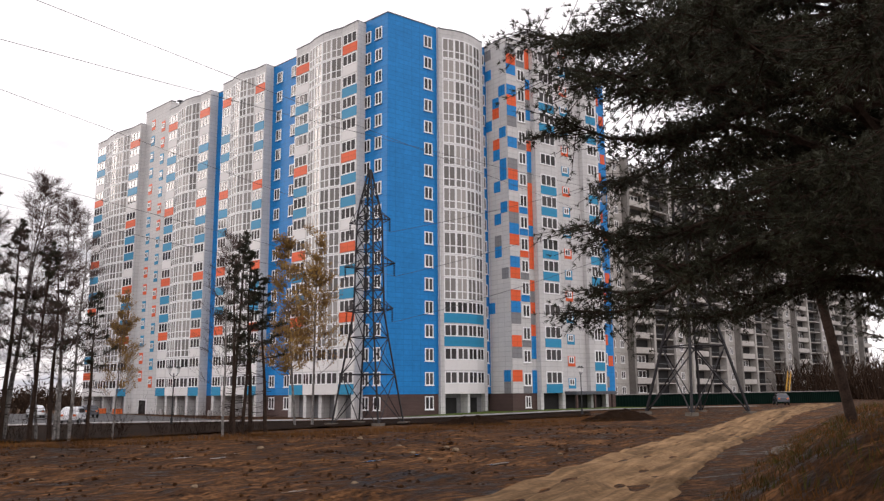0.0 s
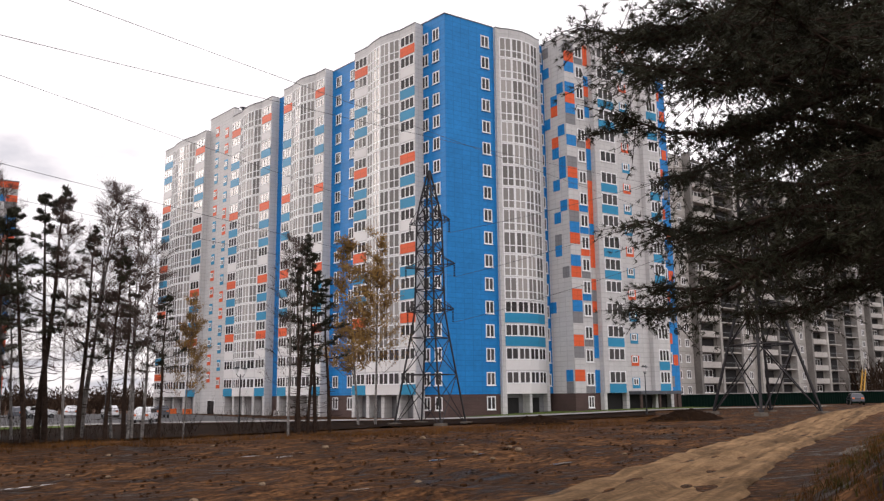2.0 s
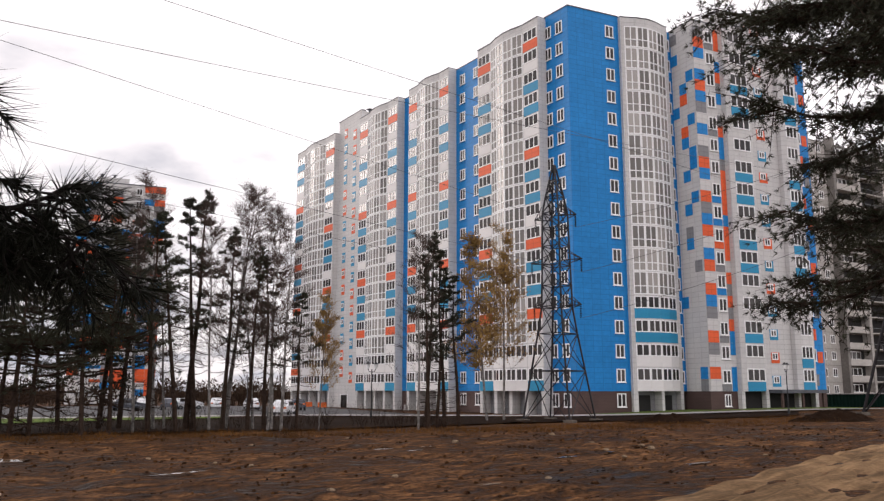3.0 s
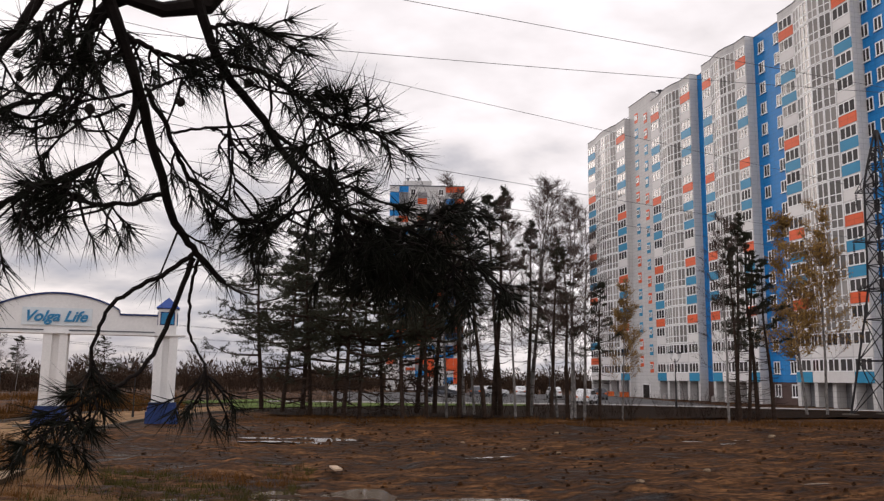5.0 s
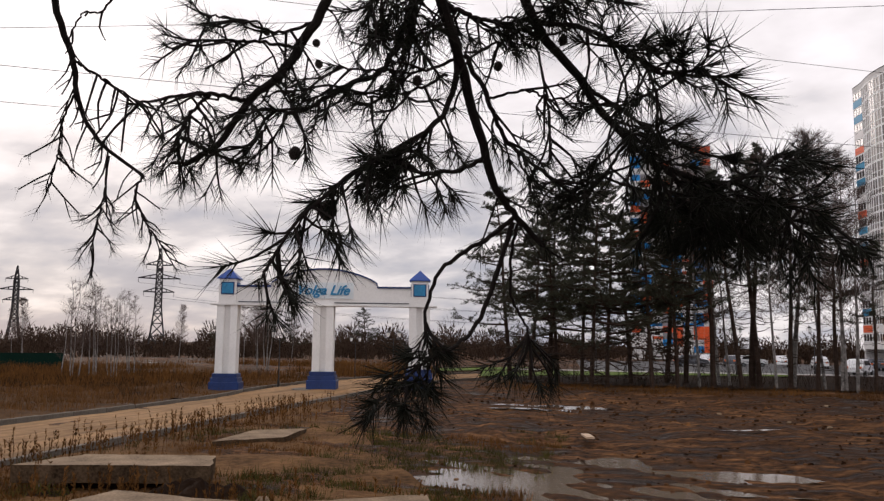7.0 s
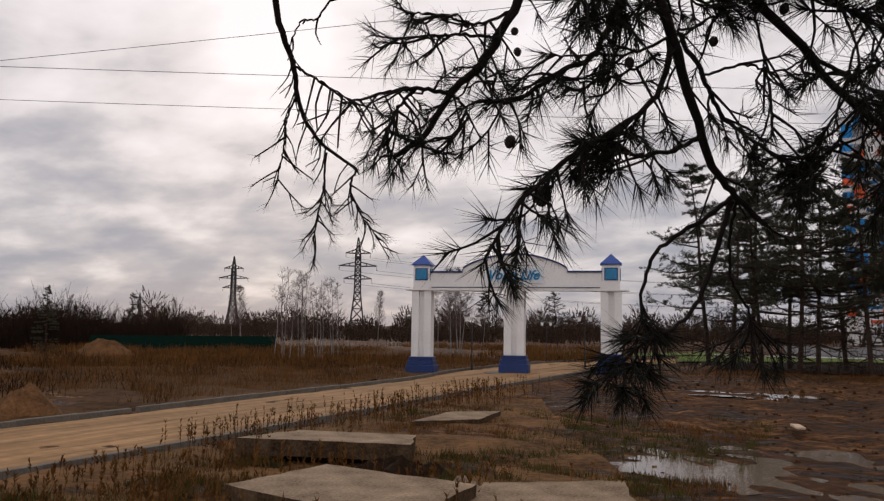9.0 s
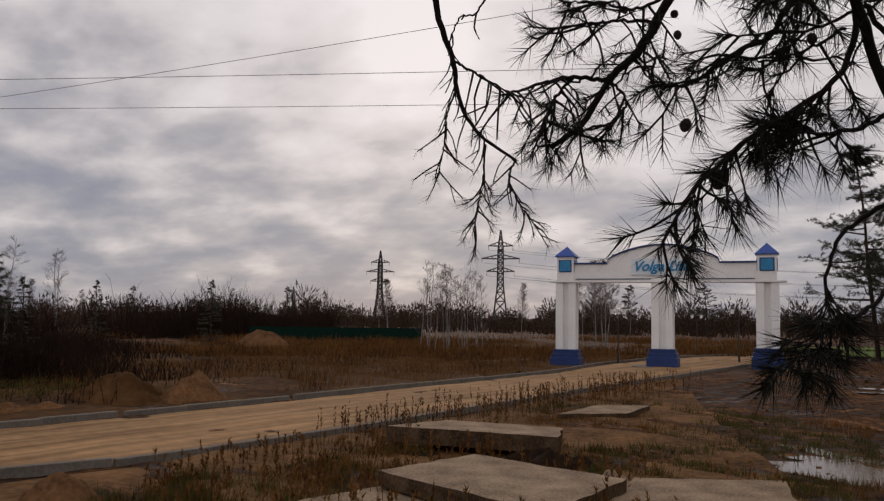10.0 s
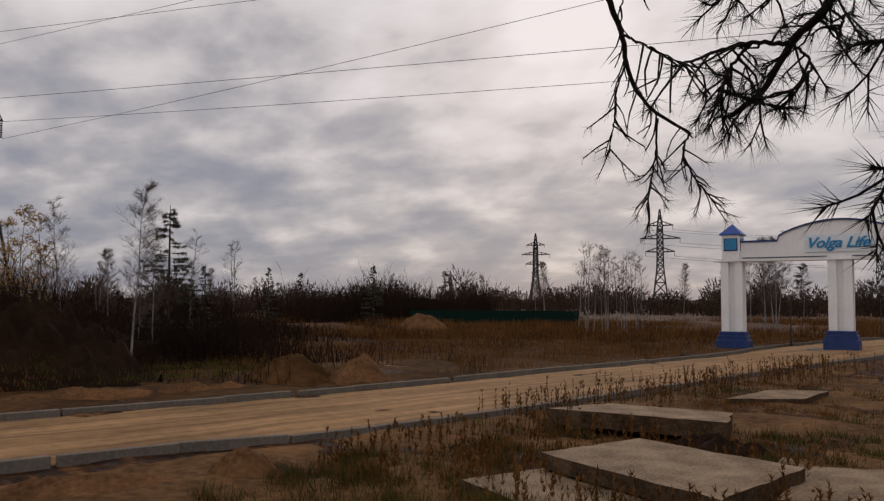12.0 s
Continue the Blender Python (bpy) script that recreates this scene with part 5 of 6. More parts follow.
SCRUB_TREES = [("birch", -29.2, 11.0, 6.6), ("birch", -44, 13.8, 7.6), ("smally", -45, 12.0, 7.0), ("smally", -46, 13.4, 6.8), ("spruce", -39.4, 17.1, 7.2),
               ("smallb", -60, 32, 7.5), ("smallb", -48, 22.3, 6.8), ("spruce", -62, 36.5, 5.5), ("spruce", -66, 51, 6.4), ("smally", -52, 13.5, 7.0), ("birch", -33, 13.5, 5.6)]
for k in range(11):
    SCRUB_TREES.append(("smallb", -43.4 + 0.27 * k + trand.uniform(-1.2, 1.2), 55.0 + 0.45 * k + trand.uniform(-1.5, 1.5), 6.6 + trand.uniform(-0.8, 1.3)))
for k in range(30):
    az = trand.uniform(47, 86)
    d = trand.uniform(42, 75) if az > 60 else trand.uniform(75, 120)
    if az < 60:
        continue
    SCRUB_TREES.append((trand.choice(("birch", "spruce", "smallb", "birch")), *polar(az, d), trand.uniform(3.6, 5.4) * (0.6 + d / 110)))
for k, (kind, x, y, h) in enumerate(SCRUB_TREES):
    plant(kind, x, y, h, k)


def bush(bl, x, y, h, w, n, rnd, width):
    base = Vector((x, y, gz(x, y) - 0.1))
    for _ in range(n):
        a = base + Vector((rnd.uniform(-w, w) * 0.5, rnd.uniform(-w, w) * 0.5, 0))
        d = Vector((rnd.uniform(-0.5, 0.5), rnd.uniform(-0.5, 0.5), 1)).normalized()
        hh = h * rnd.uniform(0.45, 1.0)
        b = a + d * hh
        bl.strip(a, b, width, rnd)
        for _ in range(4):
            c = a.lerp(b, rnd.uniform(0.3, 1.0))
            e = c + (d + Vector((rnd.uniform(-1, 1), rnd.uniform(-1, 1), rnd.uniform(-0.1, 0.8)))).normalized() * hh * rnd.uniform(0.12, 0.28)
            bl.strip(c, e, width * 0.6, rnd)


def woods():
    r = random.Random(77)
    near, far = Blades(), Blades()
    for _ in range(1500):            # scrub beyond the road
        az = r.uniform(44, 84)
        d = r.uniform(33, 75) if az > 58 + r.uniform(-5, 3) else r.uniform(98, 125)
        x, y = polar(az, d)
        tall = 1.35 if d > 90 else 1.0
        bush(near, x, y, tall * r.uniform(1.0, 3.6) * (1.3 if az > 62 else 1.0) * (0.35 + 0.65 * smooth01(57, 66, az) if d < 90 else 1.0) * (0.7 + d / 130) * (0.75 + 0.7 * noise.noise((x * 0.12, y * 0.12, 7))), 1.6, 12, r, 0.035 + d * 0.0004)
    for _ in range(1500):            # the far belt of trees
        az = r.uniform(-14, 90)
        d = r.uniform(150, 330)
        x, y = polar(az, d)
        if abs(x - 19) < 22 and abs(y - 184) < 22:
            continue
        h = r.uniform(3.5, 9.5) * (0.75 + 0.9 * noise.noise((az * 0.45, 0, 1))) * d / 230
        bush(far, x, y, h * 0.85, 5, 12, r, 0.26)
        for _ in range(26):          # a rounded crown of twigs
            w = Vector((r.gauss(0, 1), r.gauss(0, 1), r.gauss(0, 1))).normalized()
            q = Vector((x, y, gz(x, y) + h * 0.6)) + Vector((w.x * 0.36, w.y * 0.36, w.z * 0.38)) * h * r.uniform(0.3, 1.0)
            far.strip(q, q + (w + Vector((0, 0, 0.5))) * h * 0.09, 0.34, r)
    for _ in range(620):             # low dark brush over the waste ground
        x, y = r.uniform(-62, -24), r.uniform(9, 66)
        if noise.noise((x * 0.09, y * 0.09, 31)) > -0.12 and x < -24 - 0.12 * max(0, y - 30):
            bush(near, x, y, r.uniform(0.35, 1.15), 1.8, 11, r, 0.03)
    for _ in range(150):             # saplings and brush among the grove
        x, y = r.uniform(-11, 27), r.uniform(54, 68)
        bush(near, x, y, r.uniform(0.7, 3.4), 0.8, 7, r, 0.022)
    for _ in range(260):             # beyond the unfinished blocks
        x, y = polar(r.uniform(-82, -60), r.uniform(200, 300))
        bush(far, x, y, r.uniform(8, 13), 6, 18, r, 0.24)
    tagged(new("scrub", near.mesh(M_SHRUB, "scrub")), "leafless brown scrub and bushes beyond the road", "scrub", kind="stuff")
    tagged(new("far_woods", far.mesh(M_HAZEWOOD, "far_woods")), "distant belt of bare autumn trees", "woods", kind="stuff")


woods()
for k in range(26):                  # single trees that rise from the far belt
    az = trand.uniform(-10, 88)
    x, y = polar(az, trand.uniform(120, 190))
    if not (abs(x - 19) < 20 and abs(y - 184) < 30) and not (x > -12 and y < 170):
        plant(trand.choice(("birch", "birch", "pine")), x, y, trand.uniform(6.5, 9.5), k)
for k in range(5):                   # bare crowns behind the gate's left opening
    x, y = polar(26.0 + trand.uniform(-1.2, 1.2), 92 + 3 * k)
    plant("birch", x, y, 9.0 + trand.uniform(-1, 1.5), k)


def weeds():
    r = random.Random(5)
    dry, green = Blades(), Blades()

    def on_slab(x, y):
        return any(a < x < b and c < y < d for a, b, c, d in ((-9.0, -6.1, 8.6, 10.9), (-6.2, -4.1, 10.2, 12.7), (-12.1, -8.9, 13.0, 14.5), (-11.9, -10.4, 19.6, 22.8)))

    def clump(bl, x, y, n, h, w, spread, z=None):
        if on_slab(x, y):
            return
        base = Vector((x, y, (gz(x, y) + rough(x, y) if z is None else z) - 0.03))
        for _ in range(n):
            a = base + Vector((r.uniform(-w, w), r.uniform(-w, w), 0))
            d = Vector((r.uniform(-spread, spread), r.uniform(-spread, spread), 1)).normalized()
            bl.tuft(a, d, 1, h * r.uniform(0.5, 1.1), 0.02, 0.1, r)

    def stalk(x, y, h):
        if on_slab(x, y):
            return
        a = Vector((x, y, gz(x, y)))
        d = Vector((r.uniform(-0.15, 0.15), r.uniform(-0.15, 0.15), 1)).normalized()
        b = a + d * h
        dry.strip(a, b, 0.012, r)
        for k in range(9):
            c = a.lerp(b, r.uniform(0.45, 1.0))
            dry.tuft(c, (d + unit(r, 0.4) * 0.8).normalized(), 2, 0.09, 0.025, 0.4, r)

    for _ in range(2200):            # verge between road and slabs, and the green patch
        x, y = r.uniform(-14.0, -3.0), r.uniform(6.5, 25)
        keep = noise.noise((x * 0.35, y * 0.35, 4)) > -0.25 and (x + 14) * 0.9 + 0 < 9.5 + 0.2 * (y - 10)
        if not keep or (x < -11.8 and y < 9):
            continue
        g = noise.noise((x * 0.25, y * 0.25, 8)) + 0.25 * smooth01(-11, -7, x) > 0.1
        clump(green if g else dry, x, y, 12, r.uniform(0.12, 0.34), 0.16, 0.45)
    for _ in range(2600):            # rank weeds round the slabs
        x, y = r.uniform(-12.6, -3.2), r.uniform(5.6, 15)
        if noise.noise((x * 0.5, y * 0.5, 14)) > -0.2:
            clump(green if r.random() < 0.7 else dry, x, y, 11, r.uniform(0.1, 0.3), 0.14, 0.6)
    for _ in range(1500):            # weeds over the dark mounds
        x, y = r.uniform(-36, -25.5), r.uniform(4, 17)
        clump(green if r.random() < 0.88 else dry, x, y, 8, r.uniform(0.12, 0.32), 0.3, 0.6, gz(x, y) + 0.2 + 1.6 * max(0.0, 1 - math.hypot((x + 30.5) / 5, (y - 7.6) / 4)))
    for _ in range(2400):
        x, y = r.uniform(-12.5, -3.5), r.uniform(4.6, 8.4)
        if noise.noise((x * 0.6, y * 0.6, 21)) > -0.15:
            clump(green if r.random() < 0.75 else dry, x, y, 10, r.uniform(0.15, 0.42), 0.14, 0.6)
    for _ in range(5200):            # tall dead grass farther out
        x, y = polar(r.uniform(14, 60), r.uniform(58, 120))
        if x > -14 - 0.2 * (y - 60) or noise.noise((x * 0.06, y * 0.06, 12)) < -0.05:
            continue
        base = Vector((x, y, gz(x, y) - 0.05))
        for _ in range(7):
            dry.tuft(base + Vector((r.uniform(-0.7, 0.7), r.uniform(-0.7, 0.7), 0)), Vector((0, 0, 1)), 1, r.uniform(0.5, 1.1), 0.09, 0.35, r)
    for _ in range(520):             # tall dead stalks by the kerb
        t = r.random()
        x, y = -13.9 + r.uniform(0, 1.6) + 1.2 * (r.random() < 0.2), 8 + 22 * t ** 0.8
        stalk(x, y, r.uniform(0.35, 0.95) * (0.45 if y < 12 else 1.0))
    for _ in range(420):
        stalk(r.uniform(-12, -4.5), r.uniform(6.5, 13), r.uniform(0.25, 0.65))
    for _ in range(9500):            # rough grass beyond the road
        x, y = r.uniform(-60, -21.6), r.uniform(8, 62)
        if noise.noise((x * 0.08, y * 0.08, 2)) < -0.25 or x > -22 - 0.1 * max(0, y - 36) or (x > -37 and y < 15):
            continue
        clump(dry, x, y, 9, r.uniform(0.35, 0.8), 0.45, 0.4)
    for _ in range(2600):            # dead grass at the far edge of the field, under the trees
        x = r.uniform(-10, 62)
        y = (50.5 + 0.0016 * (x - 15) ** 2 + r.uniform(-2, 5)) if x < 40 else 52 + r.uniform(-3, 6)
        clump(dry, x, y, 7, r.uniform(0.25, 0.55), 0.35, 0.4)
    for _ in range(5200):            # the bank to the right of the dirt road
        x, y = r.uniform(6, 46), r.uniform(-4, 26)
        right = (x - 18.1) * 0.43 - (y - 13.6) * 0.9
        if 0.9 < right < 13:
            clump(green if r.random() < 0.45 else dry, x, y, 10, r.uniform(0.15, 0.45), 0.3, 0.5)
    for _ in range(420):
        x, y = r.uniform(-14.4, 16), r.uniform(60, 84)
        clump(green, x, y, 8, 0.2, 0.4, 0.4)
    tagged(new("dry_grass", dry.mesh(M_DRY, "dry_grass")), "dry straw-coloured grass and dead stalks", "grass", kind="stuff")
    tagged(new("weeds", green.mesh(M_GREENW, "weeds")), "low green and olive weeds", "weeds", kind="stuff")


weeds()


# ---- heaps, slabs, puddles, rubble ----
def heap(x, y, rx, ry, h, material, label, seed, turn=0.0, lumps=0.16):
    bm = bmesh.new()
    n, m = 72, 26
    rows = []
    for i in range(m + 1):
        t = i / m
        row = []
        for k in range(n):
            a = k * math.tau / n
            edge = 1 + 0.22 * noise.noise((math.cos(a) * 1.3, math.sin(a) * 1.3, seed))
            px, py = math.cos(a) * rx * t * edge, math.sin(a) * ry * t * edge
            z = h * math.cos(t * math.pi / 2) ** 1.3 + lumps * h * noise.noise((px * 1.6, py * 1.6, seed)) * (1 - t * 0.5) + (0.12 + 0.5 * lumps) * h * 0.35 * noise.noise((px * 4.2, py * 4.2, seed)) + 0.06 * noise.noise((px * 11, py * 11, seed))
            row.append(bm.verts.new((px, py, z - 0.12 * t)))
        rows.append(row)
    for a, b in zip(rows, rows[1:]):
        for k in range(n):
            bm.faces.new((a[k], b[k], b[(k + 1) % n], a[(k + 1) % n]))
    bmesh.ops.remove_doubles(bm, verts=bm.verts, dist=0.0005)
    solid("soil_mound", bm, material, label, "heap", pose(x, y, gz(x, y), 0, 0, turn), "soil heaps", smooth=True)


heap(-22.7, 15.9, 1.4, 1.2, 0.82, M_SAND, "conical heap of pale sand behind the kerb", 3, 0, 0.3)
heap(-24.6, 14.6, 2.1, 1.5, 0.8, M_ROUGH, "overgrown dark soil heap", 5, 20, 0.45)
heap(-24.0, 7.6, 3.4, 0.95, 0.3, M_SAND, "low ridge of sandy soil along the kerb", 8, 75, 0.5)
heap(-23.2, 10.6, 2.4, 0.8, 0.28, M_SAND, "low ridge of sandy soil along the kerb", 9, 82, 0.5)
heap(-30.5, 7.6, 5.0, 3.6, 2.5, M_SOILD, "big dark heap of soil and roots", 12, 30, 0.5)
heap(-34, 10.8, 5.0, 3.0, 1.6, M_SOILD, "big dark heap of soil and roots", 14, 60, 0.5)
heap(-58, 50.5, 3.4, 2.4, 1.5, M_SAND, "distant heap of pale sand", 15)
heap(47.7, 57.2, 4.2, 2.0, 0.75, M_SOILD, "low heap of dark soil at the field edge", 17, -35, 0.4)
heap(60.0, 50.5, 4.0, 2.2, 0.9, M_SOILD, "low heap of dark soil at the field edge", 19, -30, 0.4)
heap(-12.7, 6.0, 0.8, 0.55, 0.42, M_SAND, "small heap of clean yellow sand", 21, 30, 0.2)
heap(-13.4, 3.6, 2.6, 0.8, 0.22, M_SAND, "spread of yellow sand beside the kerb", 22, 75, 0.4)
heap(-7.0, 11.9, 0.7, 0.4, 0.3, M_SLAB, "broken concrete rubble lump", 25, 20, 0.6)
heap(-8.4, 12.8, 1.5, 0.9, 0.35, M_SOILD, "small heap of dry earth by the slabs", 27, 30, 0.6)


def slab(pts, z, t, label, tilt=0.0):
    """A concrete slab over four corners, with chipped, uneven edges."""
    c = sum((Vector((*p, 0)) for p in pts), Vector()) / 4
    bm = bmesh.new()
    prism(bm, [(p[0] - c.x, p[1] - c.y) for p in pts], -t, 0)
    bmesh.ops.recalc_face_normals(bm, faces=bm.faces)
    bmesh.ops.subdivide_edges(bm, edges=bm.edges[:], cuts=9, use_grid_fill=True)
    for v in bm.verts:
        v.co += Vector((noise.noise((v.co.x * 2.3 + c.x, v.co.y * 2.3, 1)), noise.noise((v.co.x * 2.3, v.co.y * 2.3 + c.y, 2)), 0.25 * noise.noise((v.co.x * 3, v.co.y * 3, 3)))) * 0.06
    bm.normal_update()
    # tops keep the slab colour, sides take the painted shade
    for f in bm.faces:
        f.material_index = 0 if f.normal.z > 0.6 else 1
    solid("concrete_slab", bm, [M_SLAB, M_EDGE_SHADE], label, "slab", pose(c.x, c.y, z, tilt, 0, 0), "dumped concrete slabs")


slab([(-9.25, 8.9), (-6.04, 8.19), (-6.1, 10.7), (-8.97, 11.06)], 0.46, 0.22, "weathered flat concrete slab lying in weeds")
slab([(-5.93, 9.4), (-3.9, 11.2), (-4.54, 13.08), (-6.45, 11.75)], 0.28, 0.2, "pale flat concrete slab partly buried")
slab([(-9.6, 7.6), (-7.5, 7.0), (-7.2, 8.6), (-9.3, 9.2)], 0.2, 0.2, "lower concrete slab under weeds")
slab([(-12.1, 12.55), (-8.68, 13.49), (-9.24, 14.74), (-11.76, 14.15)], 0.5, 0.32, "long weathered concrete beam slab with a broken edge in painted shade")
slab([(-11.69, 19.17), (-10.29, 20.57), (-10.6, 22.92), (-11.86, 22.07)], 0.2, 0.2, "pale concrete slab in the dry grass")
heap(-7.6, 9.7, 1.75, 1.45, 0.36, M_SOILD, "earth and rubble under a dumped slab", 31, 10, 0.2)
heap(-10.4, 13.7, 1.8, 0.7, 0.36, M_SOILD, "earth and rubble under a dumped slab", 33, 18, 0.2)
plank = boxbm(-0.85, 0.85, -0.11, 0.11, 0, 0.05)
solid("plank", plank, M_WOOD, "pale loose wooden plank lying in the mud", "plank", pose(-2.35, 23.4, 0.2, 0, 3, 98))


def puddle(x, y, rx, ry, turn, seed, z):
    bm = bmesh.new()
    vs = []
    for k in range(72):
        a = k * math.tau / 72
        e = 1 + 0.75 * noise.noise((math.cos(a) * 2.1, math.sin(a) * 2.1, seed)) + 0.3 * noise.noise((math.cos(a) * 6, math.sin(a) * 6, seed))
        vs.append(bm.verts.new((math.cos(a) * rx * max(e, 0.25), math.sin(a) * ry * max(e, 0.25), 0)))
    bm.faces.new(vs)
    solid("puddle", bm, M_WATER, "shallow muddy puddle reflecting the sky", "puddle", pose(x, y, z, 0, 0, turn), "puddles", kind="structure")


puddle(-2.0, 17.0, 3.9, 3.0, 8, 3, gz(-2.0, 17.0) + 0.005)
puddle(-4.8, 36.6, 2.6, 1.5, 0, 7, gz(-4.8, 36.6) + 0.01)
puddle(35.6, 20.4, 3.6, 0.8, 24, 9, 0.17)
for k in range(12):
    x, y = trand.uniform(0, 34), trand.uniform(19, 42)
    if (x - 19.0) * 0.43 - (y - 13.7) * 0.9 < -8:
        puddle(x, y, trand.uniform(0.4, 1.1), trand.uniform(0.1, 0.22), 22 + trand.uniform(-14, 14), 20 + k, 0.045)


def clods():
    r = random.Random(15)
    v, f = [], []
    for _ in range(10000):
        x, y = r.uniform(-9, 52), 12 + 40 * r.random() ** 1.3
        if (x - 19.0) * 0.43 - (y - 13.7) * 0.9 > -6.2 or noise.noise((x * 0.2, y * 0.5, 3)) < -0.12:
            continue
        s = (0.02 + 0.07 * r.random() ** 3) * (0.6 + y / 50)
        n = len(v)
        c = Vector((x, y, gz(x, y) + rough(x, y)))
        v += [tuple(c + Vector((r.uniform(0.6, 1.2) * s * a, r.uniform(0.6, 1.2) * s * b, s * h * r.uniform(0.4, 1.0)))) for a, b, h in ((-1, -1, -1), (1, -1, -1), (1, 1, -1), (-1, 1, -1), (-0.5, -0.5, 0.7), (0.6, -0.5, 0.6), (0.5, 0.5, 0.7), (-0.5, 0.6, 0.6))]
        f += [tuple(n + i for i in q) for q in ((4, 5, 6, 7), (0, 1, 5, 4), (1, 2, 6, 5), (2, 3, 7, 6), (3, 0, 4, 7))]
    me = bpy.data.meshes.new("mud_clods")
    me.from_pydata(v, [], f)
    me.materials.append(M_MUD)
    tagged(new("mud_clods", me), "scattered clods of wet brown earth", "clods", kind="stuff")


clods()
for k in range(24):
    x, y = trand.uniform(0, 34), trand.uniform(18, 46)
    if (x - 19.0) * 0.43 - (y - 13.7) * 0.9 < -7:
        bm = bmesh.new()
        bmesh.ops.create_icosphere(bm, subdivisions=2, radius=trand.uniform(0.08, 0.2))
        for q in bm.verts:
            q.co *= 1 + 0.35 * noise.noise(q.co * 7 + Vector((k, 0, 0)))
            q.co.z *= 0.6
        solid("stone", bm, M_SLAB, "pale stone or concrete lump on the mud", "stone", pose(x, y, gz(x, y) + rough(x, y) + 0.04), "stones on the field")


# ---- lamps, cars, small things ----
def street_lamp_meshes():
    post = bmesh.new()
    rod(post, (0, 0, -0.2), (0, 0, 0.5), 0.10, 0.08, 10)
    rod(post, (0, 0, 0.5), (0, 0, 3.4), 0.045, 0.035, 8)
    meshes = [("post", mesh_of(post, M_BLACK, "post"))]
    for sx in (-1, 1):
        arm, head, cap = bmesh.new(), bmesh.new(), bmesh.new()
        tube(arm, [(0, 0, 3.2), (sx * 0.3, 0, 3.25), (sx * 0.42, 0, 3.42)], 0.022, 0.022, 6)
        rod(head, (sx * 0.42, 0, 3.44), (sx * 0.42, 0, 3.74), 0.09, 0.15, 8)
        rod(cap, (sx * 0.42, 0, 3.75), (sx * 0.42, 0, 3.92), 0.2, 0.03, 8)
        meshes += [("arm", mesh_of(arm, M_BLACK, "arm")), ("lantern", mesh_of(head, M_UPVC, "lantern")), ("lantern_cap", mesh_of(cap, M_BLACK, "lantern_cap"))]
    return meshes


LAMP = street_lamp_meshes()
for x, y, s in ((27.9, 79.1, 1.45), (64.3, 59.5, 1.32), (-23.4, 49.9, 0.95), (-17.4, 56.0, 0.95), (-24.6, 69, 0.9), (9, 82, 1.2), (-4, 79, 1.1), (18, 92, 1.3)):
    t = thing("street_lamp", "black double-headed park street lamp", "street lamp", pose(x, y, gz(x, y), 0, 0, 30) @ Matrix.Diagonal((s, s, s, 1)), "street lamps")
    for nm, me in LAMP:
        part(nm, me, None, t)


def car(x, y, turn, paint, label, suv=1.0):
    t = thing("car", label, "car", pose(x, y, gz(x, y) + 0.14, 0, 0, turn), "parked cars")
    prof = [(-2.2, 0.35), (-2.15, 0.85), (-1.9, 0.98), (-1.6, 1.45 * suv), (-0.9, 1.58 * suv), (0.4, 1.56 * suv), (1.05, 1.08), (1.9, 0.95), (2.2, 0.75), (2.22, 0.35)]
    bm = bmesh.new()
    L = [bm.verts.new((px, -0.88 if pz < 1.1 else -0.7, pz)) for px, pz in prof]
    R = [bm.verts.new((px, 0.88 if pz < 1.1 else 0.7, pz)) for px, pz in prof]
    bm.faces.new(L)
    bm.faces.new(R[::-1])
    for i in range(len(L)):
        j = (i + 1) % len(L)
        bm.faces.new((L[j], L[i], R[i], R[j]))
    bmesh.ops.recalc_face_normals(bm, faces=bm.faces)
    bmesh.ops.bevel(bm, geom=bm.edges[:], offset=0.05, segments=2, affect="EDGES")
    part("body", bm, paint, t, smooth=False)
    for sy in (-1, 1):
        g = bmesh.new()
        q = [(-1.5, 1.02), (-1.35, 1.4 * suv), (0.35, 1.42 * suv), (0.85, 1.05)]
        a = [g.verts.new((px, sy * (0.895 if pz < 1.1 else 0.78), pz)) for px, pz in q]
        g.faces.new(a if sy < 0 else a[::-1])
        bmesh.ops.solidify(g, geom=g.faces[:], thickness=0.02)
        part("side_window", g, M_GLASS, t)
    part("windscreen", boxbm(-0.02, 0.0, -0.62, 0.62, -0.3, 0.3), M_GLASS, t).matrix_basis = pose(0.76, 0, 1.32 * suv, 0, -52, 0)
    for px in (-1.35, 1.4):
        for sy in (-1, 1):
            w = bmesh.new()
            rod(w, (px, sy * 0.72, 0.2), (px, sy * 0.92, 0.2), 0.34, 0.34, 16)
            wheel = part("wheel", w, M_TYRE, t)
            rm = bmesh.new()
            rod(rm, (px, sy * 0.90, 0.2), (px, sy * 0.935, 0.2), 0.2, 0.18, 12)
            part("rim", rm, M_STEELG, wheel)
    for sy in (-0.6, 0.6):
        part("headlight", boxbm(2.14, 2.25, sy - 0.18, sy + 0.18, 0.68, 0.82), M_UPVC, t)
        part("tail_light", boxbm(-2.24, -2.14, sy - 0.14, sy + 0.14, 0.72, 0.92), M_CLOTH, t)


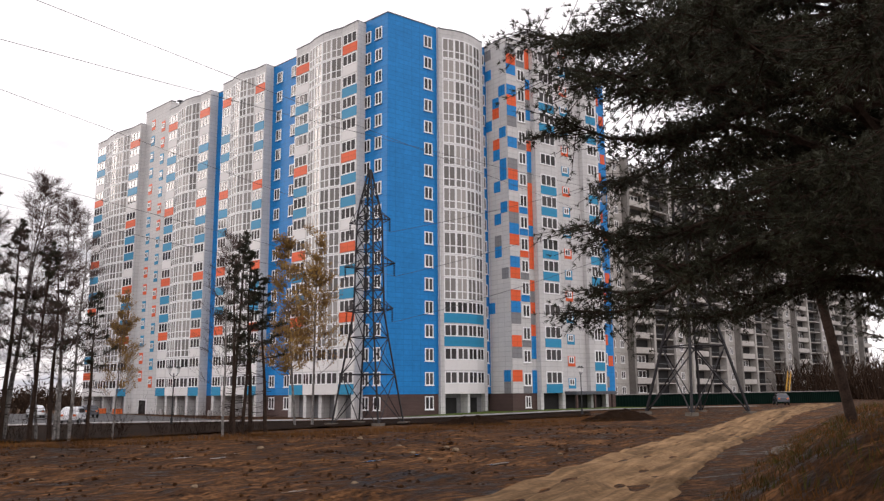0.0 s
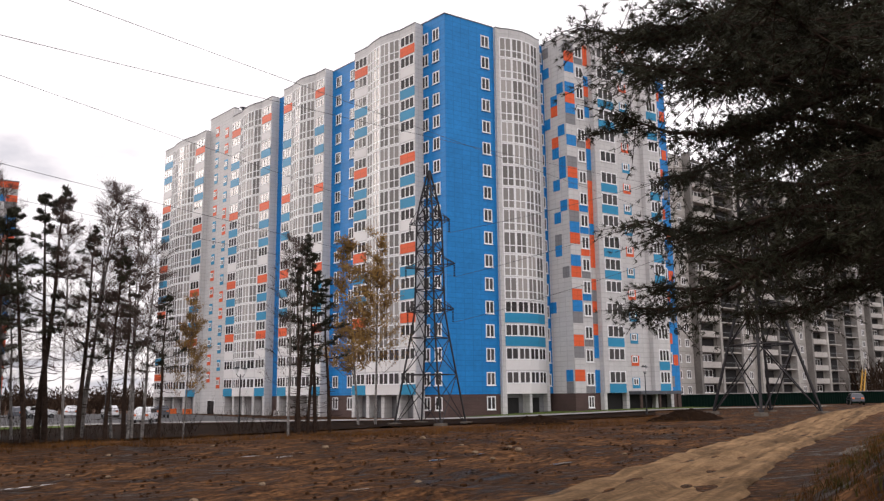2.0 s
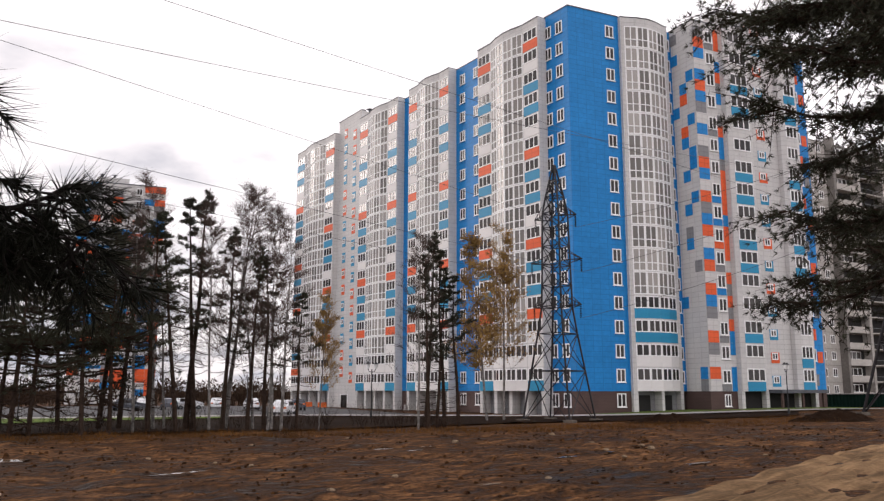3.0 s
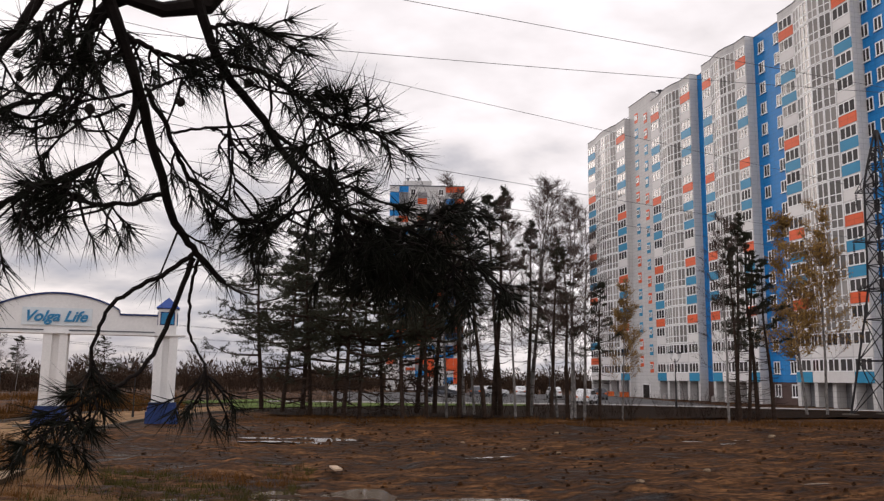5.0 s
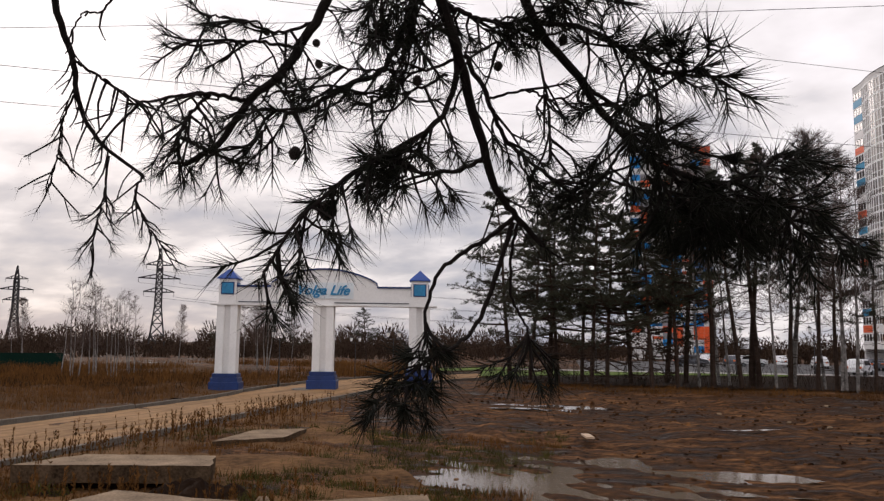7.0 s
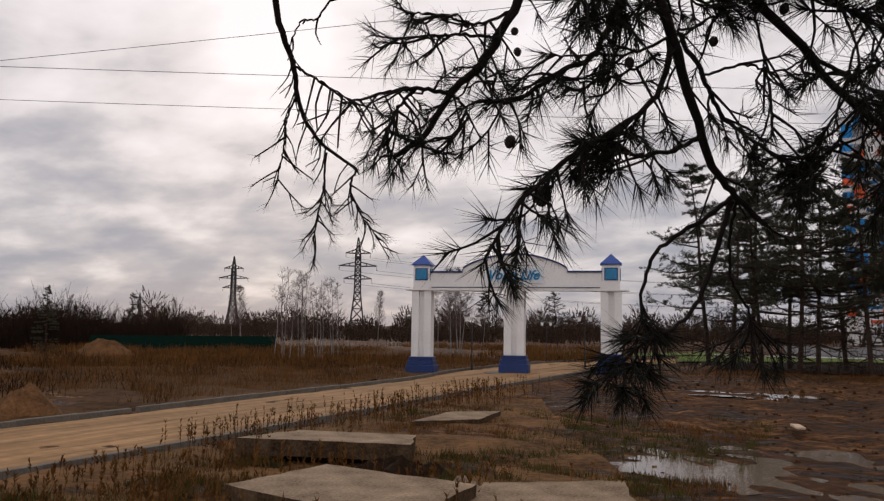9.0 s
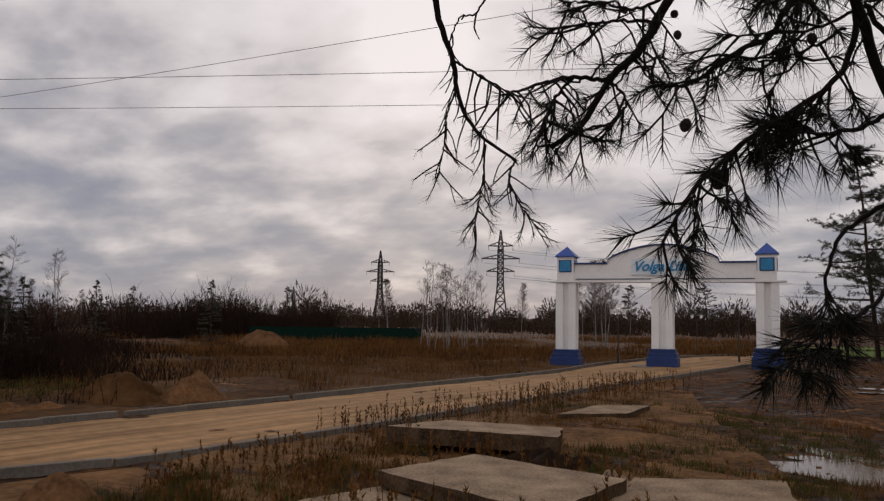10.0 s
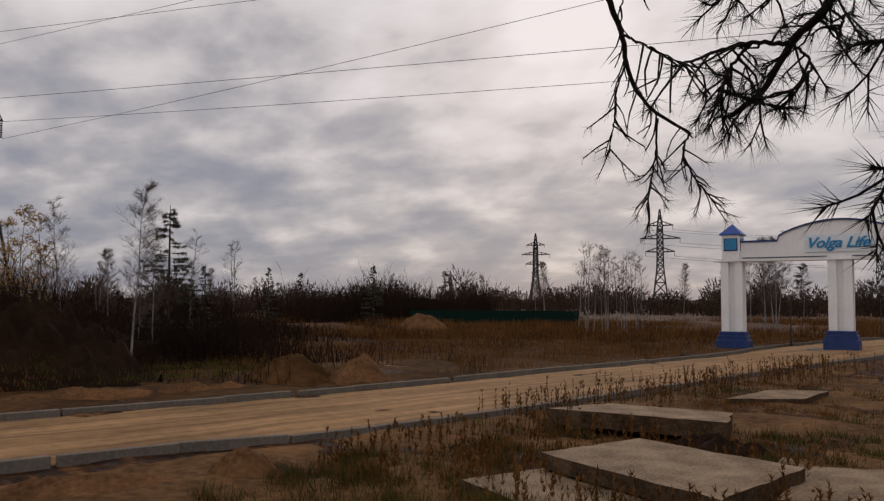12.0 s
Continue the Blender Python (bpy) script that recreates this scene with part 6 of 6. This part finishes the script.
car(21.6, 89.5, 62, M_CARW, "white parked estate car beside the pavement", 1.04)
for x, y, a, m, lab in ((16.2, 125, 15, M_CARW, "white parked car in the car park"), (20.2, 124, 80, M_CARW, "white parked car in the car park"), (13.4, 122, 75, M_CARD, "dark parked car in the car park"), (7.5, 117, 10, M_CARD, "dark parked car in the car park"), (24.0, 118, 85, M_CARW, "white parked car in the car park"), (10.5, 128, 80, M_CARW, "white parked car in the car park"), (29.0, 112, 85, M_CARD, "dark parked car in the car park"), (118, 68, 40, M_CARD, "dark car parked by the site fence")):
    car(x, y, a, m, lab)
for s in (30, 43, 58.5, 64):
    q = CORNER + U * s - INN * 4.2
    bm = bmesh.new()
    rod(bm, (0, 0, 0), (0, 0, 0.75), 0.32, 0.24, 10)
    solid("concrete_bollard", bm, M_PAVE, "squat pale concrete flower tub by the block", "bollard", pose(q.x, q.y, gz(q.x, q.y) + 0.1), "tubs by the entrance")
for s in (55, 60.5):
    q = CORNER + U * s - INN * 5.0
    solid("barrier", boxbm(-0.7, 0.7, -0.2, 0.2, 0, 0.8), M_CLOTH, "small orange plastic barrier by the entrance", "barrier", pose(q.x, q.y, gz(q.x, q.y) + 0.1, 0, 0, 8), "orange barriers")
# crane arm on the building site
crane = thing("crane", "yellow mobile crane arm on the building site", "crane", pose(160, 90, 0.6, 0, 0, 20) @ Matrix.Diagonal((0.6, 0.6, 0.6, 1)))
jib = bmesh.new()
for o in (-0.5, 0.5):
    rod(jib, (-6, o, 1.5), (2, o, 9.5), 0.14, sides=4)
    rod(jib, (-6, o, 2.5), (2, o, 10.5), 0.14, sides=4)
for k in range(8):
    a = Vector((-6, -0.5, 1.5)).lerp(Vector((2, -0.5, 9.5)), k / 8)
    rod(jib, a, a + Vector((0.5, 1, 1.5)), 0.1, sides=4)
part("jib", jib, M_CRANE, crane)
part("undercarriage", boxbm(-8, -3, -1.5, 1.5, -0.3, 1.8), M_CRANE, crane)
far_fence = thing("low_fence", "far dark green fence behind the scrub", "fence")
for k in range(13):
    x0 = polar(38 + k * 0.9, 94)
    x1 = polar(38.9 + k * 0.9, 94)
    bm = bmesh.new()
    m = (Vector((*x0, 0)) + Vector((*x1, 0))) / 2
    d = Vector((*x1, 0)) - Vector((*x0, 0))
    box(bm, -d.length / 2, d.length / 2, -0.03, 0.03, -0.3, 1.6)
    part("fence_sheet", bm, M_FENCE, far_fence).matrix_basis = pose(m.x, m.y, gz(m.x, m.y), 0, 0, math.degrees(math.atan2(d.y, d.x)))
island = bmesh.new()
rod(island, (0, 0, -0.3), (0, 0, 0.16), 1.9, 1.85, 24)
solid("traffic_island", island, M_KERB, "low kerbed island round the middle pier", "kerb", frame_of((-19.3, 47.1, -0.2), (11.43, 2.7)), kind="structure")


# ---- the big pine on the bank to the right of the dirt road ----
def bank_pine(x, y, h, spread, seed, limbs, low, lean=(0, 0), dense=1.0):
    r = random.Random(seed)
    t = thing("pine_tree", "large dense dark pine with wide drooping limbs on the bank", "pine tree", pose(x, y, gz(x, y) - 0.1), "bank pines")
    trunk = bmesh.new()
    axis = spline([(0, 0, -0.4), (lean[0] * 0.3, lean[1] * 0.3, h * 0.3), (lean[0] * 0.7, lean[1] * 0.7, h * 0.65), (lean[0], lean[1], h)], 12)
    tube(trunk, axis, 0.19, 0.03, 9)
    part("trunk", trunk, M_BARK, t, smooth=True)
    wood, needles = bmesh.new(), Blades()
    for i in range(limbs):
        f = (i + r.random()) / limbs
        z = h * (low + (0.97 - low) * f)
        k = z / h * 12
        p = axis[min(int(k), 11)].lerp(axis[min(int(k) + 1, 12)], k % 1)
        d = unit(r, r.uniform(-0.12, 0.22))
        L = spread * (1 - f) ** 0.5 * (0.74 + 0.26 * smooth01(0.0, 0.22, f)) * r.uniform(0.65, 1.1) + 0.5
        limb = spline([p, p + d * L * 0.45 + Vector((0, 0, 0.05 * L)), p + d * L * 0.8 + Vector((0, 0, -0.07 * L)), p + d * L + Vector((0, 0, -0.05 * L))], 8)
        tube(wood, limb, 0.02 + 0.011 * L, 0.008, 5)
        for j in range(int((9 + L * 9) * dense)):
            u = r.uniform(0.22, 1.0) * 8
            q = limb[min(int(u), 7)].lerp(limb[min(int(u) + 1, 8)], u % 1)
            w = (d * 0.7 + unit(r, r.uniform(-0.7, 0.35))).normalized()
            ln = r.uniform(0.35, 1.05)
            tip = q + w * ln + Vector((0, 0, -0.12 * ln))
            rod(wood, q, tip, 0.010, 0.004, sides=3)
            for m in range(6):
                c = q.lerp(tip, 0.2 + 0.8 * m / 5) + Vector((r.uniform(-1, 1), r.uniform(-1, 1), r.uniform(-1, 1))) * 0.07
                w2 = (w + unit(r, r.uniform(-0.4, 0.6)) * 0.9).normalized()
                needles.tuft(c, w2, 12, 0.125, 0.014, 0.9, r)
    part("limb_wood", wood, M_BARK, t)
    part("crown", needles.mesh(M_NEEDLE, "crown"), None, t)


bank_pine(12.85, 5.2, 15.5, 6.1, 101, 178, 0.21, dense=1.6)
bank_pine(16.6, 6.5, 16.5, 6.3, 103, 125, 0.20, dense=1.2)
bank_pine(26.0, 12.6, 17.5, 5.6, 102, 80, 0.33, (-1.4, 2.6), 1.0)
bank_pine(29.7, 11.3, 16.0, 4.6, 104, 50, 0.36)
plant("thin", 40, 15, 14, 0)
plant("pine", 47, 17, 15, 1)
plant("pine", 58, 24, 15, 2)


# ---- the pine over the camera, whose twigs hang into view ----
S = {}
S["main"] = [(-1.521, 0.427, 3.237), (-1.499, 0.467, 3.198), (-1.480, 0.516, 3.123), (-1.462, 0.560, 3.037), (-1.440, 0.595, 2.959), (-1.419, 0.618, 2.927), (-1.382, 0.642, 2.887)]
S["sweep"] = [(-1.482, 0.523, 3.122), (-1.487, 0.520, 3.075), (-1.501, 0.510, 3.036), (-1.545, 0.488, 2.995), (-1.576, 0.463, 2.975), (-1.617, 0.437, 2.932), (-1.647, 0.411, 2.892), (-1.674, 0.385, 2.832)]
S["sweep_low"] = [(-1.459, 0.586, 3.000), (-1.487, 0.564, 2.981), (-1.523, 0.536, 2.973), (-1.544, 0.508, 2.978), (-1.563, 0.481, 2.984)]
S["second"] = [(-1.473, 0.526, 3.123), (-1.448, 0.556, 3.075), (-1.432, 0.580, 3.030), (-1.401, 0.602, 3.000), (-1.358, 0.624, 2.967)]
S["tie"] = [(-1.474, 0.525, 3.125), (-1.449, 0.533, 3.131), (-1.420, 0.538, 3.147), (-1.388, 0.542, 3.165)]
S["left_mid"] = [(-1.525, 0.487, 3.207), (-1.547, 0.488, 3.142), (-1.568, 0.479, 3.094), (-1.607, 0.454, 3.066), (-1.652, 0.425, 3.029), (-1.672, 0.397, 3.023)]
S["left_thin"] = [(-1.484, 0.515, 3.113), (-1.524, 0.494, 3.093), (-1.564, 0.466, 3.088), (-1.615, 0.430, 3.083)]
S["left_low"] = [(-1.495, 0.518, 3.095), (-1.531, 0.498, 3.072), (-1.569, 0.474, 3.056), (-1.599, 0.446, 3.057)]
S["fork_left"] = [(-1.419, 0.619, 2.927), (-1.454, 0.613, 2.899), (-1.496, 0.603, 2.872), (-1.521, 0.596, 2.844), (-1.535, 0.592, 2.799), (-1.534, 0.590, 2.762)]
S["fork_low"] = [(-1.424, 0.629, 2.921), (-1.446, 0.624, 2.849), (-1.468, 0.614, 2.786), (-1.493, 0.599, 2.755), (-1.537, 0.576, 2.727), (-1.568, 0.555, 2.693)]
S["fork_drop"] = [(-1.417, 0.631, 2.921), (-1.427, 0.642, 2.874), (-1.430, 0.653, 2.823), (-1.410, 0.667, 2.780), (-1.405, 0.675, 2.755)]
S["right"] = [(-1.414, 0.485, 3.256), (-1.387, 0.538, 3.167), (-1.338, 0.575, 3.109), (-1.296, 0.604, 3.054), (-1.242, 0.629, 3.000), (-1.153, 0.644, 2.968), (-1.109, 0.646, 2.984), (-1.073, 0.646, 3.007)]
S["thin_drop"] = [(-1.386, 0.544, 3.161), (-1.380, 0.565, 3.114), (-1.373, 0.585, 3.064), (-1.368, 0.604, 3.005)]
S["loop"] = [(-1.449, 0.559, 3.073), (-1.402, 0.570, 3.086), (-1.365, 0.584, 3.075), (-1.323, 0.589, 3.090)]
S["right_up"] = [(-1.383, 0.543, 3.165), (-1.327, 0.519, 3.146), (-1.273, 0.499, 3.107), (-1.235, 0.476, 3.067), (-1.193, 0.441, 3.056)]
S["right_top"] = [(-1.397, 0.514, 3.200), (-1.356, 0.523, 3.212), (-1.316, 0.537, 3.206)]
S["right_mid"] = [(-1.319, 0.590, 3.088), (-1.273, 0.606, 3.061), (-1.238, 0.619, 3.034), (-1.202, 0.628, 3.018)]
S["right_clump"] = [(-1.222, 0.634, 2.985), (-1.185, 0.642, 2.958), (-1.129, 0.646, 2.947), (-1.073, 0.646, 2.936), (-1.025, 0.646, 2.916)]
S["right_under"] = [(-1.238, 0.631, 2.996), (-1.217, 0.643, 2.958), (-1.169, 0.650, 2.935), (-1.113, 0.654, 2.924)]
S["right_back"] = [(-1.270, 0.623, 3.025), (-1.305, 0.629, 2.979), (-1.344, 0.627, 2.962)]
S["top_a"] = [(-1.501, 0.473, 3.204), (-1.524, 0.478, 3.176), (-1.538, 0.490, 3.133)]
S["top_b"] = [(-1.494, 0.487, 3.177), (-1.459, 0.508, 3.166), (-1.415, 0.527, 3.159)]
S["top_left"] = [(-1.520, 0.469, 3.225), (-1.552, 0.453, 3.195), (-1.573, 0.441, 3.164)]
S["left"] = [(-1.928, 1.266, 3.602), (-1.982, 1.277, 3.504), (-2.061, 1.276, 3.389), (-2.133, 1.255, 3.315), (-2.193, 1.240, 3.216), (-2.259, 1.206, 3.159)]
S["left_side"] = [(-2.138, 1.248, 3.314), (-2.196, 1.198, 3.318), (-2.261, 1.148, 3.301), (-2.321, 1.100, 3.273)]
S["left_drop"] = [(-2.205, 1.201, 3.319), (-2.240, 1.181, 3.266), (-2.263, 1.170, 3.197)]
S["left_high"] = [(-2.024, 1.275, 3.443), (-2.093, 1.229, 3.446), (-2.161, 1.185, 3.436), (-2.233, 1.135, 3.422)]
S["left_top"] = [(-1.975, 1.279, 3.511), (-2.055, 1.243, 3.473), (-2.119, 1.189, 3.483), (-2.188, 1.134, 3.483)]
S["left_back"] = [(-2.080, 1.269, 3.365), (-2.049, 1.302, 3.339), (-2.030, 1.310, 3.374)]
S["left_fall"] = [(-2.131, 1.251, 3.314), (-2.092, 1.264, 3.257), (-2.126, 1.243, 3.194)]
S["bare"] = [(-2.402, 0.896, 3.549), (-2.421, 0.943, 3.447), (-2.415, 0.999, 3.346), (-2.421, 1.029, 3.275), (-2.401, 1.077, 3.190), (-2.329, 1.149, 3.123)]
S["bare_side"] = [(-2.408, 0.992, 3.339), (-2.377, 1.035, 3.318), (-2.343, 1.080, 3.293), (-2.316, 1.117, 3.271)]
S["bare_tip"] = [(-2.329, 1.149, 3.123), (-2.348, 1.147, 3.076), (-2.329, 1.169, 3.016), (-2.297, 1.197, 2.961)]
S["bare_low"] = [(-2.383, 1.093, 3.157), (-2.392, 1.103, 3.092), (-2.406, 1.106, 3.025), (-2.421, 1.106, 2.952)]
S["bare_mid"] = [(-2.417, 1.020, 3.279), (-2.444, 1.019, 3.221), (-2.458, 1.028, 3.151), (-2.477, 1.031, 3.079)]
S["bare_hook"] = [(-2.304, 0.988, 3.484), (-2.344, 0.986, 3.440), (-2.379, 0.970, 3.430), (-2.412, 0.977, 3.369)]
S = {k: [Vector(p) for p in v] for k, v in S.items()}
over = thing("overhanging_pine", "pine with long bare limbs and drooping needle sprays close by", "pine tree", pose(-0.4, -5.2, gz(-0.4, -5.2) - 0.1))
ORG = Vector((-0.4, -5.2, gz(-0.4, -5.2) - 0.1))
nr = random.Random(404)
tr_bm = bmesh.new()
tube(tr_bm, spline([(0, 0, -0.3), (0.1, 0, 4), (-0.1, 0.1, 9), (0, 0, 14)], 12), 0.26, 0.05, 12)
part("trunk", tr_bm, M_BARKR, over, smooth=True)


def shoot(limb, a, b, n, length, rnd, from_t=0.0):
    """A tuft: needles set all along a shoot, leaning forward, with a fan at its tip."""
    nd = Blades()
    d = (b - a).normalized()
    for k in range(n):
        t = from_t + (1 - from_t) * (k + rnd.random()) / n
        c = a.lerp(b, t)
        out = d.cross(Vector((rnd.uniform(-1, 1), rnd.uniform(-1, 1), rnd.uniform(-1, 1))))
        if out.length < 1e-3:
            continue
        w = (d * (rnd.uniform(-0.1, 0.7) + 0.8 * t) + out.normalized() * rnd.uniform(0.45, 1.0) + Vector((0, 0, -0.15))).normalized()
        side = w.cross(Vector((rnd.uniform(-1, 1), rnd.uniform(-1, 1), rnd.uniform(-1, 1)))).normalized()
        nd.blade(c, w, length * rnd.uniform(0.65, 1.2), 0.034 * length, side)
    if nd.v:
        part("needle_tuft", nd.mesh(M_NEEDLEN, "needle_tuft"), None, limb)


def near_limb(key, r0, r1, shoots, needle, k=0.64, start=0.25, dens=40, droop=-0.25, steps=26):
    """One limb with side twigs, the needles on their outer ends; k scales the twigs."""
    dens = int(dens * 0.82)
    line = [p - ORG for p in spline(S[key], steps)]
    wood, tufts = bmesh.new(), []
    line = [p + Vector((nr.uniform(-1, 1), nr.uniform(-1, 1), nr.uniform(-1, 1))) * 0.003 * k for p in line]
    tube(wood, line, r0, r1, 7)
    for j in range(shoots):
        t = start + (1 - start) * (j + nr.random()) / shoots
        i = min(int(t * steps), steps - 1)
        p = line[i].lerp(line[i + 1], (t * steps) % 1)
        d = (line[i + 1] - line[i]).normalized()
        w = (d * 0.55 + unit(nr, nr.uniform(-0.8, 0.8)) + Vector((0, 0, droop))).normalized()
        ln = nr.uniform(0.05, 0.12) * k
        q = p + w * ln + Vector((0, 0, -0.02 * k))
        mid = p.lerp(q, 0.5) + Vector((nr.uniform(-1, 1), nr.uniform(-1, 1), nr.uniform(-1, 1))) * 0.012 * k
        tube(wood, spline([p, mid, q], 4), 0.0032 * k, 0.0018 * k, 4)
        if needle:
            tufts.append((mid, q + (q - mid) * 0.1, dens, 0.45))
        if nr.random() < 0.4:
            e = mid + (w + unit(nr, nr.uniform(-0.6, 0.4))).normalized() * ln * 0.7
            rod(wood, mid, e, 0.0022 * k, 0.0014 * k, sides=4)
            if needle:
                tufts.append((mid.lerp(e, 0.4), e, int(dens * 0.7), 0.0))
    if needle:
        tufts.append((line[-3], line[-1] + (line[-1] - line[-2]), int(dens * 1.4), 0.0))
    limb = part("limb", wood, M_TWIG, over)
    for a, b, n, f in tufts:
        shoot(limb, a, b, n, needle, nr, f)


near_limb("main", 0.0085, 0.0036, 8, 0.047, start=0.05, dens=24)
near_limb("sweep", 0.0042, 0.0018, 32, 0.047, start=0.25, dens=40)
near_limb("sweep_low", 0.0032, 0.0020, 18, 0.047, start=0.3, dens=38)
near_limb("second", 0.0036, 0.0020, 11, 0.045, start=0.3, dens=30)
near_limb("tie", 0.0018, 0.0014, 5, 0.042, start=0.3, dens=24)
near_limb("left_mid", 0.0046, 0.0022, 16, 0.045, start=0.15, dens=30)
near_limb("left_thin", 0.0022, 0.0012, 7, 0.044, start=0.3, dens=26)
near_limb("left_low", 0.0022, 0.0012, 8, 0.045, start=0.2, dens=28)
near_limb("fork_left", 0.0036, 0.0020, 7, 0.048, 0.5, start=0.84, dens=40)
near_limb("fork_low", 0.0038, 0.0020, 19, 0.048, 0.5, start=0.7, dens=42, droop=-0.2)
near_limb("fork_drop", 0.0024, 0.0014, 7, 0.047, start=0.8, dens=34)
near_limb("right", 0.0070, 0.0022, 46, 0.050, start=0.42, dens=42)
near_limb("right_clump", 0.0036, 0.0016, 36, 0.052, 0.75, start=0.05, dens=46, droop=-0.4)
near_limb("right_under", 0.0030, 0.0016, 24, 0.050, 0.75, start=0.1, dens=46, droop=-0.4)
near_limb("right_back", 0.0024, 0.0014, 12, 0.047, start=0.3, dens=36)
near_limb("right_up", 0.0036, 0.0016, 30, 0.050, start=0.2, dens=42, droop=0.05)
near_limb("right_top", 0.0034, 0.0016, 18, 0.048, start=0.1, dens=40, droop=0.0)
near_limb("right_mid", 0.0030, 0.0016, 16, 0.048, start=0.2, dens=38, droop=0.0)
near_limb("thin_drop", 0.0020, 0.0010, 8, 0.040, start=0.3, dens=18)
near_limb("loop", 0.0020, 0.0012, 5, 0.040, start=0.3, dens=18)
near_limb("top_a", 0.0050, 0.0020, 16, 0.047, start=0.1, dens=36)
near_limb("top_b", 0.0040, 0.0020, 18, 0.047, start=0.1, dens=36, droop=0.0)
near_limb("top_left", 0.0036, 0.0018, 13, 0.047, start=0.2, dens=30)
near_limb("left", 0.0130, 0.0060, 13, 0.062, 1.1, start=0.1, dens=26)
near_limb("left_side", 0.0060, 0.0028, 11, 0.062, 1.1, start=0.15, dens=28)
near_limb("left_drop", 0.0045, 0.0025, 14, 0.064, 1.1, start=0.2, dens=34)
near_limb("left_high", 0.0045, 0.0020, 12, 0.060, 1.1, start=0.3, dens=26)
near_limb("left_top", 0.0045, 0.0020, 11, 0.060, 1.1, start=0.2, dens=26)
near_limb("left_back", 0.0040, 0.0020, 9, 0.060, 1.1, start=0.1, dens=28)
near_limb("left_fall", 0.0040, 0.0020, 9, 0.060, 1.1, start=0.3, dens=26)
near_limb("bare", 0.0085, 0.0034, 13, 0.032, 0.75, start=0.3, dens=6, droop=-0.5)
near_limb("bare_side", 0.0034, 0.0016, 9, 0.030, 1.0, start=0.25, dens=6, droop=-0.7)
near_limb("bare_tip", 0.0030, 0.0016, 16, 0.034, 0.7, start=0.15, dens=14, droop=-0.4)
near_limb("bare_low", 0.0030, 0.0016, 15, 0.036, 0.7, start=0.3, dens=16, droop=-0.4)
near_limb("bare_mid", 0.0028, 0.0014, 14, 0.032, 0.7, start=0.3, dens=9, droop=-0.4)
near_limb("bare_hook", 0.0026, 0.0016, 3, 0.0, 0.8, start=0.3)
# limbs that carry them, up to the trunk and above the view
for key, z, r0 in (("main", 6.2, 0.0085), ("right", 5.8, 0.007), ("left", 6.9, 0.013), ("bare", 7.2, 0.0085), ("left_mid", 6.5, 0.005), ("top_left", 6.3, 0.004), ("bare_hook", 7.4, 0.003)):
    a = S[key][0] - ORG
    d = (S[key][0] - S[key][1]).normalized()
    bm = bmesh.new()
    tube(bm, spline([a - d * 0.01, a + d * 0.25, a + d * 0.4 + Vector((0, -0.35, 1.1)), Vector((a.x * 0.5, a.y * 0.5, z + 0.4)), (0, 0, z)], 18), r0, 0.06, 7)
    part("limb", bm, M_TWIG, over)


def cone(px, s):
    bm = bmesh.new()
    for k in range(9):
        f = k / 8
        rad = 0.016 * math.sin(math.pi * (0.18 + 0.74 * f)) + 0.003
        for j in range(8):
            a = (j + 0.5 * (k % 2)) * math.tau / 8
            c = Vector((math.cos(a) * rad * 0.6, math.sin(a) * rad * 0.6, -0.042 * f))
            o = Vector((math.cos(a) * rad * 1.25, math.sin(a) * rad * 1.25, -0.042 * f - 0.006))
            rod(bm, c, o, 0.005, 0.0035, sides=4)
    rod(bm, (0, 0, 0), (0, 0, -0.044), 0.008, 0.004, 6)
    part("pine_cone", bm, M_CONE, over, "dark open pine cone").matrix_basis = Matrix.Translation(Vector(px) - ORG) @ pose(0, 0, 0, nr.uniform(-30, 30), nr.uniform(-30, 30), 0) @ Matrix.Diagonal((s, s, s, 1))


for c, size in (((-1.660, 0.434, 2.986), 0.32), ((-1.637, 0.488, 2.929), 0.5), ((-1.526, 0.49, 3.086), 0.26), ((-1.986, 1.296, 3.468), 0.4),
                ((-1.985, 1.313, 3.424), 0.42), ((-2.085, 1.227, 3.478), 0.36), ((-1.431, 0.541, 3.116), 0.24), ((-1.348, 0.556, 3.150), 0.26)):
    cone(c, size)
